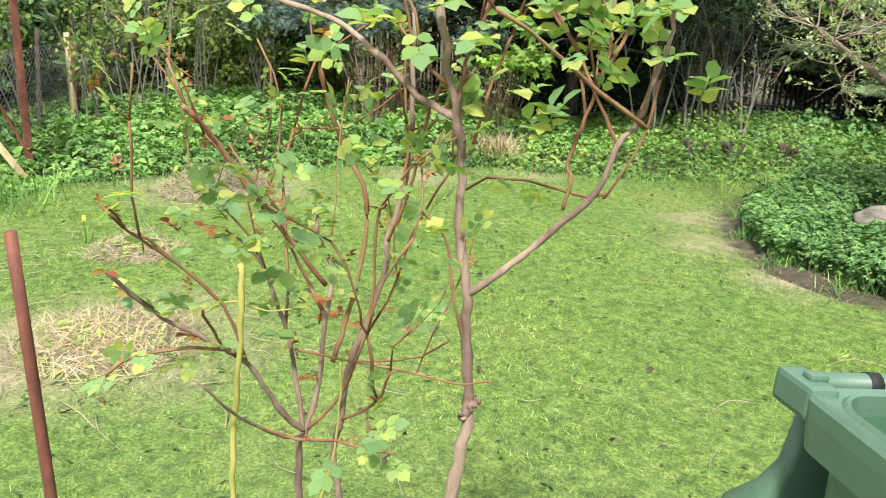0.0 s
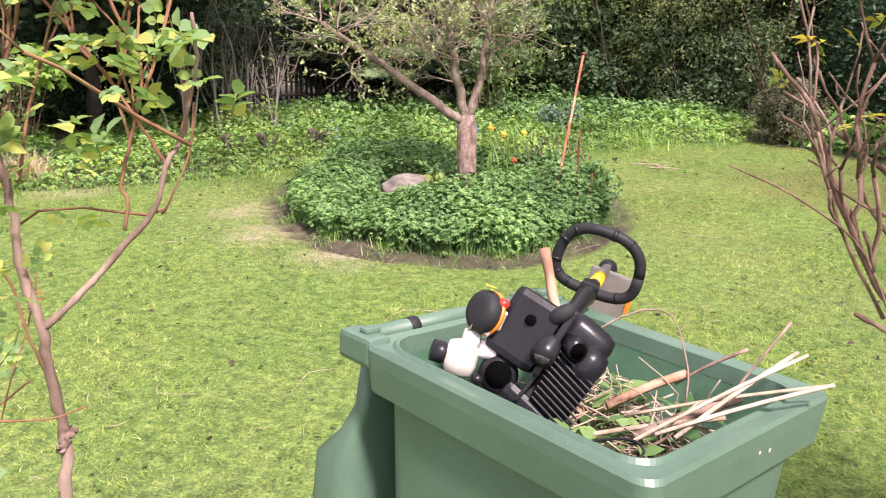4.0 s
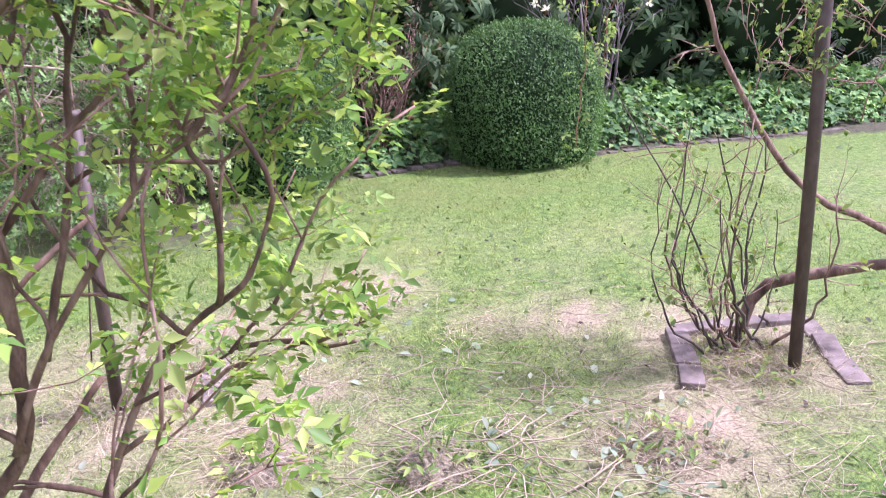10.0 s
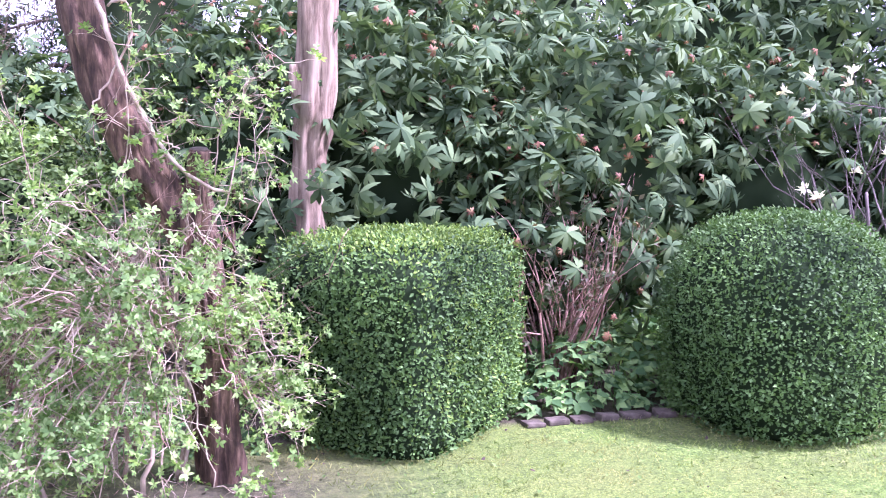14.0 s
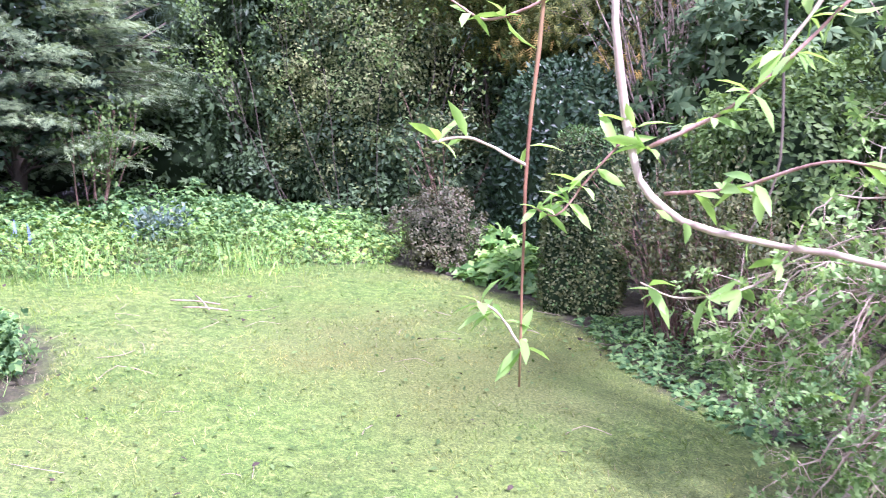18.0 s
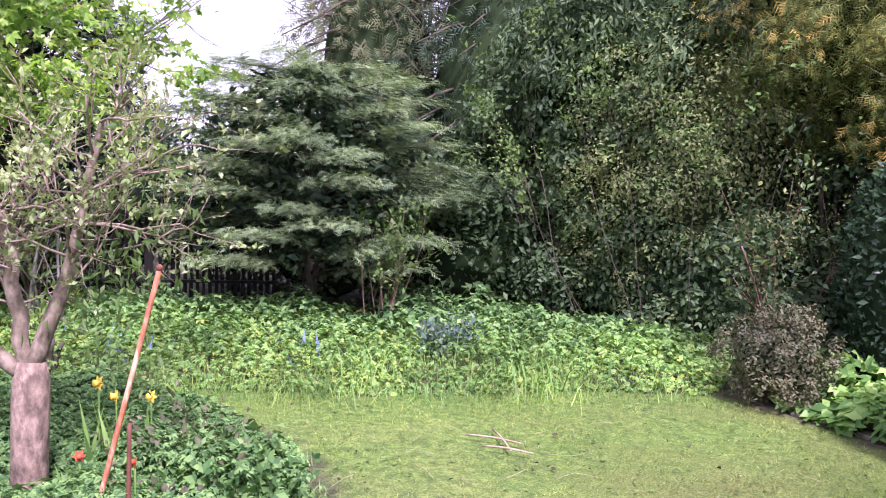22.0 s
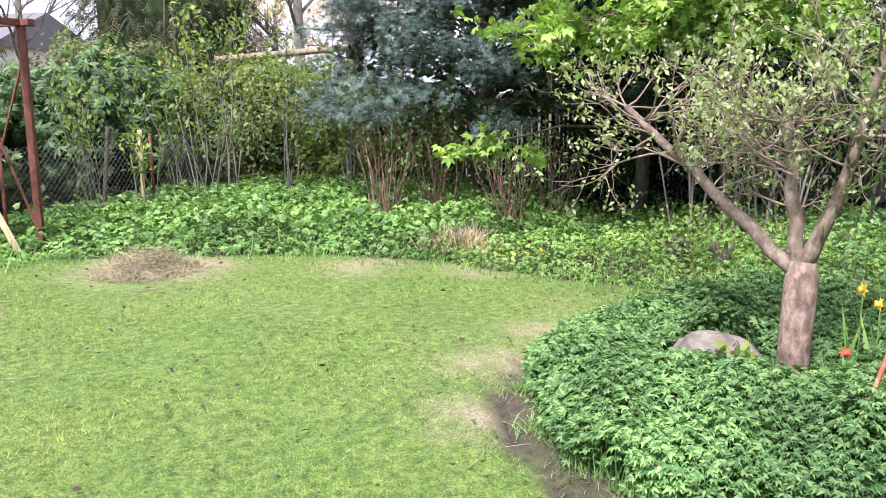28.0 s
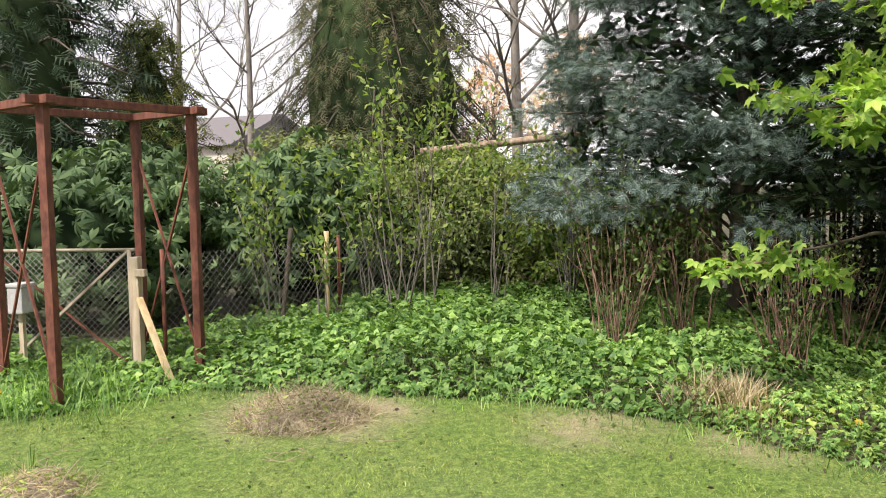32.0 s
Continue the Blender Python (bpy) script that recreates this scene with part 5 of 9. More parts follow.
bmesh.ops.create_uvsphere(bm, u_segments=10, v_segments=8, radius=0.014, matrix=Matrix.Translation((0.09, 0.3, 1.215)))
part("knob", bm, M_RUST, st, "dark rusty knob", True)
rod("garden_stake", "short dark rusty rod standing in the bed", (-0.61, 6.68, 0.0), (-0.6, 6.69, 0.69), 0.008, M_RUST)
rod("garden_stake", "short dark rusty rod standing in the bed", (-0.52, 6.7, 0.0), (-0.5, 6.7, 0.4), 0.006, M_RUST)


def flower(name, label, loc, h, mat, petal, seed, leaves=7, group="flowers in the bed", stem=M_NETTLE, heads=1, trumpet=True):
    rng = np.random.default_rng(seed)
    top = thing(name, label, "flower", loc, group=group)
    for k in range(heads):
        a = rng.uniform(0, 6.28)
        tip = np.array([0.04 * k * math.cos(a), 0.04 * k * math.sin(a), h * rng.uniform(0.9, 1.05)])
        part("stem", tubes([(curve([(0, 0, 0), tip * (0.4, 0.4, 0.6), tip], 6), np.full(6, 0.004))], 4), stem, top)
        face = unit(np.array([rng.normal(0, 1), rng.normal(-1, 0.5), 0.25]))
        ang = np.linspace(0, 2 * math.pi, 6, endpoint=False)
        u = unit(np.cross(face, (0, 0, 1)))
        w = np.cross(u, face)
        ways = np.cos(ang)[:, None] * u + np.sin(ang)[:, None] * w
        v = scatter(kite(0.6, 0.05, 0.0), np.tile(tip, (6, 1)), ways, np.tile(face, (6, 1)), petal)
        part("petals", v, mat, top)
        if trumpet:
            part("trumpet", tubes([(np.array([tip, tip + face * petal * 0.35, tip + face * petal * 0.65]), np.array([0.3, 0.32, 0.42]) * petal)], 9), mat, top)
    n = leaves
    if n:
        lx = rng.normal(0, 0.25, (n, 2))
        v = scatter(blade_leaf(0.07, 0.01, 0.2), np.zeros((n, 3)) + rng.normal(0, 0.02, (n, 3)) * (1, 1, 0), np.concatenate([lx, np.ones((n, 1))], 1), rng.normal(0, 1, (n, 3)), h * rng.uniform(0.6, 1.0, n))
        part("leaves", v, stem, top)


flower("daffodil", "yellow daffodil with long green leaves in the bed", (-1.5, 7.02, 0.03), 0.56, M_DAFF, 0.038, 1)
flower("daffodil", "yellow daffodil with long green leaves in the bed", (-1.4, 7.05, 0.03), 0.57, M_DAFF, 0.038, 2)
flower("daffodil", "yellow daffodil with long green leaves in the bed", (-1.28, 7.15, 0.03), 0.58, M_DAFF, 0.034, 3)
flower("red_tulip", "red budding shoot beside the apple tree", (-1.16, 6.77, 0.03), 0.40, M_RED, 0.028, 4, 2, trumpet=True)
flower("red_tulip", "small red shoot standing in the bed", (-0.62, 6.72, 0.03), 0.5, M_RED, 0.025, 5, 0)
bush("bed_shrub", "low yellow-green leafed perennial beside the boulder", "shrub", (-1.72, 6.5, 0.17), (0.08, 0.08, 0.1), 30, 0.08, M_SHRUB, BIG_LEAF, 6, 12, 0.3, False)
bush("bed_shrub", "thin twiggy perennial with small leaves in the bed", "shrub", (-1.0, 7.15, 0.28), (0.3, 0.25, 0.28), 420, 0.04, M_GREY, LEAF, 7, 20, 0.3, False, stems=14)
bush("bed_shrub", "leafy green perennial at the bed's edge", "shrub", (-1.0, 7.4, 0.2), (0.3, 0.28, 0.14), 500, 0.055, M_ELDER, LOBED, 8, 20, 0.3, False, stems=6)

# ---- steel frame, gate and west side ----
def steel_frame():
    top = thing("pergola", "open rust-brown steel pergola of four posts and cross bracing", "pergola", (0, 0, 0))
    A, B = np.array([-5.13, 0.78]), np.array([-6.29, 1.30])
    back = np.array([-0.42, -0.9])
    C, Dd = A + back * 1.15, B + back * 0.62
    Dd = np.array([-6.68, 0.55])
    C = Dd + (A - B)
    h = 2.17
    for q in (A, B, C, Dd):
        part("post", bar((*q, -0.05), (*q, h), 0.07, 0.065, 0.004), M_RUST, top)
    for a, b in ((A, B), (C, Dd), (A, C), (B, Dd)):
        d = unit(b - a) * 0.14
        part("top_beam", bar((*(a - d), h + 0.03), (*(b + d), h + 0.03), 0.075, 0.06, 0.004), M_RUST, top)
    for a, b in ((B, Dd), (A, C)):
        part("brace", bar((*a, 0.15), (*b, 1.9), 0.018), M_RUST, top)
        part("brace", bar((*a, 1.9), (*b, 0.15), 0.018), M_RUST, top)
    return A, B, C, Dd


FRAME = steel_frame()


def mesh_gate():
    """A chain-link gate in a white-painted frame."""
    top = thing("garden_gate", "closed chain-link gate in a thin pale frame", "gate", (-6.2, 0.79, 0.0))
    way = unit(np.array([-0.25, -1.0, 0]) + 0)
    way = unit(np.array([0.12, -1.0, 0]))
    w, h = 1.2, 1.0
    b = way * w
    up = np.array([0, 0, h])
    lo = np.array([0, 0, 0.06])
    for a_, b_, r, nm in ((lo + way * 0.05, lo + up + way * 0.05, 0.018, "stile"), (lo + b, lo + b + up, 0.018, "stile"), (lo + up, lo + up + b, 0.014, "top_rail"), (lo, lo + b, 0.014, "bottom_rail")):
        part(nm, tubes([(np.linspace(a_, b_, 3), np.full(3, r))], 8), M_FENCE_PALE, top, smooth=True)
    part("brace", bar(tuple(lo + b), tuple(lo + up + way * 0.05), 0.03, 0.02), M_FENCE_PALE, top, "pale diagonal brace")
    part("brace", bar(tuple(lo + way * 0.05), tuple(lo + up * 0.95 + b), 0.018, 0.015), M_RUST, top)
    lines = []
    step = 0.055
    for sgn in (1, -1):
        for c in np.arange(-h, w + h, step):
            t0, t1 = (max(0, c if sgn > 0 else c - h), min(w, c + h if sgn > 0 else c))
            if t1 - t0 > 0.02:
                z0, z1 = ((t0 - c) if sgn > 0 else (c - t0)), ((t1 - c) if sgn > 0 else (c - t1))
                lines.append((np.array([lo + way * t0 + (0, 0, z0), lo + way * t1 + (0, 0, z1)]), np.full(2, 0.0026)))
    part("wire_mesh", tubes(lines, 3), M_WIRE, top, "diamond wire mesh")
    post = thing("gate_post", "weathered pale square wooden gate post", "post", (-6.19, 0.8, 0))
    part("post", box(0.075, 0.075, 1.03, (0, 0, -0.03), 0.006), M_WOOD, post)
    part("latch", box(0.05, 0.1, 0.06, (0.03, 0.06, 0.84), 0.006), M_WOOD, post)
    part("strut", bar((0.05, 0.05, 0.66), (0.32, 0.5, -0.05), 0.05, 0.035, 0.003), M_WOOD_NEW, post, "pale sawn strut")
    post2 = thing("gate_post", "weathered pale square wooden gate post", "post", (-6.2 + b[0] - 0.05, 0.79 + b[1] - 0.06, 0))
    part("post", box(0.08, 0.08, 0.95, (0, 0, -0.03), 0.006), M_WOOD, post2)
    bx = thing("letter_box", "small grey metal box fixed beside the gate", "box", (-5.95, -0.12, 0.55))
    part("case", box(0.16, 0.14, 0.22, (0, 0, 0), 0.012), M_METER, bx)
    part("lid", box(0.18, 0.16, 0.03, (0, 0, 0.222), 0.008), M_METER, bx)
    part("pole", box(0.04, 0.04, 0.55, (0, 0, -0.552)), M_WOOD, bx)
    return way


mesh_gate()


def wire_fence(a, b, h, name="wire_fence"):
    """A chain-link fence run with thin posts."""
    a, b = np.array((*a, 0.0)), np.array((*b, 0.0))
    top = thing(name, "sagging chain-link fence overgrown with shrubs", "fence", (0, 0, 0))
    L = np.linalg.norm(b - a)
    way = (b - a) / L
    lines = []
    for sgn in (1, -1):
        for c in np.arange(-h, L + h, 0.075):
            t0, t1 = (max(0, c if sgn > 0 else c - h), min(L, c + h if sgn > 0 else c))
            if t1 - t0 > 0.02:
                z0, z1 = ((t0 - c) if sgn > 0 else (c - t0)), ((t1 - c) if sgn > 0 else (c - t1))
                lines.append((np.array([a + way * t0 + (0, 0, z0), a + way * t1 + (0, 0, z1)]), np.full(2, 0.002)))
    part("wire_mesh", tubes(lines, 3), M_WIRE, top)
    for t in np.arange(0, L + 0.1, 2.2):
        part("post", tubes([(np.array([a + way * t - (0, 0, 0.05), a + way * t + (0, 0, h + 0.05)]), np.full(2, 0.02))], 6), M_RUST, top)


wire_fence((-6.35, 0.95), (-11.4, 3.2), 1.0)

rod("fence_stake", "pale round wooden stake standing in the border", (-8.15, 1.78, 0), (-8.17, 1.78, 1.1), 0.028, M_WOOD_NEW)
rod("fence_stake", "orange-brown wooden stake standing in the border", (-10.5, 2.62, 0), (-10.55, 2.6, 1.05), 0.04, M_WOOD_ORANGE)
rod("fence_stake", "dark weathered stake standing among shrubs", (-7.75, 1.42, 0), (-7.9, 1.5, 1.15), 0.026, M_BARK_DARK)
rod("fallen_log", "pale bare log lying across the shrub tops", (-11.2, 2.1, 2.02), (-11.4, 4.6, 2.24), 0.05, M_BARK_PALE, "log")


def board_fence(name, label, a, b, h, w, gap, mat, seed, rail=True, rise=0.0, lean=0.02):
    """A fence of upright boards or slats on two rails."""
    rng = np.random.default_rng(seed)
    a, b = np.array(a, float), np.array(b, float)
    L = np.linalg.norm(b - a)
    way = (b - a) / L
    top = thing(name, label, "fence", (a[0], a[1], 0))
    count = int(L / (w + gap))
    protos = [box(w, 0.016, 1.0, (0, 0, 0)) for _ in range(1)]
    me = bpy.data.meshes.new("slat")
    protos[0].to_mesh(me)
    protos[0].free()
    me.materials.append(mat)
    ang = math.degrees(math.atan2(way[1], way[0]))
    for i in range(count):
        ob = new("slat", me)
        ob.parent = top
        q = way * (i + 0.5) * (w + gap)
        hh = h * rng.uniform(0.93, 1.05) + rise * i / count
        ob.matrix_local = pose(q[0], q[1], 0.0, rng.normal(0, 100 * lean * 0.3), rng.normal(0, 100 * lean * 0.4), ang) @ Matrix.Diagonal((rng.uniform(0.8, 1.1), 1, hh, 1))
    if rail:
        off = np.array([way[1], -way[0]]) * 0.03
        for z in (0.25 * h, 0.8 * h):
            part("rail", bar((off[0], off[1], z), (*(way * L + off), z), 0.05, 0.03), mat, top)


board_fence("board_fence", "grey weathered wooden board fence behind shrubs", (-11.4, 3.2), (-11.0, 6.2), 1.5, 0.12, 0.012, M_FENCE_PALE, 1)
board_fence("slat_fence", "fence of narrow upright wooden slats, coloured dark for the shade on it", (-11.0, 6.2), (-7.6, 9.3), 1.35, 0.045, 0.02, M_FENCE_SHADED, 2)
board_fence("slat_fence", "fence of narrow upright wooden slats, coloured dark for the shade on it", (-7.6, 9.3), (-5.7, 11.2), 1.3, 0.042, 0.03, M_FENCE_SHADED, 3)


def stem_shrub(name, label, centre, height, n, seed, leaf, size, mat, bark, lean=0.25, tops=0.6, per=3, r=0.012, depth=1, category="shrub", template=LEAF, kids=3, group=""):
    """Upright bare stems from one root, leafing in their upper parts."""
    rng = np.random.default_rng(seed)
    top = thing(name, label, category, centre, group=group)
    out, tips = {}, []
    for _ in range(n):
        a = rng.uniform(0, 6.28)
        d = np.array([math.cos(a) * lean * rng.uniform(0.2, 1), math.sin(a) * lean * rng.uniform(0.2, 1), 1.0])
        grow(rng, (rng.normal(0, 0.07), rng.normal(0, 0.07), -0.02), d, height * rng.uniform(0.55, 0.85), r * rng.uniform(0.7, 1.3), depth, out, tips, kids, 0.12, 0.04, 0.5, 0.5, 0.16)
    big = max(out)
    for dp, lines in out.items():
        if dp == big:
            for one in lines:
                part("stem", tubes([one], 6), bark, top)
        else:
            part("twig_growth", tubes(lines, 3), bark, top)
    q = np.array([t[0] for t in tips])
    w = np.array([t[1] for t in tips])
    keep = q[:, 2] > height * (1 - tops) * 0.9
    q, w = np.repeat(q[keep], per, 0), np.repeat(w[keep], per, 0)
    if leaf and len(q):
        q = q + rng.normal(0, size * 0.8, q.shape)
        part("leaves", scatter(template, q, w + rng.normal(0, 0.8, w.shape), rng.normal(0, 0.6, w.shape) + (0, 0, 1), size * rng.uniform(0.6, 1.3, len(q))), mat, top)
    return top


# West hedge and shrubs
bush("rhododendron_hedge", "broad dark green rhododendron hedge behind the fence", "shrub", (-8.6, -0.9, 0.95), (1.7, 1.2, 1.0), 620, 0.16, M_RHODO, ROSETTE, 21, 90, 0.16, True, stems=8)
bush("rhododendron_hedge", "broad dark green rhododendron hedge behind the fence", "shrub", (-10.0, 0.9, 0.95), (1.4, 1.1, 1.0), 580, 0.16, M_RHODO, ROSETTE, 22, 90, 0.16, True, stems=8)
clumped("leafy_hedge", "bright green leafy hedge behind the fence", "hedge", (-11.8, 0.4, 1.25), (1.5, 1.4, 1.0), 210, 0.2, 48, 0.075, M_TANGLE, LEAF, 23, tips=(M_GREY, 0.25), stray=0.3)
clumped("leafy_hedge", "mixed dense hedge of green and brown foliage", "hedge", (-12.0, 2.8, 0.9), (0.9, 1.5, 0.95), 210, 0.2, 48, 0.075, M_SHRUB, LEAF, 24, tips=(M_SHRUB, 0.25), stray=0.3)
clumped("leafy_hedge", "mixed dense hedge of green and brown foliage", "hedge", (-6.9, -2.9, 0.9), (1.2, 1.2, 1.0), 210, 0.2, 48, 0.075, M_TANGLE, LEAF, 25, tips=(M_GREY, 0.25), stray=0.3)
clumped("leafy_hedge", "dense green hedge of mixed shrubs behind the fence", "hedge", (-10.9, 2.6, 0.85), (0.9, 1.3, 0.95), 210, 0.2, 48, 0.075, M_TANGLE, LEAF, 26, tips=(M_SHRUB, 0.25), stray=0.3)
clumped("leafy_hedge", "dense green hedge of mixed shrubs behind the fence", "hedge", (-10.6, 4.7, 0.75), (0.7, 1.1, 0.8), 210, 0.2, 48, 0.075, M_SHRUB, LEAF, 27, tips=(M_GREY, 0.25), stray=0.3)
k = 0
for cx, cy, h, nn in ((-8.0, 1.35, 1.75, 6), (-8.7, 2.45, 2.35, 7), (-8.6, 2.75, 2.5, 5), (-9.2, 2.0, 1.9, 6), (-9.4, 3.4, 2.0, 6), (-9.6, 4.2, 1.9, 9), (-7.9, 1.9, 1.5, 4), (-10.2, 2.9, 1.9, 6), (-10.4, 3.8, 1.7, 7)):
    stem_shrub("young_shrub", "slender grey-stemmed shrub with fresh yellow-green leaves", (cx, cy, 0), h, nn, 40 + k, True, 0.08, M_SHRUB, M_BARK_GREY, 0.22, 0.62, 6, 0.009, 1, group="young shrubs by the fence")
    k += 1
for cx, cy, h, nn in ((-7.0, 4.75, 1.5, 26), (-7.4, 5.3, 1.4, 22), (-6.7, 6.05, 1.2, 24), (-7.3, 6.6, 1.3, 18), (-5.9, 8.6, 1.2, 18)):
    stem_shrub("stemmy_shrub", "thicket of thin brown upright stems with few leaves", (cx, cy, 0), h, nn, 60 + k, True, 0.055, M_CLIMB, M_SHRUB_BARK, 0.5, 0.6, 2, 0.006, 1, group="thickets in the border")
    k += 1
for cx, cy, h in ((-5.7, 8.0, 1.5), (-5.5, 8.25, 1.5), (-5.3, 8.5, 1.3), (-5.9, 7.7, 1.6)):
    stem_shrub("bare_shrub", "bare pale-stemmed shrub in shade", (cx, cy, 0), h, 4, 80 + k, False, 0.05, M_CLIMB, M_BARK_GREY, 0.35, 0.5, 1, 0.016, 2, group="bare shrubs")
    k += 1

conifer("weeping_cypress", "tall weeping cypress with hanging olive-brown sprays", (-15.0, 0.5, 0), 8.5, 2.3, 260, M_WEEPING, 31, 0.8, 0.05, 0.95, 0.27, 62, 0.8, 0.25, 0.18, 0.78, tips=0.25)
# inner=M_YEW: yew-dark leaves paint the shade in the cedar's gaps.
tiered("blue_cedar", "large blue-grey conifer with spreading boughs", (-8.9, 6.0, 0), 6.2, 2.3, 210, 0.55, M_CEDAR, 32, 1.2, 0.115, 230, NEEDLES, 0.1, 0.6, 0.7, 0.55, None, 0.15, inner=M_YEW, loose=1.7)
tiered("spreading_yew", "dark evergreen shading the corner of the border", (-7.5, 7.7, 0), 3.6, 1.9, 70, 0.75, M_YEW, 35, 1.3, 0.2, 100, SPRAY, 0.1, 0.4, 0.6, 0.6, None, 0.1)
conifer("dark_conifer", "tall dark conifer beyond the hedge", (-12.8, -5.2, 0), 9.0, 2.6, 150, M_YEW, 33, 0.6, 0.1, 0.4, 0.43, 25, 0.85, 0.4, 0.2, 0.45)
conifer("golden_cypress", "yellow-green feathery conifer behind the dark one", (-14.0, -3.6, 0), 4.6, 1.6, 70, M_THUJA, 34, 0.6, 0.3, 0.4, 0.3, 26, 0.85, 0.4, 0.15, 0.6)
leafless("bare_tree", "tall slim tree with bare budding branches", (-26, -9.5, 0), 11.5, 51, M_BARK_GREY, 4, 0.14, 5, M_SHRUB, 0.09, 0.2, every=3, group="tall trees beyond the garden")
leafless("bare_tree", "tall slim tree with bare budding branches", (-24, -6.2, 0), 10.5, 52, M_BARK_GREY, 4, 0.14, 5, M_SHRUB, 0.09, 0.2, every=2, group="tall trees beyond the garden")
leafless("bare_tree", "tall slim tree with bare budding branches", (-21.5, 2.3, 0), 11, 53, M_BARK_GREY, 4, 0.17, 5, M_SHRUB, 0.08, 0.25, every=4, group="tall trees beyond the garden")
leafless("bare_tree", "tall slim tree with bare budding branches", (-19.5, 3.8, 0), 10, 54, M_BARK_GREY, 4, 0.19, 4, M_SHRUB, 0.08, 0.35, every=5, group="tall trees beyond the garden")
leafless("bare_tree", "tall slim tree with bare budding branches", (-24, -1.0, 0), 12, 55, M_BARK_GREY, 4, 0.15, 5, M_SHRUB, 0.09, 0.3, every=3, group="tall trees beyond the garden")
leafless("cherry_tree", "wide tree covered with pale pink blossom", (-25.5, 3.5, 0), 6.0, 56, M_BARK_GREY, 4, 0.16, 6, M_PINK, 0.16, 0.25, "tree", spread=0.7)
leafless("cherry_tree", "wide tree covered with pale pink blossom", (-27.0, 0.8, 0), 5.6, 57, M_BARK_GREY, 4, 0.16, 6, M_PINK, 0.16, 0.25, "tree", spread=0.7)
leafless("bare_tree", "bare grey tree rising behind the juniper", (-13.5, 19.5, 0), 9.5, 58, M_BARK_GREY, 4, 0.17, 5, None, 0.08, 0.3, group="tall trees beyond the garden")
leafless("bare_tree", "bare grey tree rising behind the juniper", (-15.5, 14.0, 0), 8.5, 59, M_BARK_GREY, 4, 0.15, 5, M_SHRUB, 0.08, 0.3, every=4, group="tall trees beyond the garden")


def house(loc, rz, w, d, h, pitch):
    top = thing("house", "far pale rendered house with a dark pitched roof", "house", loc, rz)
    part("wall", box(w, d, h), M_RENDER, top)
    bm = bmesh.new()
    vs = [bm.verts.new(p) for p in ((-w / 2 - 0.3, -d / 2 - 0.3, h), (w / 2 + 0.3, -d / 2 - 0.3, h), (w / 2 + 0.3, d / 2 + 0.3, h), (-w / 2 - 0.3, d / 2 + 0.3, h), (-w / 2 - 0.3, 0, h + pitch), (w / 2 + 0.3, 0, h + pitch))]
    for f in ((0, 1, 5, 4), (2, 3, 4, 5), (0, 4, 3), (1, 2, 5), (3, 2, 1, 0)):
        bm.faces.new([vs[i] for i in f])
    part("roof", bm, M_ROOF, top)
    for x in (-w * 0.3, 0.0, w * 0.3):
        wd = part("window", box(0.9, 0.06, 1.1, (x, -d / 2 - 0.02, h * 0.55), 0.01), M_TANK, top)
        part("pane", box(0.78, 0.02, 0.98, (x, -d / 2 - 0.06, h * 0.55 + 0.06)), M_GLASS, wd)


house((-38, -14.5, 0), 75, 8, 7, 3.4, 1.6)
house((-40, -6.0, 0), 80, 7, 6, 2.8, 1.4)

# North side
def maple():
    rng = np.random.default_rng(61)
    top = thing("maple_tree", "maple with bright yellow-green young leaves overhanging the border", "tree", (-6.6, 8.4, 0))
    out, tips = {}, []
    part("trunk", tubes([(curve([(0, 0, -0.1), (0.1, -0.1, 0.9), (0.2, -0.2, 2.0), (0.3, -0.2, 3.2)], 10), np.linspace(0.08, 0.03, 10))], 8), M_BARK_DARK, top, smooth=True)
    ends = [(1.15, -3.0, 1.0), (1.5, -2.1, 1.95), (1.6, -1.4, 2.0), (1.9, -0.5, 2.0), (1.2, -2.7, 1.95), (1.6, -2.0, 2.1), (1.7, -1.2, 2.3), (1.9, -0.3, 2.2), (1.9, 0.5, 2.1), (1.6, -1.6, 3.0), (1.8, -0.6, 3.0), (1.7, 0.4, 2.9), (0.6, -2.2, 2.7),
            (0.8, 1.0, 2.9), (1.1, -1.0, 3.6), (1.0, 0.2, 3.7), (0.2, -1.4, 3.5), (1.4, -2.5, 2.6), (1.0, -2.7, 3.1), (1.9, -0.9, 2.6), (1.5, 0.9, 2.5)]
    for e in ends:
        line = curve([(0.2, -0.2, min(e[2], 1.6 + rng.uniform(0, 0.6))), (e[0] * 0.5, e[1] * 0.55, e[2] + 0.2), e], 9, 0.02, rng)
        part("limb", tubes([(line, np.linspace(0.022, 0.006, 9))], 5), M_BARK_DARK, top)
        for _ in range(8 if e[2] > 1.8 else 4):
            i = rng.integers(6 if e[2] < 1.8 else 3, 9)
            grow(rng, line[i], rng.normal(0, 1, 3) * (1, 1, 0.22) + (0.4, -0.2, -0.05), rng.uniform(0.25, 0.55), 0.006, 1, out, tips, 3, 0.2, -0.02, 0.6, 0.6, 0.1)
    for dp, lines in out.items():
        part("twig_growth", tubes(lines, 3), M_SHRUB_TWIG, top)
    q = np.array([t[0] for t in tips])
    q = q[(q[:, 2] > 1.66) | (q[:, 2] < 1.22)]
    q = np.repeat(q, 4, 0) + rng.normal(0, 1, (4 * len(q), 3)) * (0.09, 0.09, 0.035)
    part("leaves", scatter(MAPLE, q, rng.normal(0, 0.8, q.shape) + (0.3, -0.2, -0.35), rng.normal(0, 0.45, q.shape) + (0, 0, 1), 0.09 * rng.uniform(0.6, 1.3, len(q))), M_MAPLE, top)


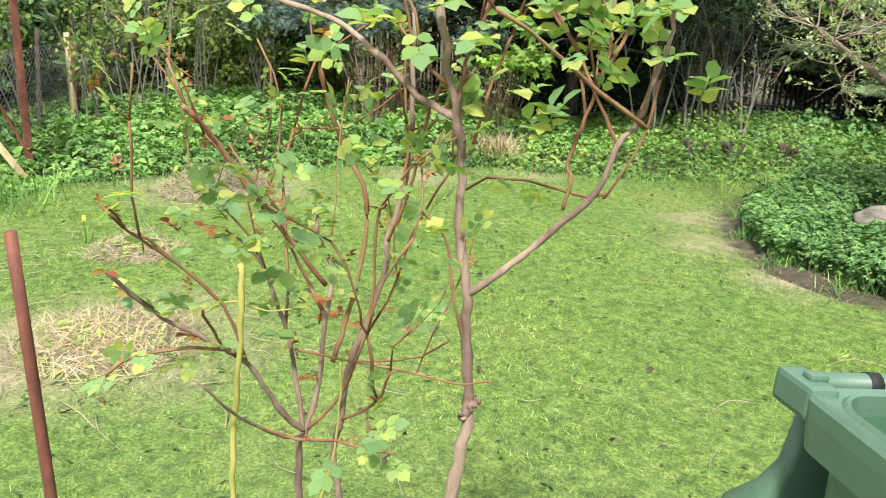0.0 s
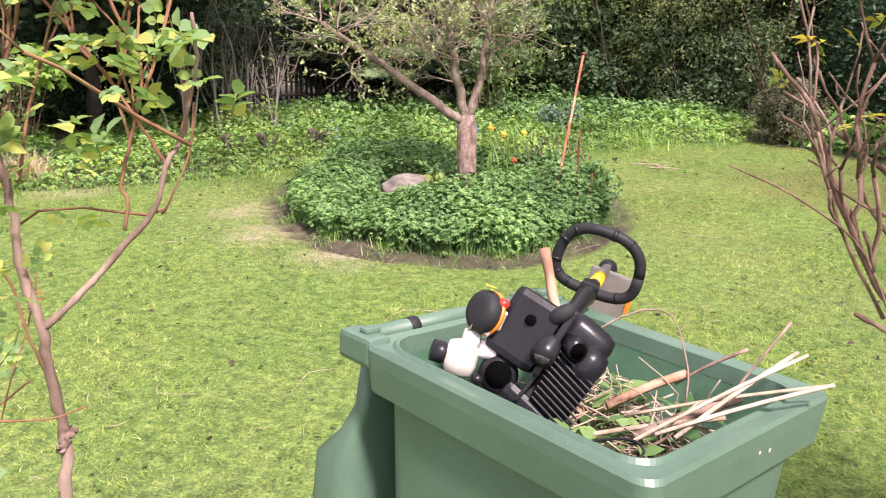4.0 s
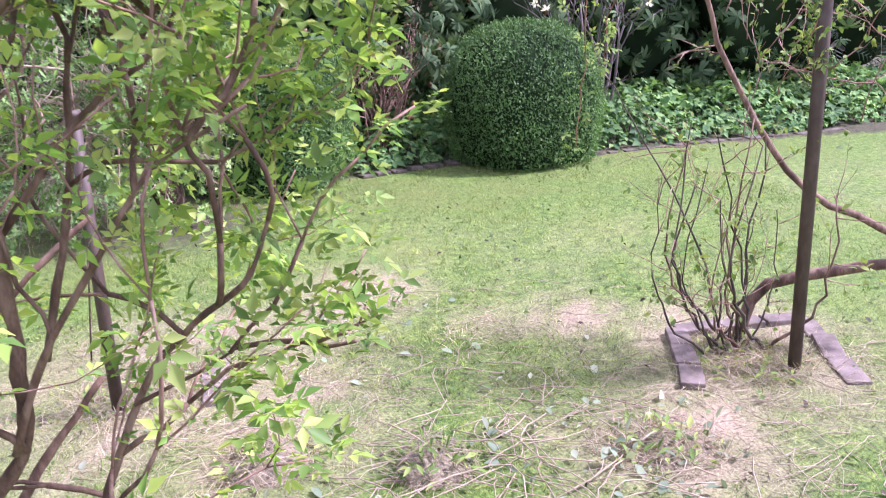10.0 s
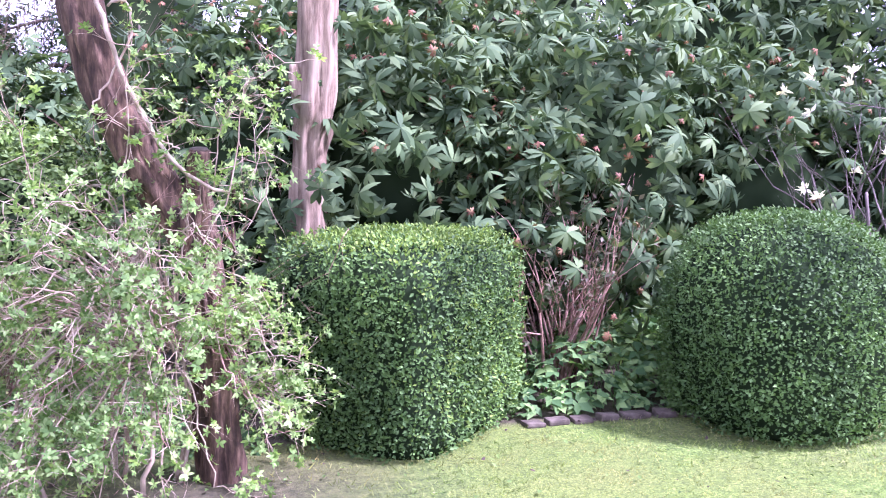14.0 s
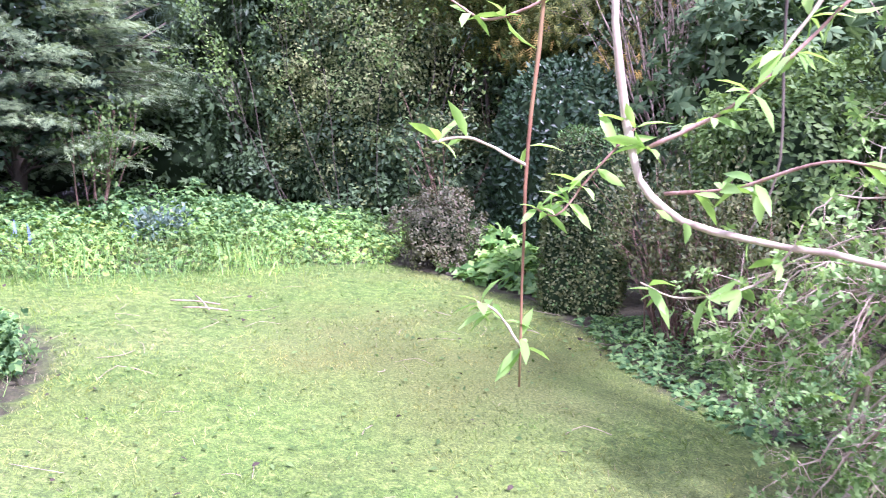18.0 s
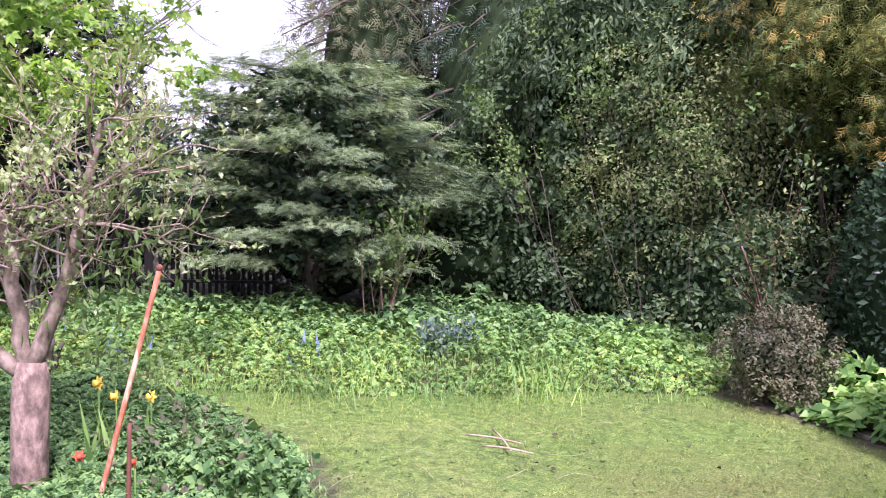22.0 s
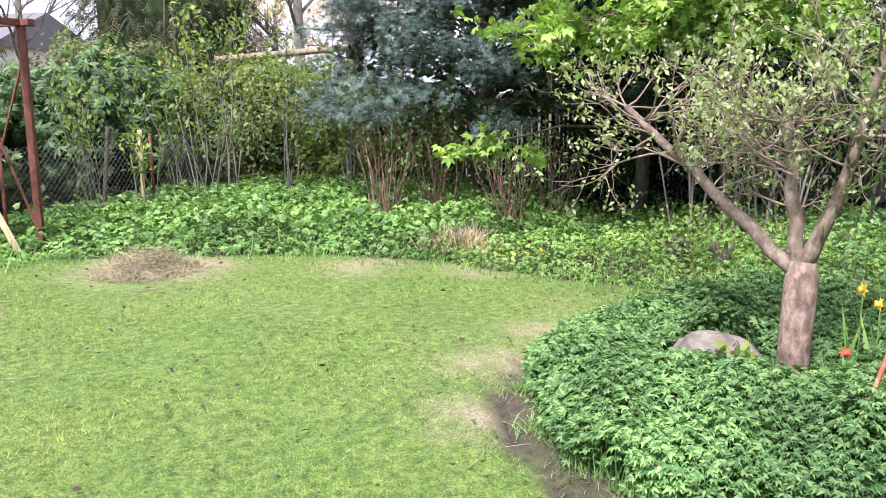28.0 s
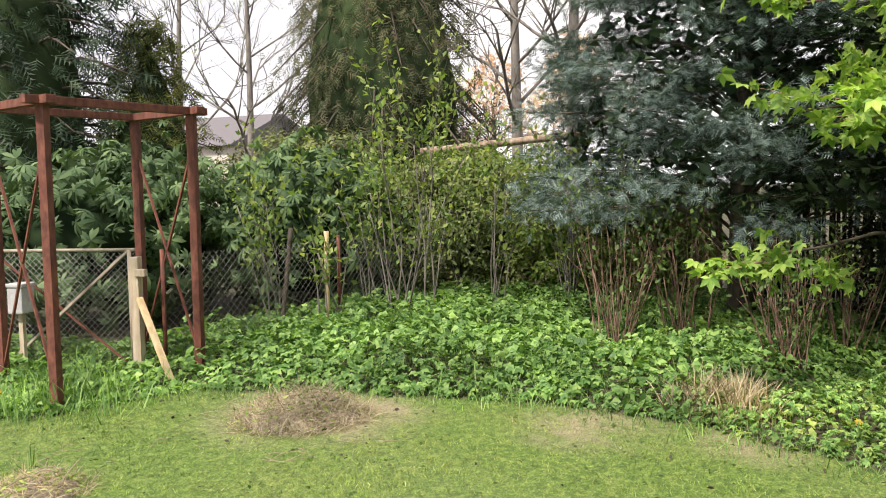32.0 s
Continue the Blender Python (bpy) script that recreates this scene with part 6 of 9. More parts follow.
maple()
# Here too M_YEW inside colours the shade between the tiers.
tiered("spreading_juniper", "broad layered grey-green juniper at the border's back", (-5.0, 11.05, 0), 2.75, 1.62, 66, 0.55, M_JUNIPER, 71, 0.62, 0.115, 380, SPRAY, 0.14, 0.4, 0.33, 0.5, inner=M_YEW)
stem_shrub("young_shrub", "small leafy shrub growing through the juniper", (-3.7, 10.9, 0), 1.3, 10, 72, True, 0.06, M_CLIMB, M_SHRUB_TWIG, 0.5, 0.9, 9, 0.008, 1)
conifer("tall_cypress", "tall olive-green cypress with drooping fans", (-6.6, 13.6, 0), 6.5, 1.9, 150, M_CYPRESS, 73, 0.8, 0.1, 0.55, 0.22, 44, 0.85, 0.4, 0.15, 0.6)
conifer("tall_cypress", "tall dark cypress beside the laurel hedge", (-4.8, 14.2, 0), 7.0, 1.9, 140, M_YEW, 74, 0.5, 0.1, 0.5, 0.24, 46, 0.85, 0.4, 0.15, 0.7)
tiered("dark_conifer", "dark conifer rising behind the maple", (-9.8, 10.2, 0), 5.6, 2.2, 80, 0.7, M_CEDAR, 75, 1.0, 0.17, 80, NEEDLES, 0.12, 0.4, 0.7, 0.55, None, 0.15)
for n_, (bx, by, bh) in enumerate(((-8.8, 9.6, 1.25), (-7.9, 10.5, 1.2), (-6.9, 11.4, 1.1))):
    bush("yew_hedge", "dark yew growth standing behind the slat fence", "hedge", (bx, by, bh), (0.85, 0.7, bh), 2600, 0.11, M_YEW, NARROW, 195 + n_, 60, 0.2, True)
bush("laurel_hedge", "low dark laurel growth beside the slat fence", "hedge", (-6.0, 12.1, 0.6), (1.2, 0.5, 0.8), 1800, 0.1, M_LAUREL, LEAF, 96, 50, 0.2, True)
# Added dark masses that stand in for the black shade under the evergreens.
bush("shade_shrub", "added dark shrub standing in for the shade under the evergreens", "shrub", (-8.7, 7.75, 0.55), (1.1, 0.7, 0.75), 3200, 0.09, M_YEW, NARROW, 97, 50, 0.2, True)
bush("shade_shrub", "added dark shrub standing in for the shade under the evergreens", "shrub", (-7.4, 8.9, 0.5), (0.9, 0.6, 0.7), 2600, 0.09, M_YEW, NARROW, 98, 50, 0.2, True)
bush("laurel_hedge", "low dark laurel growth beneath the juniper", "hedge", (-4.3, 12.7, 0.7), (1.3, 0.6, 0.8), 2600, 0.1, M_LAUREL, LEAF, 95, 60, 0.2, True)
clumped("laurel_hedge", "tall dark glossy laurel hedge", "hedge", (-3.0, 13.6, 1.7), (1.5, 1.1, 2.0), 190, 0.29, 100, 0.08, M_LAUREL, LEAF, 76)
clumped("laurel_hedge", "tall dark glossy laurel hedge", "hedge", (-1.4, 14.2, 1.9), (1.5, 1.2, 2.3), 190, 0.3, 100, 0.085, M_LAUREL, NARROW, 77, hang=0.8)
clumped("laurel_hedge", "tall dark glossy laurel hedge", "hedge", (0.6, 14.4, 1.9), (1.6, 1.2, 2.3), 190, 0.3, 95, 0.085, M_LAUREL, LEAF, 78)
clumped("laurel_hedge", "low dark laurel growth at the hedge's foot", "hedge", (-1.6, 12.9, 0.45), (2.3, 0.55, 0.75), 130, 0.22, 80, 0.068, M_LAUREL, LEAF, 99)
clumped("climber_hedge", "tangled climbing shrub with small fresh green leaves", "shrub", (-1.75, 13.0, 1.5), (1.25, 0.7, 1.6), 210, 0.23, 100, 0.042, M_TANGLE, LEAF, 79, tips=(M_CLIMB, 0.25), core=0.58, stems=12, stray=0.35)
clumped("climber_hedge", "tangled climbing shrub with large hanging leaves", "shrub", (-2.3, 13.2, 3.0), (1.4, 0.8, 0.9), 110, 0.26, 90, 0.095, M_LAUREL, NARROW, 80, hang=1.1)
clumped("golden_thuja", "golden-green thuja with orange-tipped hanging sprays", "conifer", (-0.25, 13.5, 3.3), (1.4, 1.15, 1.85), 200, 0.26, 85, 0.135, M_THUJA, SPRAY, 81, tips=(M_THUJA_TIP, 0.17), hang=1.1, flat=1.2, core=0.6, stray=0.2)
stem_shrub("bare_shrub", "bare pinkish-stemmed shrub in the hedge", (-0.5, 12.55, 0), 1.4, 9, 82, True, 0.07, M_RHODO_W, M_SHRUB_BARK, 0.9, 0.7, 2, 0.007, 2)
clumped("grey_bush", "small grey-pink rounded heather-like bush", "shrub", (-0.05, 11.25, 0.32), (0.38, 0.35, 0.33), 90, 0.075, 60, 0.03, M_GREY, LEAF, 83, hang=-0.3)
clipped("holly_ball", "rounded clipped holly ball, dark and glossy", "topiary", (0.68, 12.35, 0), (1.28, 1.28, 1.86), 20, 9000, 0.07, M_HOLLY, 84, 2.6)
# M_BOX leaves colour sunlight onto the block's top and sunny side.
clipped("box_block", "clipped box block at the lawn's edge", "topiary", (1.42, 10.66, 0), (0.6, 0.78, 1.3), 8, 15000, 0.033, M_BOX_OLD, 85, 5.0, new_lit_mat=M_BOX)
for n_, (tx, ty, th) in enumerate(((-2.3, 12.5, 2.6), (-1.6, 12.3, 2.4), (-1.0, 12.4, 2.3), (-2.8, 12.7, 2.2))):
    stem_shrub("climbing_shrub", "arching reddish twigs with small fresh leaves in the hedge", (tx, ty, 0), th, 3, 140 + n_, True, 0.05, M_CLIMB, M_BARK_DARK, 0.8, 0.9, 7, 0.005, 2, group="climbing shrubs")
stem_shrub("blue_plant", "blue-green leafed perennial clump in the border", (-2.5, 10.55, 0), 0.34, 24, 86, True, 0.06, M_BLUE, M_CLIMB, 0.8, 0.9, 3, 0.005, 1, "plant")
clumped("bay_shrub", "shrub with fresh green leaves beside the clipped box", "shrub", (2.75, 10.75, 1.0), (0.62, 0.62, 0.85), 150, 0.14, 42, 0.055, M_CLIMB, LEAF, 87, core=0.62, hang=-0.2)
stem_shrub("heather_bush", "low twiggy bush with small dark olive leaves at the lawn's edge", (2.2, 9.95, 0), 0.95, 46, 93, True, 0.035, M_BOX_OLD, M_SHRUB_BARK, 0.8, 0.9, 4, 0.006, 2)
stem_shrub("heather_bush", "low twiggy bush with small dark olive leaves at the lawn's edge", (2.75, 9.5, 0), 0.8, 40, 94, True, 0.035, M_BOX_OLD, M_SHRUB_BARK, 0.9, 0.9, 4, 0.006, 2)
bush("bay_shrub", "shrub with grey-green leaf rosettes", "shrub", (2.5, 12.0, 1.3), (0.85, 0.8, 1.2), 620, 0.115, M_RHODO, BAY_LEAVES, 88, 90, 0.16, True)
stem_shrub("bare_shrub", "tall bare branching shrub with buds", (1.75, 13.3, 0), 3.9, 34, 89, True, 0.05, M_GREY, M_TWIG, 0.5, 0.75, 2, 0.0095, 2, kids=4)

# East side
clipped("box_cube", "large clipped box cube with a fresh, sunlit-coloured yellow-green top", "topiary", (5.21, 8.81, 0), (1.51, 1.15, 1.2), 45.3, 46000, 0.031, M_BOX, 91, 7.0, new_lit_mat=M_BOX_NEW_LIT)
clipped("box_ball", "large clipped box ball beside the lawn", "topiary", (7.6, 8.3, 0), (1.45, 1.45, 1.34), 0, 36000, 0.03, M_BOX, 92, 2.6, new_lit_mat=M_BOX)
for sx, sy, sr, hh, seed_ in ((5.6, 10.5, 1.2, 1.35, 1), (7.3, 10.4, 1.3, 1.5, 2), (6.4, 9.9, 0.9, 0.95, 3), (9.0, 10.4, 1.2, 1.3, 4), (4.4, 10.8, 1.0, 1.4, 5), (6.2, 11.6, 1.4, 1.8, 6), (8.4, 12.0, 1.5, 1.5, 7)):
    bush("rhododendron", "large rhododendron with drooping grey-green leaf rosettes", "shrub", (sx, sy, hh), (sr, sr * 0.85, hh), int(190 * sr * hh), 0.165, M_RHODO, ROSETTE, 100 + seed_, 70, 0.2, True, stems=7, group="rhododendrons", extra=(M_BRIGHT_BUD, 170, 0.05), core_k=0.52)
stem_shrub("bare_shrub", "brown half-bare shrub between the clipped bushes", (6.45, 9.25, 0), 1.2, 26, 112, True, 0.05, M_GREY, M_SHRUB_TWIG, 0.65, 0.7, 1, 0.011, 2)
conifer("dark_conifer", "dark conifer behind the rhododendrons", (10.5, 13.5, 0), 8, 2.4, 120, M_YEW, 113, 0.5, 0.1, 0.4, 0.37, 15, 0.85, 0.4, 0.2, 0.5)
conifer("dark_conifer", "dark conifer behind the rhododendrons", (6.2, 14.0, 0), 8, 2.4, 120, M_YEW, 114, 0.5, 0.1, 0.4, 0.37, 15, 0.85, 0.4, 0.2, 0.5)
conifer("dark_conifer", "dark conifer behind the rhododendrons", (3.4, 14.5, 0), 8, 2.2, 110, M_YEW, 115, 0.5, 0.1, 0.4, 0.37, 15, 0.85, 0.4, 0.2, 0.5)
conifer("dark_conifer", "dark conifer behind the rhododendrons", (8.4, 14.8, 0), 8, 2.4, 110, M_YEW, 117, 0.4, 0.1, 0.4, 0.37, 15, 0.85, 0.4, 0.2, 0.5)
conifer("dark_conifer", "dark conifer behind the rhododendrons", (12.2, 11.0, 0), 8, 2.4, 120, M_YEW, 118, 0.3, 0.1, 0.4, 0.37, 15, 0.85, 0.4, 0.2, 0.5)
conifer("dark_conifer", "dark conifer behind the rhododendrons", (14.5, 9.5, 0), 8, 2.6, 120, M_YEW, 116, 0.3, 0.1, 0.4, 0.37, 15, 0.85, 0.4, 0.2, 0.5)


for sx, sy, sr, hh, seed_ in ((10.4, 9.9, 1.1, 1.3, 8), (11.9, 9.0, 1.2, 1.5, 9), (9.9, 11.8, 1.4, 2.3, 10)):
    bush("rhododendron", "large rhododendron with broad green leaves in the far border", "shrub", (sx, sy, hh), (sr, sr * 0.85, hh), int(150 * sr * hh), 0.178, M_RHODO, ROSETTE, 100 + seed_, 70, 0.2, True, stems=7, group="rhododendrons", core_k=0.72)


def magnolia():
    rng = np.random.default_rng(120)
    _m = M_MAG_BARK
    top = thing("magnolia", "star magnolia with white flowers on bare grey branches", "tree", (9.1, 8.9, 0))
    out, tips = {}, []
    for i in range(7):
        a = 2.4 + i * 0.9
        grow(rng, (0, 0, 0), (math.cos(a) * 0.45, math.sin(a) * 0.45, 1), 1.3 * rng.uniform(0.8, 1.2), 0.02, 3, out, tips, 3, 0.2, 0.04, 0.6, 0.62, 0.16)
    for dp, lines in out.items():
        if dp == 3:
            for one in lines:
                part("branch", tubes([one], 7), _m, top)
        else:
            part("twig_growth", tubes(lines, 5 if dp else 3), _m, top)
    pick = rng.choice(len(tips), 22, replace=False)
    for i in pick:
        q, w = tips[i]
        if q[2] > 1.2:
            ways = rng.normal(0, 1, (11, 3)) + w * 0.8
            part("flower", scatter(kite(0.35, 0.04, 0.2), np.tile(q, (11, 1)), ways, rng.normal(0, 1, (11, 3)), rng.uniform(0.05, 0.085, 11)), M_WHITE_PETAL, top, "white star-shaped flower")


magnolia()


def edging(points, n, seed):
    rng = np.random.default_rng(seed)
    top = thing("edging", "row of rough brown edging stones", "edging", (0, 0, 0), kind="structure")
    line = curve(points, n + 1)
    for a, b in zip(line[:-1], line[1:]):
        d = b - a
        L = np.linalg.norm(d)
        bm = box(L * rng.uniform(0.65, 0.95), rng.uniform(0.07, 0.13), rng.uniform(0.03, 0.055), (0, 0, 0), 0.014,
                 pose(*((a + b) / 2)[:2], -0.02, rng.normal(0, 3), rng.normal(0, 3), math.degrees(math.atan2(d[1], d[0])) + rng.normal(0, 4)))
        part("stone", bm, M_EDGE, top)


edging([(5.9, 8.55, 0), (6.4, 8.55, 0), (7.0, 8.5, 0), (7.6, 8.1, 0)], 9, 1)
edging([(8.2, 8.0, 0), (9.2, 7.8, 0), (10.5, 7.5, 0), (12.5, 7.0, 0)], 16, 2)
edging([(0.1, 11.1, 0), (0.8, 10.85, 0), (1.3, 10.5, 0)], 6, 3)


# ---- near things ----
def cane_tool(top, name, rng, store):
    """A maker of stems under one plant: each a bent, slightly knotty tube. Low ends go down to the soil."""
    def stem(points, r0, r1, mat):
        p = [tuple(q) for q in points]
        if p[0][2] < 0.86 and p[0][2] > 0.6 and r0 > 0.005 and store["root"]:
            p = [(p[0][0] - 0.01, p[0][1] - 0.01, -0.03), (p[0][0], p[0][1], p[0][2] * 0.5)] + p
        if p[0][2] < -0.03:
            p[0] = (p[0][0], p[0][1], -0.03)
        n = 4 * len(p)
        r0, r1 = r0 * store.get("thin", 0.85), r1 * store.get("thin", 0.85)
        line = curve(p, n, min(r0, r1) * 0.3, rng)
        rad = np.linspace(r0, r1, n) * (1 + 0.13 * rng.normal(0, 1, n).clip(-1, 1.5))
        store["lines"].append(line)
        return part(name, tubes([(line, rad)], 8), mat, top, smooth=True)
    return stem


def rose_leaves(top, name, mat, rng, size, per):
    """Small sprays of leaflets at the given places."""
    def put(places):
        for q in places:
            q = np.array(q)
            n = per + rng.integers(0, 3)
            way = unit(rng.normal(0, 1, 3) * (1, 1, 0.4) + (0, 0, 0.25))
            side = unit(np.cross(way, (0, 0, 1)))
            t = np.linspace(0.1, 1, n)
            pos = q + way * (t * size * 1.1)[:, None]
            ways = way * 0.5 + side * (np.where(np.arange(n) % 2, 1, -1) * np.where(np.arange(n) == n - 1, 0.1, 1.1))[:, None] + rng.normal(0, 0.15, (n, 3))
            part(name, join(scatter(ROUND_LEAF, pos, ways, rng.normal(0, 0.4, (n, 3)) + (0, 0, 1), size * rng.uniform(0.7, 1.15, n)),
                            tubes([(np.array([q, q + way * size * 0.6, q + way * size * 1.2]), np.full(3, 0.0012))], 3)), mat, top, smooth=True)
    return put


ROUND_LEAF = blade_leaf(0.8, 0.1, 0.15)
rng_ = np.random.default_rng(201)
STANDARD = thing("standard_rose", "pruned rose on one upright stem with young leaves", "rose")
lines_a, lines_b = {"root": True, "lines": []}, {"root": True, "lines": []}
stem_a = cane_tool(STANDARD, "stem", rng_, lines_a)
stem_a([(0.76, 1.74, 0.79), (0.77, 1.75, 0.93), (0.77, 1.76, 1.00), (0.77, 1.75, 1.10), (0.77, 1.75, 1.16), (0.76, 1.74, 1.25), (0.76, 1.74, 1.33), (0.76, 1.73, 1.40), (0.75, 1.72, 1.45), (0.75, 1.71, 1.53), (0.74, 1.70, 1.59)], 0.0112, 0.0056, M_ROSE_STEM)
stem_a([(0.77, 1.75, 1.16), (0.80, 1.79, 1.20), (0.83, 1.83, 1.25), (0.87, 1.87, 1.31), (0.89, 1.88, 1.37), (0.90, 1.90, 1.40), (0.92, 1.90, 1.45), (0.93, 1.91, 1.50), (0.94, 1.90, 1.56)], 0.0058, 0.0027, M_ROSE_STEM)
stem_a([(0.83, 1.85, 1.28), (0.83, 1.86, 1.32), (0.82, 1.86, 1.34), (0.82, 1.88, 1.39), (0.83, 1.90, 1.46), (0.82, 1.91, 1.52), (0.82, 1.92, 1.57)], 0.0032, 0.0022, M_ROSE_TWIG)
stem_a([(0.87, 1.90, 1.36), (0.83, 1.89, 1.42), (0.79, 1.88, 1.48), (0.75, 1.87, 1.52), (0.72, 1.87, 1.58)], 0.0029, 0.0018, M_ROSE_TWIG)
stem_a([(0.76, 1.73, 1.39), (0.72, 1.70, 1.41), (0.69, 1.67, 1.45), (0.67, 1.65, 1.47), (0.64, 1.62, 1.50), (0.60, 1.57, 1.52), (0.57, 1.52, 1.54)], 0.0066, 0.0033, M_ROSE_STEM)
stem_a([(0.77, 1.75, 0.98), (0.78, 1.76, 1.00), (0.78, 1.77, 1.01)], 0.0077, 0.0084, M_ROSE_STEM)
stem_a([(0.76, 1.73, 1.40), (0.75, 1.75, 1.47), (0.75, 1.78, 1.53), (0.74, 1.80, 1.57)], 0.0032, 0.0018, M_ROSE_TWIG)
stem_a([(0.75, 1.72, 1.43), (0.75, 1.68, 1.47), (0.76, 1.66, 1.52), (0.77, 1.64, 1.56)], 0.0031, 0.0017, M_ROSE_TWIG)
stem_a([(0.77, 1.75, 1.09), (0.77, 1.73, 1.16), (0.77, 1.72, 1.23), (0.77, 1.70, 1.26), (0.77, 1.68, 1.28)], 0.0031, 0.0017, M_ROSE_TWIG)
stem_a([(0.93, 1.90, 1.45), (0.91, 1.90, 1.38), (0.88, 1.88, 1.31), (0.86, 1.89, 1.30)], 0.0021, 0.0017, M_ROSE_TWIG)
stem_a([(0.77, 1.75, 1.36), (0.74, 1.79, 1.43), (0.72, 1.83, 1.49), (0.71, 1.88, 1.56)], 0.0030, 0.0019, M_ROSE_TWIG)
leaf_a = rose_leaves(STANDARD, "leaf_spray", M_ROSE, rng_, 0.031, 5)
leaf_a([(0.84, 1.78, 1.52), (0.82, 1.84, 1.50), (0.80, 1.89, 1.48), (0.87, 1.87, 1.50), (0.85, 1.91, 1.52), (0.92, 1.89, 1.53), (0.91, 1.95, 1.53), (0.89, 2.00, 1.42), (0.84, 1.82, 1.38), (0.79, 1.84, 1.36), (0.83, 1.76, 1.43), (0.76, 1.73, 1.40), (0.72, 1.77, 1.47), (0.80, 1.75, 1.49)])
leaf_a([(0.73, 1.72, 1.46), (0.76, 1.61, 1.50), (0.72, 1.64, 1.50), (0.64, 1.59, 1.52), (0.78, 1.71, 1.27), (0.73, 1.72, 1.25), (0.92, 1.88, 1.47), (0.89, 1.93, 1.51), (0.74, 1.81, 1.50), (0.82, 1.79, 1.51), (0.80, 1.85, 1.52), (0.78, 1.67, 1.52), (0.83, 1.85, 1.53), (0.73, 1.79, 1.41)])
leaf_a([(0.83, 1.80, 1.40), (0.83, 1.89, 1.53)])

BUSH_ROSE = thing("bush_rose", "many-stemmed pruned rose bush with reddish shoots", "rose")
stem_b = cane_tool(BUSH_ROSE, "stem", rng_, lines_b)
stem_b([(0.60, 1.57, 0.72), (0.60, 1.57, 0.88), (0.60, 1.58, 0.91), (0.60, 1.60, 0.98), (0.61, 1.61, 1.09), (0.61, 1.62, 1.16), (0.61, 1.60, 1.21), (0.61, 1.60, 1.24)], 0.0076, 0.0031, M_ROSE_STEM)
stem_b([(0.60, 1.58, 0.91), (0.61, 1.54, 0.96), (0.63, 1.49, 1.05), (0.64, 1.43, 1.10), (0.65, 1.38, 1.14), (0.67, 1.32, 1.21)], 0.0054, 0.0029, M_ROSE_STEM)
stem_b([(0.60, 1.58, 0.90), (0.57, 1.57, 1.03), (0.54, 1.56, 1.09), (0.51, 1.54, 1.16), (0.48, 1.50, 1.20)], 0.0048, 0.0024, M_ROSE_STEM)
stem_b([(0.62, 1.63, 0.72), (0.61, 1.62, 0.87), (0.62, 1.63, 0.93), (0.62, 1.64, 1.01), (0.63, 1.66, 1.07), (0.64, 1.69, 1.17), (0.64, 1.69, 1.20), (0.65, 1.71, 1.28), (0.65, 1.72, 1.34), (0.65, 1.72, 1.42), (0.65, 1.72, 1.52)], 0.0076, 0.0034, M_ROSE_STEM)
stem_b([(0.61, 1.62, 1.02), (0.61, 1.65, 1.11), (0.61, 1.67, 1.21), (0.61, 1.67, 1.27), (0.59, 1.65, 1.32), (0.58, 1.63, 1.38), (0.57, 1.62, 1.43), (0.56, 1.62, 1.47)], 0.0047, 0.0035, M_ROSE_TWIG)
stem_b([(0.61, 1.61, 1.14), (0.62, 1.56, 1.21), (0.62, 1.51, 1.28), (0.63, 1.47, 1.34), (0.65, 1.44, 1.38), (0.66, 1.42, 1.40)], 0.0047, 0.0040, M_ROSE_TWIG)
stem_b([(0.62, 1.63, 0.93), (0.68, 1.66, 0.98), (0.73, 1.66, 1.05)], 0.0033, 0.0022, M_ROSE_TWIG)
stem_b([(0.59, 1.57, 1.04), (0.65, 1.62, 1.04), (0.71, 1.68, 1.04), (0.78, 1.73, 1.04), (0.83, 1.76, 1.06)], 0.0025, 0.0014, M_ROSE_TWIG)
stem_b([(0.64, 1.69, 1.20), (0.68, 1.70, 1.27), (0.71, 1.71, 1.36), (0.75, 1.71, 1.39)], 0.0033, 0.0022, M_ROSE_TWIG)
stem_b([(0.60, 1.58, 0.91), (0.64, 1.54, 0.93), (0.67, 1.47, 0.99), (0.71, 1.41, 1.07)], 0.0032, 0.0018, M_ROSE_STEM)
stem_b([(0.61, 1.61, 1.09), (0.57, 1.59, 1.15), (0.54, 1.57, 1.21), (0.52, 1.58, 1.25)], 0.0032, 0.0020, M_ROSE_TWIG)
stem_b([(0.63, 1.49, 1.05), (0.65, 1.46, 1.14), (0.66, 1.41, 1.20), (0.68, 1.37, 1.24), (0.70, 1.34, 1.27)], 0.0031, 0.0017, M_ROSE_TWIG)
stem_b([(0.60, 1.58, 0.91), (0.64, 1.62, 0.98), (0.68, 1.65, 1.11), (0.70, 1.65, 1.25), (0.73, 1.65, 1.28)], 0.0033, 0.0022, M_ROSE_TWIG)
stem_b([(0.65, 1.46, 0.79), (0.65, 1.46, 0.88), (0.65, 1.47, 1.01), (0.66, 1.48, 1.13), (0.66, 1.48, 1.20)], 0.0053, 0.0043, M_GREEN_CANE)
stem_b([(0.69, 1.57, 0.84), (0.70, 1.59, 0.93), (0.70, 1.60, 1.01), (0.70, 1.60, 1.06)], 0.0021, 0.0018, M_GREEN_CANE)
stem_b([(0.62, 1.43, 1.12), (0.63, 1.47, 1.14), (0.63, 1.52, 1.12), (0.64, 1.57, 1.12)], 0.0018, 0.0015, M_GREEN_CANE)
leaf_b = rose_leaves(BUSH_ROSE, "leaf_spray", M_ROSE, rng_, 0.027, 5)
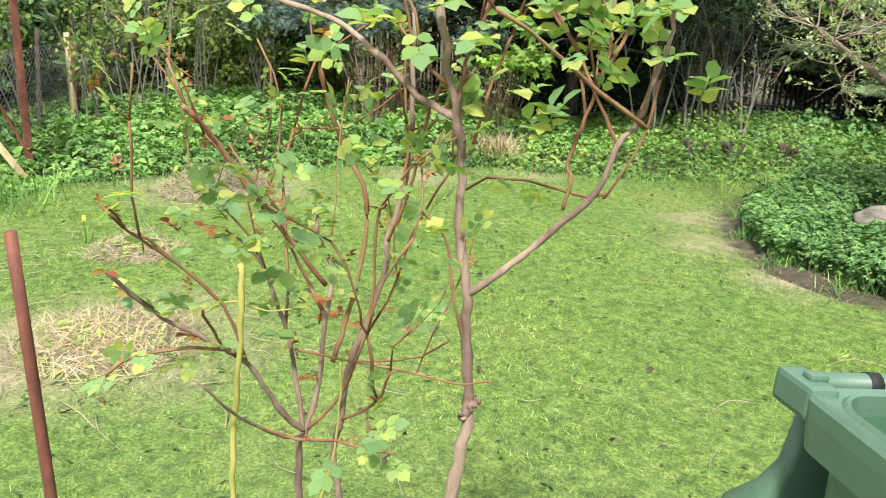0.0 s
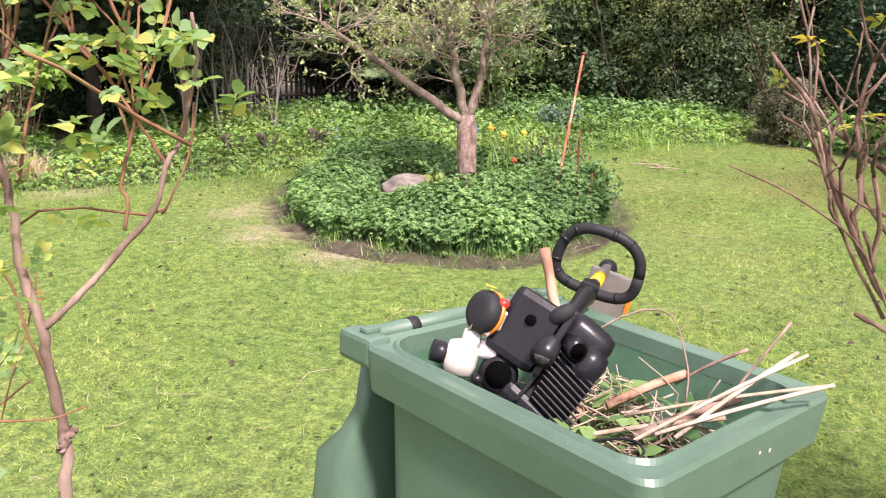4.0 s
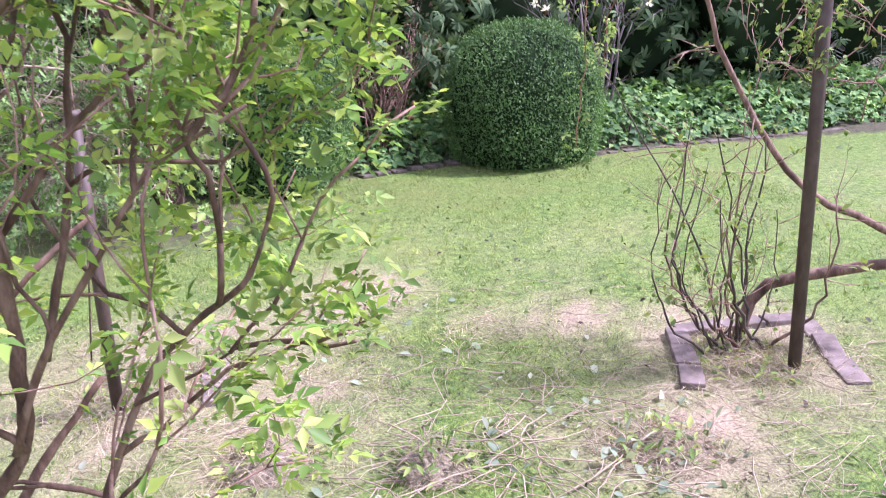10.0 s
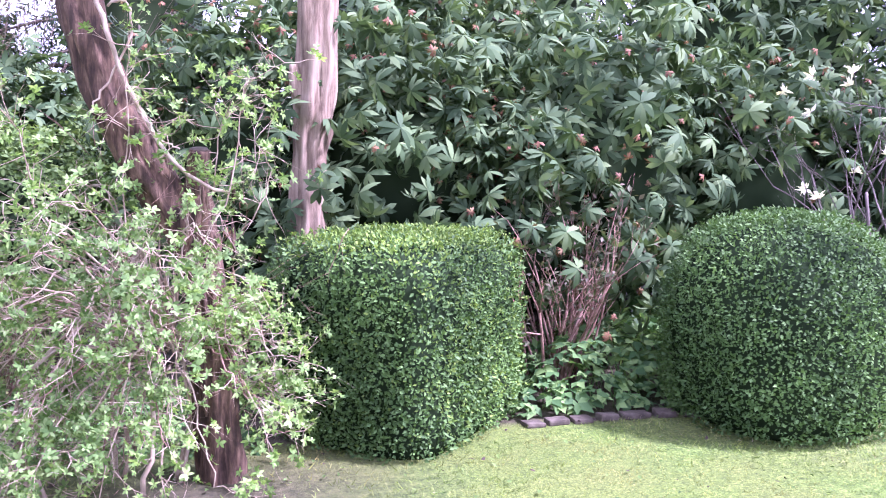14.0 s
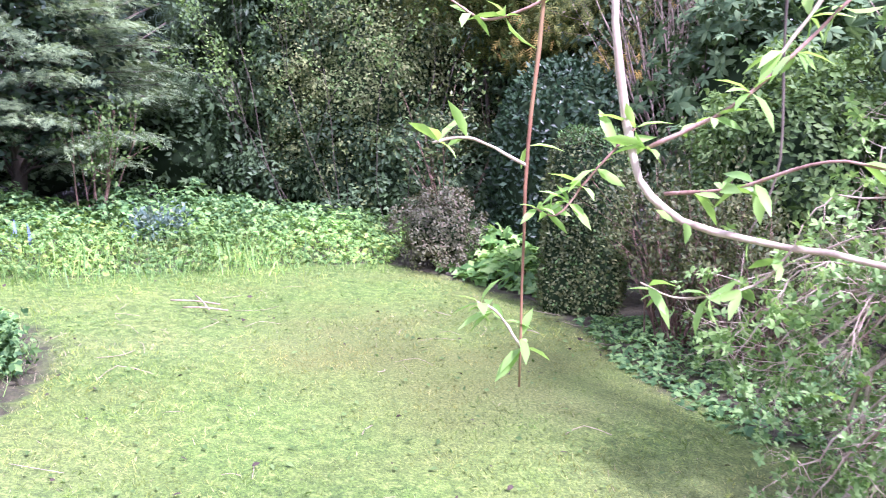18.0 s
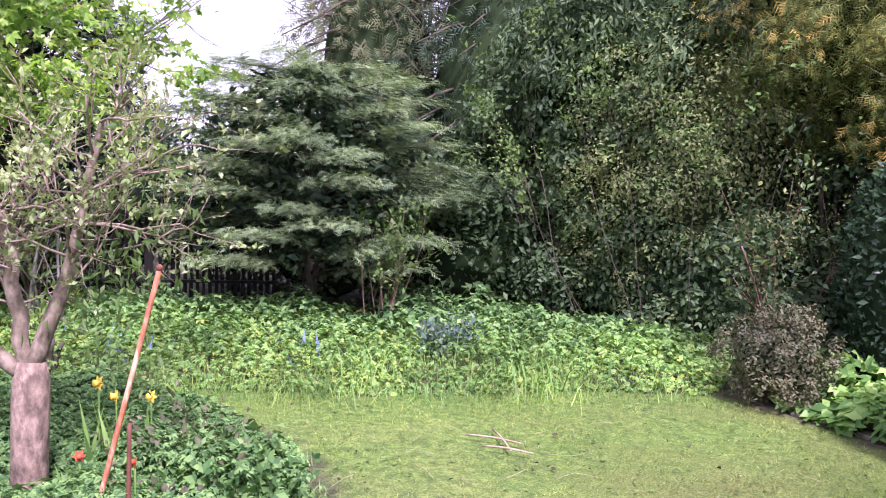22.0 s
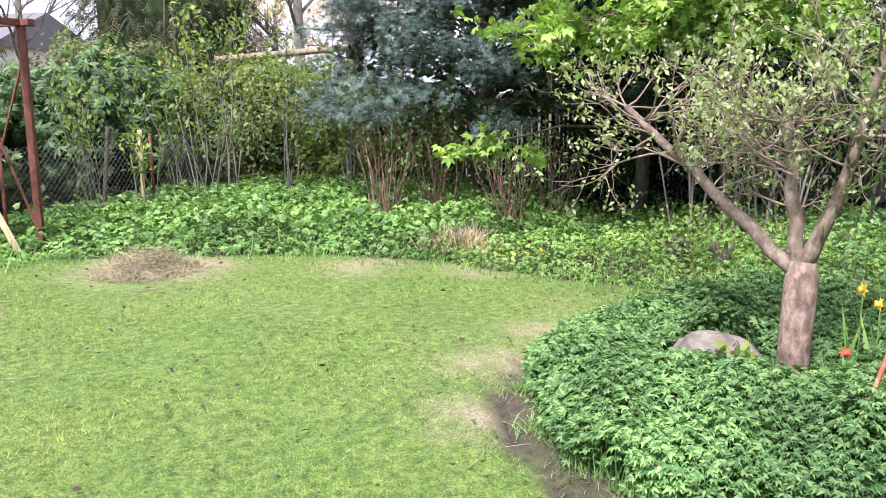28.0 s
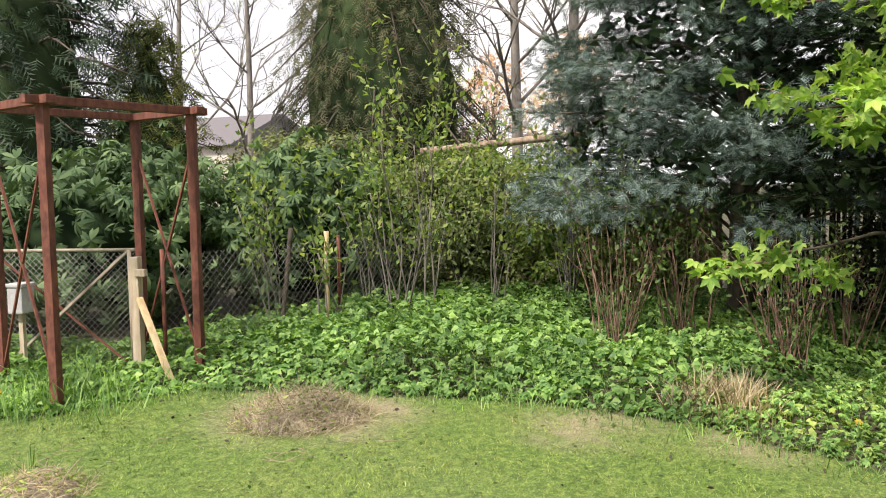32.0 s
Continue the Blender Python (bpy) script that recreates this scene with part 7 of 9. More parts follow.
leaf_b([(0.67, 1.63, 1.40), (0.63, 1.66, 1.40), (0.59, 1.69, 1.29), (0.65, 1.66, 1.31), (0.58, 1.60, 1.44), (0.62, 1.46, 1.28), (0.58, 1.49, 1.27), (0.52, 1.44, 1.24), (0.61, 1.53, 1.25), (0.55, 1.49, 1.23), (0.63, 1.50, 1.22), (0.60, 1.57, 1.20), (0.56, 1.61, 1.21), (0.63, 1.60, 1.26)])
leaf_b([(0.53, 1.38, 1.19), (0.61, 1.39, 1.19), (0.56, 1.43, 1.13), (0.51, 1.40, 1.09), (0.59, 1.43, 1.12), (0.54, 1.45, 1.03), (0.65, 1.57, 1.13), (0.59, 1.55, 1.06), (0.55, 1.58, 1.14), (0.64, 1.62, 1.13), (0.55, 1.50, 1.21), (0.64, 1.53, 1.21), (0.58, 1.52, 1.16), (0.50, 1.36, 1.15)])
leaf_b([(0.59, 1.44, 1.28)])
leaf_r = rose_leaves(BUSH_ROSE, "red_shoot", M_ROSE_RED, rng_, 0.017, 3)
leaf_r([(0.62, 1.44, 1.43), (0.57, 1.48, 1.37), (0.54, 1.57, 1.25), (0.63, 1.60, 1.37), (0.58, 1.59, 1.47), (0.66, 1.59, 1.48), (0.56, 1.36, 1.14), (0.51, 1.43, 1.21), (0.64, 1.62, 1.18), (0.58, 1.61, 1.07), (0.62, 1.46, 1.23), (0.60, 1.57, 1.24), (0.57, 1.64, 1.07)])
rod("rose_stake", "thin rust-brown metal rod beside the rose", (0.44, 1.26, 0.0), (0.44, 1.22, 1.21), 0.0085, M_RUST)

SHRUB = thing("shrub_rose", "large bare shrub rose with brown tangled stems", "shrub")
shrub_lines = {"root": False, "lines": [], "thin": 0.64}
stem_s = cane_tool(SHRUB, "stem", rng_, shrub_lines)
stem_s([(2.00, 3.12, -0.20), (1.92, 3.11, 0.43), (1.85, 3.09, 0.62), (1.76, 3.07, 0.74), (1.70, 3.04, 0.88), (1.61, 3.01, 0.94)], 0.0216, 0.0076, M_SHRUB_BARK)
stem_s([(1.85, 3.11, 0.61), (1.77, 3.09, 0.75), (1.74, 3.07, 0.88), (1.65, 3.04, 0.98), (1.59, 3.02, 1.10), (1.54, 2.99, 1.21), (1.49, 2.96, 1.36), (1.41, 2.93, 1.47)], 0.0150, 0.0056, M_SHRUB_BARK)
stem_s([(1.85, 3.11, 0.61), (1.95, 3.12, 0.79), (1.98, 3.13, 0.96), (2.03, 3.14, 1.08), (2.05, 3.15, 1.15), (1.99, 3.17, 1.25), (1.94, 3.19, 1.33), (1.82, 3.20, 1.48), (1.67, 3.21, 1.60), (1.56, 3.21, 1.73)], 0.0226, 0.0093, M_SHRUB_BARK)
stem_s([(2.12, 3.21, -0.27), (2.06, 3.22, 0.57), (1.88, 3.24, 0.67), (1.81, 3.25, 0.80), (1.81, 3.25, 0.98), (1.85, 3.26, 1.17), (1.83, 3.27, 1.37), (1.79, 3.27, 1.58), (1.74, 3.28, 1.75)], 0.0181, 0.0083, M_SHRUB_BARK)
stem_s([(2.22, 2.89, 0.72), (2.15, 2.91, 0.83), (2.08, 2.93, 0.98), (2.03, 2.94, 1.13), (1.96, 2.95, 1.30), (1.87, 2.96, 1.43), (1.82, 2.97, 1.63), (1.79, 2.98, 1.73)], 0.0119, 0.0071, M_SHRUB_BARK)
stem_s([(2.17, 3.00, -0.07), (2.23, 2.97, 0.67), (2.18, 2.95, 0.92), (2.21, 2.92, 1.10), (2.24, 2.90, 1.20), (2.29, 2.86, 1.33), (2.35, 2.82, 1.34), (2.40, 2.78, 1.31)], 0.0154, 0.0143, M_SHRUB_BARK)
stem_s([(2.44, 3.19, -0.14), (2.48, 3.23, 0.38), (2.57, 3.25, 0.56), (2.68, 3.27, 0.70), (2.82, 3.26, 0.87)], 0.0221, 0.0118, M_SHRUB_BARK)
stem_s([(1.85, 3.13, 0.60), (1.88, 3.16, 0.71), (1.67, 3.19, 0.88), (1.70, 3.23, 1.08), (1.77, 3.27, 1.24), (1.87, 3.31, 1.39), (2.01, 3.34, 1.56), (2.07, 3.37, 1.74)], 0.0153, 0.0069, M_SHRUB_BARK)
stem_s([(2.11, 3.11, 1.15), (2.13, 3.14, 1.13), (2.29, 3.14, 1.12), (2.43, 3.13, 1.21), (2.56, 3.12, 1.38), (2.64, 3.12, 1.49)], 0.0122, 0.0068, M_SHRUB_BARK)
stem_s([(2.35, 2.80, 1.34), (2.25, 2.88, 1.33), (2.16, 2.95, 1.33), (2.12, 3.01, 1.24), (2.10, 3.06, 1.14)], 0.0133, 0.0084, M_SHRUB_BARK)
stem_s([(1.66, 3.07, 0.92), (1.57, 2.99, 1.11), (1.51, 2.91, 1.30), (1.46, 2.84, 1.36)], 0.0072, 0.0036, M_SHRUB_BARK)
stem_s([(1.71, 3.02, 0.86), (1.62, 2.93, 1.09), (1.52, 2.83, 1.20), (1.40, 2.72, 1.28)], 0.0058, 0.0023, M_SHRUB_BARK)
stem_s([(1.99, 3.27, 0.92), (1.88, 3.20, 0.76), (1.84, 3.13, 0.60)], 0.0122, 0.0136, M_SHRUB_BARK)
stem_s([(2.14, 3.36, -0.41), (2.19, 3.41, 0.23), (2.36, 3.44, 0.57), (2.51, 3.46, 0.80), (2.71, 3.46, 1.02), (2.87, 3.46, 1.15)], 0.0173, 0.0094, M_SHRUB_BARK)
stem_s([(2.03, 3.17, 1.08), (2.11, 3.21, 1.25), (2.25, 3.24, 1.40), (2.38, 3.26, 1.55), (2.48, 3.28, 1.69)], 0.0127, 0.0070, M_SHRUB_BARK)
stem_s([(2.24, 3.04, 1.07), (2.30, 3.10, 1.20), (2.49, 3.12, 1.28), (2.57, 3.17, 1.41), (2.67, 3.22, 1.54)], 0.0137, 0.0082, M_SHRUB_BARK)

LEAFY = thing("shrub_rose", "leafy shrub rose with fresh light green leaves", "shrub")
leafy_lines = {"root": False, "lines": [], "thin": 0.8}
stem_l = cane_tool(LEAFY, "stem", rng_, leafy_lines)
stem_l([(2.48, 3.17, 0.08), (2.50, 3.15, 0.53), (2.55, 3.11, 0.71), (2.65, 3.06, 0.85), (2.67, 3.03, 1.03), (2.67, 3.01, 1.24), (2.67, 2.98, 1.47), (2.62, 2.98, 1.67)], 0.0168, 0.0129, M_SHRUB_BARK)
stem_l([(2.64, 3.04, 0.86), (2.70, 2.99, 1.03), (2.79, 2.91, 1.20), (2.88, 2.83, 1.35), (2.99, 2.72, 1.44)], 0.0099, 0.0037, M_SHRUB_BARK)
stem_l([(2.68, 3.19, 0.03), (2.75, 3.13, 0.58), (2.86, 3.06, 0.91), (2.94, 2.98, 1.04), (3.02, 2.90, 1.13), (3.05, 2.85, 1.24)], 0.0120, 0.0040, M_SHRUB_BARK)
stem_l([(2.66, 3.04, 0.86), (2.55, 3.00, 1.02), (2.44, 2.95, 1.13), (2.27, 2.91, 1.16), (2.11, 2.86, 1.18)], 0.0083, 0.0083, M_SHRUB_BARK)
stem_l([(2.84, 3.05, 0.89), (2.93, 2.96, 0.96), (2.99, 2.89, 1.02)], 0.0052, 0.0026, M_SHRUB_BARK)
stem_l([(2.64, 2.90, 1.49), (2.52, 2.86, 1.43), (2.40, 2.81, 1.38), (2.28, 2.76, 1.35)], 0.0100, 0.0078, M_SHRUB_BARK)
stem_l([(2.66, 2.96, 1.47), (2.72, 2.91, 1.59), (2.80, 2.86, 1.68), (2.90, 2.77, 1.73)], 0.0158, 0.0134, M_SHRUB_BARK)
stem_l([(2.68, 3.03, 1.24), (2.78, 3.01, 1.37), (2.89, 2.99, 1.49), (2.98, 2.96, 1.62), (3.07, 2.93, 1.72)], 0.0092, 0.0039, M_SHRUB_BARK)
stem_l([(2.71, 3.02, 1.02), (2.79, 3.04, 1.30), (2.82, 3.08, 1.49), (2.89, 3.11, 1.67)], 0.0093, 0.0040, M_SHRUB_BARK)
stem_l([(2.58, 3.22, 0.66), (2.57, 3.24, 0.86), (2.56, 3.27, 1.21), (2.56, 3.29, 1.42), (2.54, 3.31, 1.70)], 0.0113, 0.0071, M_SHRUB_BARK)


def zigzag(rng, p, d, r, heavy, light, tips, ok, least=0.0016, step=0.05, rise=0.1, kink=0.24, fork=0.75):
    """A crooked branch that forks again and again into thinner ones; heavy and light gather lines of (points, radii)."""
    pts, radii = [np.array(p, float)], [r]
    d = unit(np.array(d, float))
    for _ in range(int(rng.integers(3, 6))):
        d = unit(d + rng.normal(0, kink, 3) + np.array([0, 0, rise]))
        q = pts[-1] + d * step * rng.uniform(0.6, 1.4)
        if not ok(q):
            break
        pts.append(q)
        r *= 0.965
        radii.append(r * rng.uniform(0.92, 1.15))
    if len(pts) < 2:
        return
    (heavy if r > 0.0034 else light).append((np.array(pts), np.array(radii)))
    for q in pts[1:]:
        if r < 0.003:
            tips.append((q, d))
    if r < least or len(pts) < 3:
        return
    side = unit(np.cross(d, rng.normal(0, 1, 3)))
    zigzag(rng, pts[-1], d + side * -0.25, r * 0.87, heavy, light, tips, ok, least, step, rise, kink, fork)
    zigzag(rng, pts[-1], d + side * fork, r * rng.uniform(0.58, 0.74), heavy, light, tips, ok, least, step, rise, kink, fork)


def shrub_space(p):
    """Inside the wide vase shape of the bare shrub."""
    if not 0.0 < p[2] < 2.5:
        return False
    wide = float(np.interp(p[2], (0.0, 0.6, 1.0, 1.15, 1.6), (0.17, 0.23, 0.46, 0.66, 0.88))) * (1 + 0.22 * rough(p[0] * 3 + p[2], p[1] * 3 - p[2], 0.5, 1.0))
    return math.hypot(p[0] - 2.12, p[1] - 3.15) < wide


def leafy_space(p):
    if not 0.0 < p[2] < 2.4:
        return False
    wide = float(np.interp(p[2], (0.0, 0.6, 0.95, 1.4), (0.15, 0.28, 0.52, 0.66))) * (1 + 0.25 * rough(p[0] * 3 + p[2], p[1] * 3 - p[2], 0.5, 2.0))
    return math.hypot(p[0] - 2.72, p[1] - 3.05) < wide


def branch_out(top, lines, count, low, high, r, rng, ok, thin_mat, lean=(0, 0, 0.4), least=0.0016, spread=0.5, from_end=0.3):
    """Crooked branches from the stems, each with its forks one part; the finest twigs joined."""
    light, tips = [], []
    for _ in range(count * 4):
        line = lines[rng.integers(0, len(lines))]
        i = rng.integers(int(from_end * len(line)), len(line))
        p = line[i]
        if not (low < p[2] < high and ok(p)):
            continue
        heavy = []
        d = unit(line[i] - line[i - 1]) * 0.7 + rng.normal(0, spread, 3) + np.array(lean)
        zigzag(rng, p, d, r * rng.uniform(0.6, 1.25), heavy, light, tips, ok, least)
        if heavy:
            part("branch", tubes(heavy, 5), M_SHRUB_BARK, top, smooth=True)
        count -= 1
        if count <= 0:
            break
    if light:
        part("twig_growth", tubes(light, 4), thin_mat, top)
    return tips


def canes(top, centre, count, reach, r, rng, ok):
    """Young canes from the root, fanning outwards and forking."""
    light, tips = [], []
    for k in range(count):
        a = 2 * math.pi * (k + rng.uniform(0, 0.8)) / count
        heavy = []
        b = np.array([centre[0] + 0.09 * math.cos(a), centre[1] + 0.09 * math.sin(a), -0.02])
        way = np.array([reach * math.cos(a), reach * math.sin(a), 1.0]) * rng.uniform(0.7, 1.1)
        base = curve([b, b + way * 0.2 + rng.normal(0, 0.015, 3), b + way * rng.uniform(0.36, 0.6)], 9, 0.006, rng)
        rr = r * rng.uniform(0.7, 1.2)
        heavy.append((base, np.linspace(rr * 1.15, rr, 9)))
        zigzag(rng, base[-1], way, rr, heavy, light, tips, ok, 0.0016, 0.055, 0.08, 0.2, 0.7)
        part("cane", tubes(heavy, 6), M_SHRUB_BARK, top, smooth=True)
    if light:
        part("twig_growth", tubes(light, 4), M_SHRUB_TWIG, top)
    return tips


tips_s = canes(SHRUB, (2.1, 3.14), 14, 0.2, 0.0082, rng_, shrub_space)
tips_s += branch_out(SHRUB, shrub_lines["lines"], 46, 0.45, 1.2, 0.0058, rng_, shrub_space, M_SHRUB_BARK, (-0.05, -0.05, 0.5), 0.0026, 0.4)
tips_s += branch_out(SHRUB, shrub_lines["lines"], 66, 1.05, 1.9, 0.0046, rng_, shrub_space, M_SHRUB_TWIG, (0, -0.05, 0.7), 0.002, 0.4)
tips_s += branch_out(SHRUB, shrub_lines["lines"], 130, 1.2, 1.9, 0.003, rng_, shrub_space, M_TWIG, (0, -0.05, 0.8), 0.0019, 0.4)
tips_l = branch_out(LEAFY, leafy_lines["lines"], 34, 0.6, 1.9, 0.0052, rng_, leafy_space, M_SHRUB_TWIG, (0.12, 0.0, 0.35), 0.0019, 0.4)
tips_l += canes(LEAFY, (2.68, 3.1), 5, 0.25, 0.007, rng_, leafy_space)


def pinnate(width=0.5, droop=0.18, blade=False):
    """A leaf of five pointed leaflets in pairs along a thin stalk."""
    v, f = [(-0.01, 0, 0), (0.01, 0, 0), (0, 0.7, 0.02)], [(0, 1, 2)]
    for y, a, l in ((0.3, -70, 0.34), (0.3, 70, 0.34), (0.58, -58, 0.42), (0.58, 58, 0.42), (0.66, 0, 0.5)):
        kv, kf = blade_leaf(width, 0.07, droop) if blade else kite(width, 0.07, droop)
        c, n = math.cos(radians(a)), math.sin(radians(a))
        k = len(v)
        v += [((p[0] * c + p[1] * n) * l, y + (-p[0] * n + p[1] * c) * l, p[2] * l) for p in kv]
        f += [tuple(q + k for q in one) for one in kf]
    return np.array(v, float), np.array(f)


ROSE_SPRAY, ROSE_ROUND = pinnate(), pinnate(0.85, 0.1, True)


def set_leaves(top, tips, n, size, mat, rng, low=0.0, test=None, template=BIG_LEAF):
    q = np.array([t[0] for t in tips])
    w = np.array([t[1] for t in tips])
    ok = q[:, 2] > low
    if test is not None:
        ok &= test(q)
    q, w = q[ok], w[ok]
    i = rng.integers(0, len(q), n)
    pos = q[i] + rng.normal(0, 0.014, (n, 3))
    tagged(part("leaves", scatter(template, pos, w[i] * 0.6 + rng.normal(0, 0.6, (n, 3)), rng.normal(0, 0.45, (n, 3)) + (0, 0, 1), size * rng.uniform(0.6, 1.25, n)), mat, top, smooth=True), kind="stuff")


set_leaves(LEAFY, tips_l, 1500, 0.07, M_LEAFY, rng_, 0.75, lambda q: (q[:, 0] > 2.3) & (q[:, 1] > 2.45), ROSE_SPRAY)
set_leaves(LEAFY, tips_l, 1500, 0.072, M_SHRUB, rng_, 0.95, lambda q: (q[:, 0] > 2.8) & (q[:, 1] > 2.45), ROSE_SPRAY)
set_leaves(LEAFY, tips_l, 120, 0.06, M_LEAFY, rng_, 0.3, lambda q: q[:, 1] > 2.4, ROSE_SPRAY)
set_leaves(SHRUB, tips_s, 200, 0.055, M_SHRUB, rng_, 0.9, None, ROSE_SPRAY)
set_leaves(SHRUB, tips_s, 40, 0.07, M_YELLOW, rng_, 0.9, lambda q: q[:, 0] < 1.75, ROSE_SPRAY)
low_leaf = [((2.14 + rng_.normal(0, 0.12), 3.12 + rng_.normal(0, 0.1), abs(rng_.normal(0.35, 0.24))), rng_.normal(0, 1, 3)) for _ in range(120)]
set_leaves(SHRUB, low_leaf, 150, 0.065, M_LEAFY, rng_, 0.0, None, ROSE_SPRAY)

tips_a = branch_out(STANDARD, lines_a["lines"][1:], 20, 1.18, 1.6, 0.0024, rng_, lambda p: p[2] < 1.75 and math.hypot(p[0] - 0.82, p[1] - 1.8) < 0.2, M_ROSE_TWIG, (0, 0, 0.6), 0.0013, 0.45)
tips_b = branch_out(BUSH_ROSE, lines_b["lines"][:13], 22, 0.85, 1.45, 0.0022, rng_, lambda p: p[2] < 1.5 and math.hypot(p[0] - 0.6, p[1] - 1.55) < 0.27, M_ROSE_TWIG, (0, 0, 0.5), 0.0013, 0.45)
set_leaves(STANDARD, tips_a, 120, 0.05, M_ROSE, rng_, 1.2, None, ROSE_ROUND)
set_leaves(BUSH_ROSE, tips_b, 130, 0.046, M_ROSE, rng_, 0.95, None, ROSE_ROUND)
set_leaves(BUSH_ROSE, tips_b, 60, 0.022, M_ROSE_RED, rng_, 0.9, None, ROSE_SPRAY)
leaf_c = rose_leaves(BUSH_ROSE, "leaf_spray", M_ROSE, rng_, 0.025, 4)
leaf_c([(0.61, 1.60, 1.24), (0.48, 1.50, 1.20), (0.54, 1.56, 1.10), (0.51, 1.54, 1.16), (0.63, 1.49, 1.06), (0.65, 1.38, 1.14), (0.66, 1.42, 1.38), (0.62, 1.51, 1.28), (0.56, 1.62, 1.45), (0.59, 1.65, 1.32), (0.64, 1.69, 1.18)])
leaf_d = rose_leaves(BUSH_ROSE, "young_shoot", M_ROSE_RED, rng_, 0.016, 3)
leaf_d([(0.61, 1.61, 1.12), (0.57, 1.57, 1.03), (0.52, 1.55, 1.13), (0.64, 1.43, 1.10), (0.67, 1.32, 1.21), (0.62, 1.64, 1.03), (0.63, 1.66, 1.08), (0.65, 1.72, 1.36), (0.61, 1.67, 1.25), (0.65, 1.44, 1.38), (0.68, 1.66, 0.98), (0.60, 1.60, 1.0)])
pole = thing("steel_pole", "dark brown round metal pole among the shrub's stems", "pole", (2.13, 3.11, 0))
part("tube", tubes([(np.array([(0, 0, -0.05), (0, 0, 1.3), (-0.01, 0, 2.7)]), np.full(3, 0.026))], 16), M_POLE, pole, smooth=True)
part("cap", tubes([(np.array([(-0.01, 0, 2.69), (-0.01, 0, 2.73)]), np.full(2, 0.03))], 16), M_POLE, pole)
for k_ in range(9):
    e_ = rng_.normal(0, 0.009, 3)
    part("frayed_end", tubes([(curve([(2.38, 2.79, 1.32), (2.405 + e_[0] * 0.5, 2.775, 1.305 + e_[2] * 0.5), (2.43 + e_[0], 2.77 + e_[1], 1.275 + e_[2])], 5), np.array([0.006, 0.005, 0.0035, 0.0025, 0.001]))], 5), M_ROSE_STEM, SHRUB, "pale frayed cut branch end")


def chain(x, y, z0, z1):
    top = thing("hanging_chain", "rusty chain of round links hanging beside the pole", "chain", (x, y, z1))
    bm = bmesh.new()
    me = bpy.data.meshes.new("link")
    a = np.linspace(0, 2 * math.pi, 13)
    v, f = tubes([(np.stack([0.011 * np.cos(a), np.zeros(13), 0.013 * np.sin(a)], -1), np.full(13, 0.0022))], 6)
    fill(me, v, f)
    me.materials.append(M_CHAIN)
    bm.free()
    n = int((z0 - z1) / 0.022)
    for i in range(n):
        ob = new("link", me)
        ob.parent = top
        ob.matrix_local = pose(0, 0, 0.022 * i + 0.011, 0, 0, 90 * (i % 2) + 20)
    part("hook", tubes([(curve([(0, 0, z0 - z1), (0.0, 0.0, z0 - z1 + 0.05), (0.1, 0.03, z0 - z1 + 0.1)], 6), np.full(6, 0.003))], 5), M_CHAIN, top)


chain(2.025, 3.07, 1.1, 0.25)


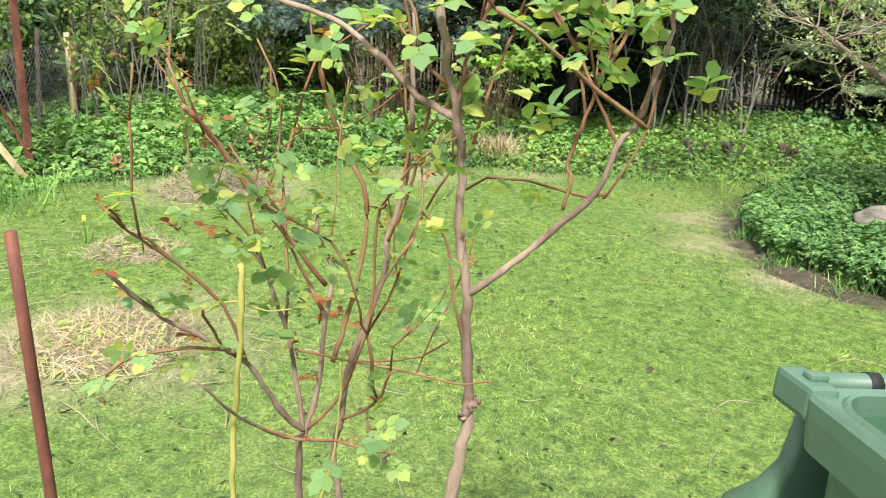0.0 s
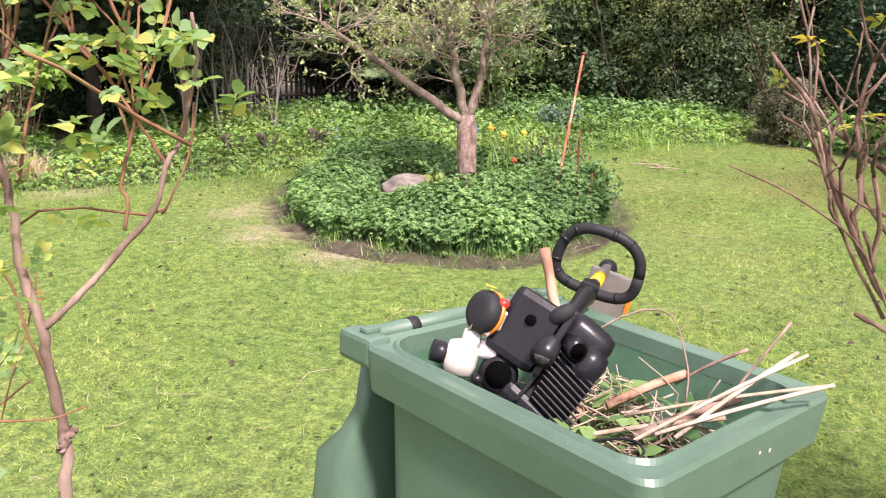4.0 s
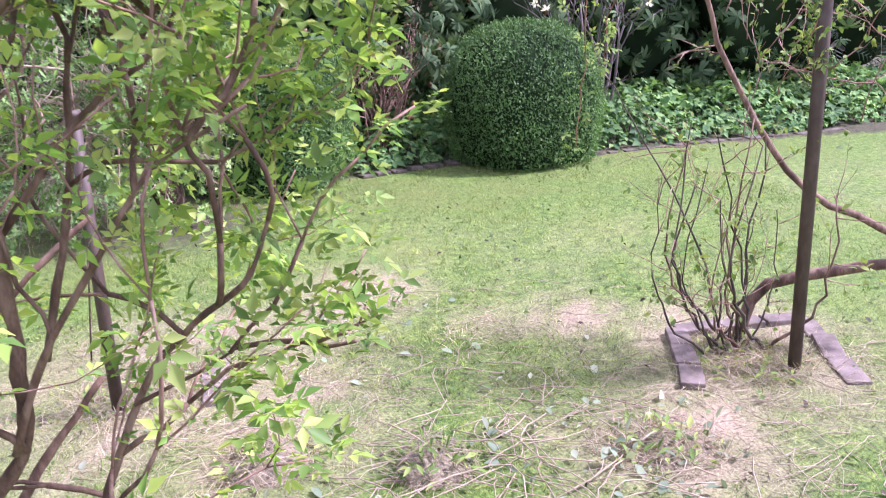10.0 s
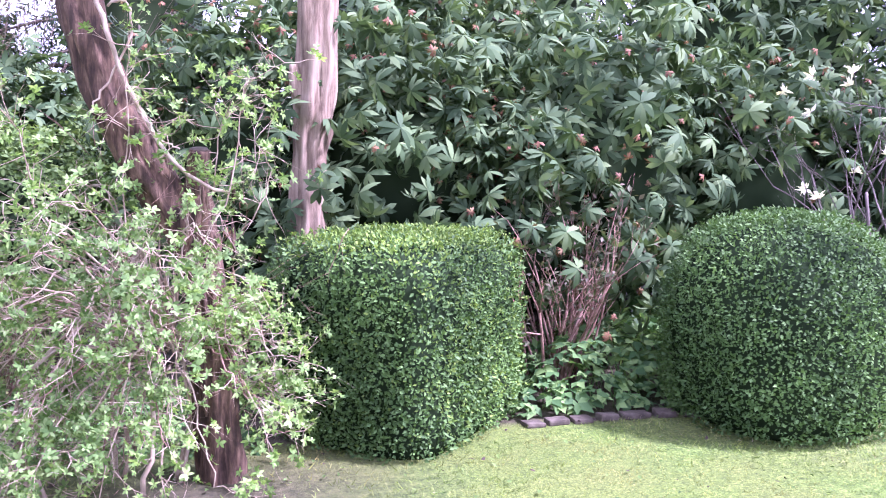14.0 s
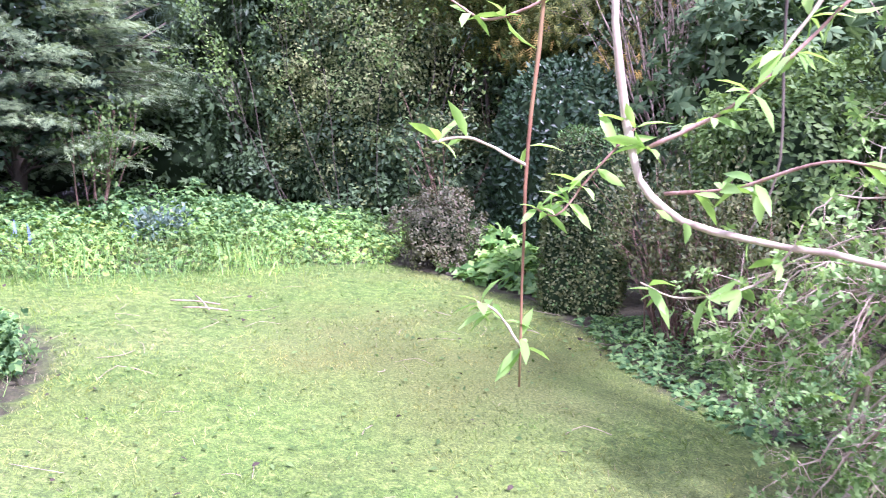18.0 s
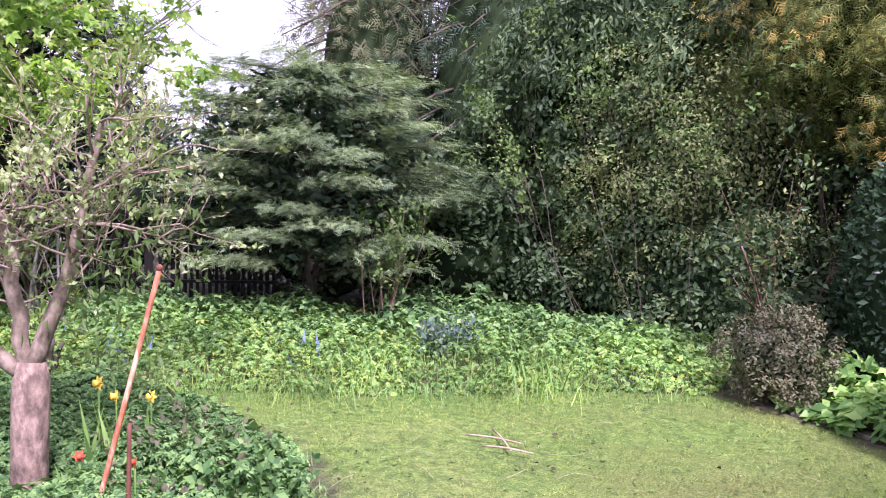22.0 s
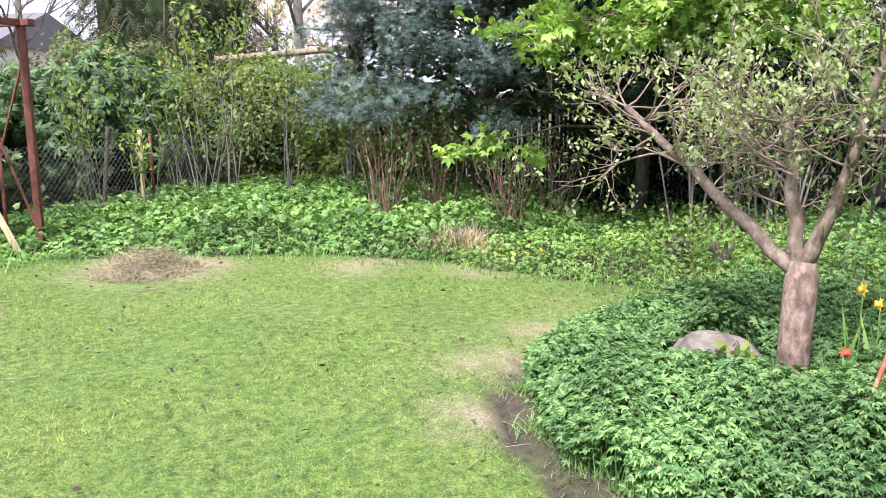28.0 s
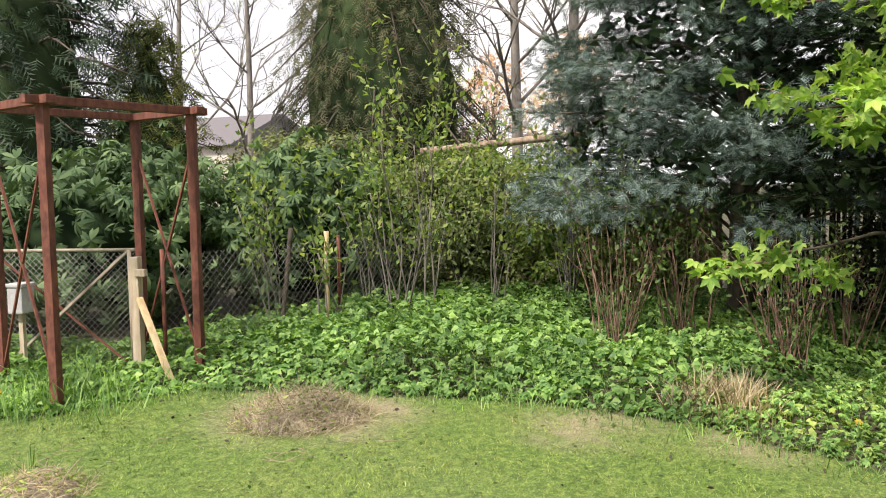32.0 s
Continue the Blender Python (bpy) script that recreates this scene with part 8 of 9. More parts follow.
def wheelie_bin():
    top = thing("wheelie_bin", "green plastic wheeled bin standing open on the lawn", "bin", (1.28, 2.30, 0.0), 75.2)

    def ring(w, d, z, y0=0.0, r=0.05):
        pts = []
        for sx, sy, a0 in ((1, -1, -90), (1, 1, 0), (-1, 1, 90), (-1, -1, 180)):
            for k in range(9):
                a = radians(a0 + 11.25 * k)
                pts.append((sx * (w / 2 - r) + r * math.cos(a), sy * (d / 2 - r) + y0 + r * math.sin(a), z))
        return pts

    def loft(rings, close_start=False, close_end=False):
        bm = bmesh.new()
        loops = [[bm.verts.new(p) for p in r] for r in rings]
        n = len(loops[0])
        for a, b in zip(loops[:-1], loops[1:]):
            for i in range(n):
                bm.faces.new((a[i], a[(i + 1) % n], b[(i + 1) % n], b[i]))
        if close_start:
            bm.faces.new(loops[0][::-1])
        if close_end:
            bm.faces.new(loops[-1])
        return bm

    def back_rise(pts):
        """The rim climbs a little towards the hinge side."""
        return [(x, y, z + 0.022 * max(0.0, (y - 0.02) / 0.26) ** 2) for x, y, z in pts]

    part("body", loft([ring(0.36, 0.42, 0.05, -0.02), ring(0.40, 0.46, 0.5, -0.025), ring(0.445, 0.505, 0.97, -0.03)], True, False), M_BIN, top, "green moulded body", True)
    part("rim", loft([back_rise(r) for r in (ring(0.446, 0.506, 0.95, -0.03, 0.045), ring(0.487, 0.548, 0.952, -0.032, 0.03), ring(0.498, 0.556, 1.0, -0.032, 0.028), ring(0.5, 0.558, 1.022, -0.032, 0.028),
                      ring(0.492, 0.55, 1.029, -0.032, 0.03), ring(0.436, 0.514, 1.024, -0.024, 0.045), ring(0.428, 0.506, 1.031, -0.024, 0.045), ring(0.42, 0.498, 1.029, -0.024, 0.045), ring(0.414, 0.492, 1.0, -0.024, 0.045))]), M_BIN, top, "thick green rim")
    part("inside", loft([back_rise(ring(0.416, 0.494, 1.01, -0.024, 0.045)), ring(0.37, 0.43, 0.55, -0.03, 0.05)], False, True), M_BIN_IN, top, "inside wall", True)
    for y in (-0.17, -0.2):
        part("rib", box(0.01, 0.012, 0.62, (-0.222, y, 0.34), 0.004), M_BIN, top)
    for x in (-0.12, 0.12):
        part("rib", box(0.03, 0.012, 0.55, (x, -0.268, 0.36), 0.004), M_BIN, top)
    part("handle", tubes([(np.array([(-0.205, 0.278, 1.036), (0.205, 0.278, 1.036)]), np.full(2, 0.0165))], 14), M_BIN, top, "round green handle bar", True)
    for x in (-0.226, 0.226):
        arm = part("handle_arm", box(0.046, 0.085, 0.05, (x, 0.267, 1.0), 0.009), M_BIN, top)
        part("end_cap", box(0.03, 0.004, 0.032, (x, 0.3105, 1.01), 0.001), M_BLACK, arm, "black square end cap")
        part("lug", box(0.03, 0.022, 0.012, (x * 0.97, 0.262, 1.047), 0.005), M_BIN, arm)
    part("grip_band", tubes([(np.array([(-0.125, 0.278, 1.036), (-0.105, 0.278, 1.036)]), np.full(2, 0.0182))], 14), M_RUBBER, top, "dark band on the handle")
    for x in (0.1, 0.16):
        part("hinge", box(0.03, 0.05, 0.016, (x, 0.262, 1.042), 0.006), M_BIN, top)
    lid = part("lid", loft([ring(0.40, 0.03, 1.0, 0.296, 0.012), ring(0.42, 0.035, 0.9, 0.3, 0.015), ring(0.45, 0.05, 0.85, 0.315, 0.02), ring(0.485, 0.11, 0.79, 0.345, 0.04), ring(0.5, 0.125, 0.6, 0.345, 0.04), ring(0.49, 0.1, 0.45, 0.33, 0.04), ring(0.46, 0.04, 0.43, 0.32, 0.015)],
                           True, True), M_BIN, top, "open lid hanging down behind", True)
    part("lid_grip", box(0.16, 0.05, 0.03, (0, 0.325, 0.405), 0.01), M_BIN, lid)
    for x in (-0.21, 0.21):
        wh = part("wheel", tubes([(np.array([(x - 0.022, 0.18, 0.1), (x - 0.015, 0.18, 0.1), (x + 0.015, 0.18, 0.1), (x + 0.022, 0.18, 0.1)]), np.array([0.085, 0.1, 0.1, 0.085]))], 20), M_RUBBER, top, "black rubber wheel", True)
        part("hub", tubes([(np.array([(x - 0.026, 0.18, 0.1), (x + 0.026, 0.18, 0.1)]), np.full(2, 0.03))], 12), M_GUARD, wh)
    part("axle", tubes([(np.array([(-0.2, 0.18, 0.1), (0.2, 0.18, 0.1)]), np.full(2, 0.01))], 8), M_METAL, top)
    for x, z in ((-0.2, 0.965), (0.02, 0.99), (0.05, 0.985)):
        part("scuff", box(0.006, 0.0012, 0.005, (x, -0.3105, z), 0.0005), M_TANK, top, "pale scuff mark")
    return top


BIN = wheelie_bin()
BIN.matrix_world = pose(1.254, 2.246, -0.02, 0, 5.2, 75.0)


def bin_waste():
    rng = np.random.default_rng(301)
    top = thing("garden_waste", "cut stems, dry stalks and leaves filling the bin", "garden waste", (1.274, 2.323, 0.60), 75.0)
    bm = bmesh.new()
    bmesh.ops.create_grid(bm, x_segments=18, y_segments=18, size=1.0)
    for q in bm.verts:
        q.co = Vector((q.co.x * 0.185, q.co.y * 0.215 - 0.03, 0.25 + 0.03 * noise.noise(q.co * 2.5) + 0.015 * noise.noise(q.co * 8)))
    part("mulch", bm, M_SOIL, top, "dark packed plant waste", True)
    for i in range(170):
        a = rng.uniform(0, math.pi)
        L = rng.uniform(0.05, 0.2)
        c = np.array([rng.uniform(-0.13, 0.13), rng.uniform(-0.2, 0.08), rng.uniform(0.27, 0.345)])
        d = np.array([math.cos(a), math.sin(a), rng.normal(0, 0.16)]) * L
        d[0] = np.clip(c[0] + d[0] * 0.5, -0.17, 0.17) * 2 - 2 * c[0]
        part("stalk", tubes([(curve([c - d * 0.5, c + rng.normal(0, 0.012, 3), c + d * 0.5], 5), np.full(5, rng.uniform(0.0008, 0.0022)))], 5), (M_STRAW_STEM, M_STRAW_STEM, M_ROSE_STEM, M_HONEY_STEM)[i % 4], top)
    for x0, y0, z0, x1, y1, z1, r, m in ((-0.06, -0.2, 0.385, 0.17, -0.345, 0.435, 0.0032, M_HONEY_STEM), (-0.08, -0.18, 0.375, 0.2, -0.29, 0.455, 0.003, M_HONEY_STEM), (-0.04, -0.22, 0.38, 0.21, -0.27, 0.45, 0.0036, M_HONEY_STEM),
                                         (-0.02, -0.12, 0.37, 0.18, -0.33, 0.425, 0.0028, M_STRAW_STEM), (0.02, -0.06, 0.35, 0.15, -0.12, 0.385, 0.0075, M_PEEL), (-0.02, -0.14, 0.34, 0.16, -0.21, 0.37, 0.0085, M_ROSE_STEM),
                                         (-0.1, -0.05, 0.33, 0.1, -0.22, 0.36, 0.004, M_STRAW_STEM), (0.15, -0.1, 0.36, 0.19, -0.2, 0.44, 0.003, M_ROSE_STEM), (0.1, -0.2, 0.35, 0.2, -0.26, 0.5, 0.0022, M_ROSE_STEM)):
        part("stalk", tubes([(curve([(x0, y0, z0), ((x0 + x1) / 2, (y0 + y1) / 2, (z0 + z1) / 2 + 0.004), (x1, y1, z1)], 6), np.full(6, r))], 6), m, top)
    for k in range(9):
        x, y = rng.uniform(-0.05, 0.12), rng.uniform(-0.2, 0.0)
        part("stalk", tubes([(curve([(x, y, 0.3), (x + rng.normal(0, 0.01), y + rng.normal(0, 0.01), 0.36), (x + rng.normal(0, 0.03), y + rng.normal(0, 0.03), rng.uniform(0.39, 0.42))], 5), np.full(5, 0.0012))], 4), M_STRAW_STEM, top)
    n = 330
    pos = np.stack([rng.uniform(-0.15, 0.15, n), rng.uniform(-0.22, 0.12, n), rng.uniform(0.27, 0.345, n)], -1)
    part("cut_leaves", scatter(BIG_LEAF, pos, rng.normal(0, 1, (n, 3)) * (1, 1, 0.4), rng.normal(0, 0.5, (n, 3)) + (0, 0, 1), rng.uniform(0.02, 0.06, n)), M_ELDER, top)
    part("twig", tubes([(curve([(0.02, 0.08, 0.34), (0.12, 0.02, 0.44), (0.175, -0.06, 0.47), (0.15, -0.12, 0.4), (0.12, -0.14, 0.35)], 14), np.full(14, 0.0018))], 4), M_ROSE_STEM, top)
    part("black_cable", tubes([(curve([(-0.12, -0.06, 0.33), (-0.08, -0.16, 0.37), (-0.1, -0.21, 0.375), (-0.16, -0.2, 0.36)], 12), np.full(12, 0.0022))], 6), M_RUBBER, top, "thin black cable")


bin_waste()
branch = thing("cut_branch", "freshly cut peeling branch standing in the bin", "branch")
part("wood", tubes([(curve([(1.322, 2.308, 0.86), (1.28, 2.33, 0.96), (1.225, 2.37, 1.08), (1.185, 2.4, 1.17)], 16, 0.0012), np.linspace(0.0075, 0.009, 16) * (1 + 0.08 * np.sin(np.arange(16) * 2.3)))], 9), M_PEEL, branch, smooth=True)


def trimmer():
    """Local axes and parts fitted to the camera's view: x right across the engine, y up its face, z towards the eye."""
    top = thing("grass_trimmer", "black and orange petrol trimmer resting upside in the bin", "trimmer", (1.244, 2.255, 1.035))
    across, up, face = Vector((0.8794, 0.4762, 0.0)), Vector((-0.1843, 0.3405, 0.922)), Vector((0.439, -0.8108, 0.3872))
    m = Matrix((across, up, face)).transposed().to_4x4()
    m.translation = (1.261, 2.263, 1.029)
    m = m @ Matrix.Scale(1.06, 4)
    top.matrix_world = m
    tilt = Matrix.Rotation(radians(-32), 4, "Z")

    def block(a, b, z, w, h, d, bevel, turn=0.0, rx=0.0, ry=0.0):
        """A bevelled block in axes leaned within the view plane."""
        return box(w, h, d, (0, 0, -d / 2), bevel, tilt @ Matrix.Translation((a, b, z)) @ Matrix.Rotation(radians(turn), 4, "Z") @ Matrix.Rotation(radians(rx), 4, "X") @ Matrix.Rotation(radians(ry), 4, "Y"))

    def can(a, b, radii, depths, sides=18, way=(0, 0, 1)):
        """A turned piece along the given way."""
        w = Vector(way).normalized()
        pts = [tilt @ (Vector((a, b, 0)) + w * z) for z in depths]
        return tubes([(np.array([tuple(p) for p in pts]), np.array(radii))], sides)

    part("shroud", block(-0.05, 0.028, -0.035, 0.083, 0.108, 0.09, 0.012, 0, 4, -8), M_BLACK, top, "smooth black engine shroud")
    part("shroud_rib", block(-0.008, 0.03, 0.008, 0.012, 0.112, 0.02, 0.004), M_BLACK, top)
    part("top_cover", block(0.03, 0.062, -0.04, 0.082, 0.056, 0.085, 0.02, -8), M_BLACK, top, smooth=True)
    part("muffler_cover", block(0.05, 0.03, -0.02, 0.05, 0.06, 0.075, 0.022, -10), M_BLACK, top, smooth=True)
    part("fin_block", block(0.034, -0.022, -0.04, 0.072, 0.09, 0.08, 0.01, -6), M_RUBBER, top)
    for i in range(10):
        part("cooling_fin", block(0.034 + 0.0008 * i, 0.018 - 0.0088 * i, 0.004, 0.076, 0.0036, 0.018, 0.0012, -14), M_BLACK, top)
    part("fin_guard", block(-0.006, -0.025, 0.004, 0.006, 0.09, 0.02, 0.002, -6), M_BLACK, top)
    part("skirt", block(0.008, -0.07, -0.03, 0.09, 0.03, 0.07, 0.01, -10), M_BLACK, top)
    ex = part("exhaust", can(0.006, 0.044, [0.012, 0.0155, 0.0165], [0.0, 0.022, 0.034], 18, (0.55, -0.15, 0.8)), M_BLACK, top, "exhaust stub", True)
    part("exhaust_hole", can(0.006, 0.044, [0.0125, 0.0125], [0.0335, 0.0347], 16, (0.55, -0.15, 0.8)), M_HOLE_SHADE, ex)
    part("spark_boot", tubes([(curve([tuple(tilt @ Vector(p)) for p in ((-0.03, 0.055, 0.0), (-0.022, 0.072, 0.018), (-0.012, 0.088, 0.01))], 7), np.array([0.011, 0.0115, 0.012, 0.012, 0.0115, 0.011, 0.008]))], 12), M_RUBBER, top, "rubber spark plug boot", True)
    part("screw_hole", can(-0.055, 0.04, [0.0085, 0.0085], [0.0125, 0.0145]), M_HOLE_SHADE, top, "black disc painted as a shaded screw recess")
    starter = part("starter_housing", can(-0.052, -0.052, [0.03, 0.03, 0.026], [-0.06, -0.012, -0.004], 24), M_BLACK, top, "round recoil starter housing", True)
    part("starter_ring", can(-0.052, -0.052, [0.02, 0.02], [-0.006, -0.0015], 20), M_HOLE_SHADE, starter)
    part("bracket", block(-0.085, -0.03, -0.02, 0.03, 0.03, 0.03, 0.004, 20), M_METAL, top, "bare metal bracket")
    # round air filter, its orange back plate and the carburettor
    axis = Vector((-0.72, 0.22, 0.62)).normalized()

    def disc(centre, radii, depths, sides=26):
        return tubes([(np.array([tuple(Vector(centre) + axis * z) for z in depths]), np.array(radii))], sides)

    hub = (-0.084, 0.072, -0.005)
    filt = part("filter_cover", disc(hub, [0.032, 0.033, 0.0315, 0.026, 0.016], [0.006, 0.011, 0.021, 0.027, 0.029]), M_RUBBER, top, "round black air filter cover", True)
    part("back_plate", disc(hub, [0.031, 0.034, 0.034], [-0.002, 0.001, 0.006]), M_ORANGE, filt, "orange back plate", True)
    part("sticker", box(0.016, 0.0015, 0.016, (0, 0, -0.008), 0.0004, Matrix.Translation(Vector(hub) + axis * 0.016 + Vector((0.012, 0.036, 0.004))) @ Matrix.Rotation(radians(-18), 4, "Z")), M_YELLOW_P, filt, "yellow sticker")
    part("carburettor", box(0.03, 0.032, 0.03, (0, 0, -0.015), 0.004, Matrix.Translation((-0.076, 0.066, -0.01)) @ Matrix.Rotation(radians(-30), 4, "Z")), M_METAL, top, "bare metal carburettor")
    part("fuel_tap", box(0.02, 0.012, 0.014, (0, 0, -0.007), 0.002, Matrix.Translation((-0.085, 0.048, 0.006)) @ Matrix.Rotation(radians(40), 4, "Z")), M_METAL, top)
    bm = bmesh.new()
    bmesh.ops.create_uvsphere(bm, u_segments=16, v_segments=12, radius=0.0105, matrix=Matrix.Translation((-0.066, 0.086, 0.012)) @ Matrix.Diagonal((1, 0.85, 1, 1)))
    part("primer_bulb", bm, M_RED_P, top, "red primer bulb", True)
    tank = part("fuel_tank", box(0.05, 0.058, 0.055, (0, 0, -0.0275), 0.02, Matrix.Translation((-0.128, 0.006, -0.012)) @ Matrix.Rotation(radians(-12), 4, "Z")), M_TANK, top, "milky white fuel tank", True)
    part("tank_neck", box(0.028, 0.03, 0.035, (0, 0, -0.0175), 0.01, Matrix.Translation((-0.112, 0.036, -0.012)) @ Matrix.Rotation(radians(-12), 4, "Z")), M_TANK, tank, smooth=True)
    part("tank_cap", tubes([(np.array([(-0.15, 0.012, -0.006), (-0.156, 0.014, -0.004), (-0.17, 0.018, 0.0)]), np.array([0.0155, 0.017, 0.0165]))], 18), M_BLACK, tank, "black filler cap", True)
    part("tank_plug", tubes([(np.array([(-0.104, -0.024, 0.0), (-0.102, -0.024, 0.02)]), np.array([0.008, 0.0078]))], 12), M_BLACK, tank, "black rubber plug")
    for dx in (0.0, 0.006):
        part("fuel_line", tubes([(curve([(-0.118 + dx, 0.046, 0.0), (-0.106 + dx, 0.058, 0.014), (-0.088 + dx, 0.07, 0.006)], 8), np.full(8, 0.0021))], 7), M_HONEY_STEM, top, "pale fuel hose", True)
    # the shaft runs away from the engine to the handle, the guard and the head
    old = Vector((-0.25, 1.0, -0.13)).normalized().to_track_quat("Y", "Z").to_matrix().to_4x4() @ pose(0, 0, 0, 0, 16, 0)
    to = m.inverted() @ Matrix.Translation((1.276, 2.204, 1.062)) @ old @ Matrix.Scale(0.93, 4)

    def along(points, radii, sides=14):
        return tubes([(np.array([tuple(to @ Vector(p)) for p in points]), np.array(radii) * 0.93)], sides)

    part("shaft", along([(0, 0.02, 0.0), (0, 0.4, 0.02), (0, 0.76, 0.02)], [0.0125] * 3), M_METAL, top, "bare aluminium shaft", True)
    part("shaft_sleeve", along([(0, 0.02, 0.0), (0, 0.3, 0.016), (0, 0.42, 0.02), (0, 0.47, 0.02), (0, 0.52, 0.02)], [0.02, 0.016, 0.018, 0.019, 0.0165]), M_BLACK, top, smooth=True)
    part("shaft_sticker", along([(0, 0.55, 0.02), (0, 0.63, 0.02)], [0.0138] * 2), M_YELLOW_P, top)
    part("handle_clamp", box(0.038, 0.05, 0.045, (0, 0.455, 0.0), 0.008, to), M_BLACK, top)
    a = np.linspace(0, 2 * math.pi, 41)
    hx, hz = np.cos(a), np.sin(a)
    hx, hz = np.sign(hx) * np.abs(hx) ** 0.72 * (0.086 - 0.012 * hz), np.sign(hz) * np.abs(hz) ** 0.72 * 0.069 + 0.086
    part("loop_handle", along([(x, 0.46 - 0.02 * n, z) for x, n, z in zip(hx, np.sin(a), hz)], [0.0112] * 41), M_RUBBER, top, "black rubber loop handle", True)
    for k in range(6, 36, 3):
        if not 9 < k < 13:
            p = [(hx[k] + (hx[k + 1] - hx[k]) * f, 0.46 - 0.02 * math.sin(a[k]), hz[k] + (hz[k + 1] - hz[k]) * f) for f in (0.0, 0.5)]
            part("grip_ridge", along(p, [0.0122] * 2), M_BLACK, top)
    gd = part("guard", box(0.105, 0.012, 0.15, (0.02, 0.72, -0.125), 0.006, to), M_GUARD, top, "grey cutting guard")
    part("guard_lip", box(0.012, 0.016, 0.04, (0.078, 0.72, -0.06), 0.004, to), M_ORANGE, gd, "orange guard edge")
    part("gear_head", along([(0, 0.74, 0.02), (0, 0.79, 0.015), (0, 0.81, -0.02)], [0.018, 0.022, 0.024]), M_BLACK, top, smooth=True)


trimmer()


# ---- east: second rose, honeysuckle, trunks, willow ----


def climbing_rose():
    rng = np.random.default_rng(131)
    top = thing("climbing_rose", "sparse rose with long thin brown stems", "rose", (5.6, 3.98, 0))
    out, tips = {}, []
    for i in range(15):
        a = 2.3 + 2.6 * i / 15 + rng.normal(0, 0.3)
        c, s_ = math.cos(a), math.sin(a)
        h, w = rng.uniform(0.55, 1.15), rng.uniform(0.12, 0.4)
        b0 = np.array([rng.normal(0, 0.07), rng.normal(0, 0.05), -0.02])
        line = curve([b0, b0 + (c * w * 0.55, s_ * w * 0.55, h * 0.2), b0 + (c * w * 0.9, s_ * w * 0.9, h * 0.5), b0 + (c * w * 0.8 + rng.normal(0, 0.08), s_ * w * 0.8, h)], 14, 0.009, rng)
        part("stem", tubes([(line, np.linspace(0.0085, 0.003, 14) * rng.uniform(0.7, 1.2))], 6), M_BARK_DARK if i % 3 else M_SHRUB_BARK, top)
        for _ in range(5):
            k = rng.integers(5, 14)
            grow(rng, line[k], rng.normal(0, 0.6, 3) + (c * 0.3, s_ * 0.3, 0.5), rng.uniform(0.12, 0.3), 0.0026, 1, out, tips, 2, 0.3, 0.05, 0.6, 0.6, 0.06)
    for _ in range(46):
        p = np.array([rng.uniform(-0.25, 0.55), rng.uniform(-0.5, 0.3), rng.uniform(1.0, 1.75)])
        grow(rng, p, rng.normal(0, 0.6, 3) + (0, 0, 0.5), rng.uniform(0.15, 0.35), 0.0032, 1, out, tips, 3, 0.3, 0.05, 0.6, 0.6, 0.06)
    for dp, lines in out.items():
        part("twig_growth", tubes(lines, 4), M_SHRUB_TWIG, top)
    q = np.array([t[0] for t in tips])[::2]
    q = np.repeat(q, 2, 0) + rng.normal(0, 0.012, (2 * len(q), 3))
    part("leaves", scatter(BIG_LEAF, q, rng.normal(0, 0.7, q.shape) + (0, 0, 0.3), rng.normal(0, 0.5, q.shape) + (0, 0, 1), 0.034 * rng.uniform(0.6, 1.3, len(q))), M_SHRUB, top)
    part("stem", tubes([(curve([(-0.08, -0.02, -0.02), (-0.18, 0.12, 0.53), (-0.29, 0.32, 0.91), (-0.45, 0.48, 1.3)], 18, 0.006, rng), np.linspace(0.006, 0.0025, 18))], 6), M_BARK_DARK, top)
    for way in ([(0.2, -0.3, 2.2), (-0.2, 0.2, 1.9), (-0.48, 0.45, 1.6), (-0.53, 0.47, 1.25), (-0.57, 0.46, 0.92)], [(0.1, -0.2, 2.1), (-0.3, 0.2, 1.75), (-0.44, 0.4, 1.5), (-0.46, 0.42, 1.3)], [(0.3, -0.4, 2.0), (0.05, -0.35, 1.7), (-0.05, -0.3, 1.45), (-0.08, -0.3, 1.25)]):
        line = curve(way, 16, 0.008, rng)
        part("shoot", tubes([(line, np.linspace(0.005, 0.0018, 16))], 6), M_ROSE_TWIG, top)
        n = 30
        q = line[rng.integers(6, 16, n)] + rng.normal(0, 0.03, (n, 3))
        part("leaves", scatter(ROSE_SPRAY, q, rng.normal(0, 0.7, q.shape) + (0, 0, -0.1), rng.normal(0, 0.5, q.shape) + (0, 0, 1), 0.075 * rng.uniform(0.6, 1.3, n)), M_LIME, top, smooth=True)


climbing_rose()
rose2 = thing("old_rose_stem", "thick gnarled rose stem bending along the pole", "rose", (5.75, 4.05, 0))
part("stem", tubes([(curve([(-0.05, 0.0, -0.03), (0.0, -0.1, 0.25), (0.25, -0.4, 0.38), (0.4, -0.55, 0.45), (0.38, -0.5, 0.8), (0.25, -0.45, 1.1), (0.3, -0.5, 1.6)], 18, 0.006), np.linspace(0.03, 0.014, 18))], 8), M_SHRUB_BARK, rose2, smooth=True)
part("stem", tubes([(curve([(0.38, -0.5, 0.5), (0.05, -0.2, 0.75), (-0.2, 0.0, 1.2), (-0.35, 0.1, 1.7)], 14, 0.006), np.linspace(0.017, 0.01, 14))], 8), M_SHRUB_BARK, rose2, smooth=True)
pole2 = thing("steel_pole", "dark brown round metal pole beside the second rose", "pole", (5.58, 3.65, 0))
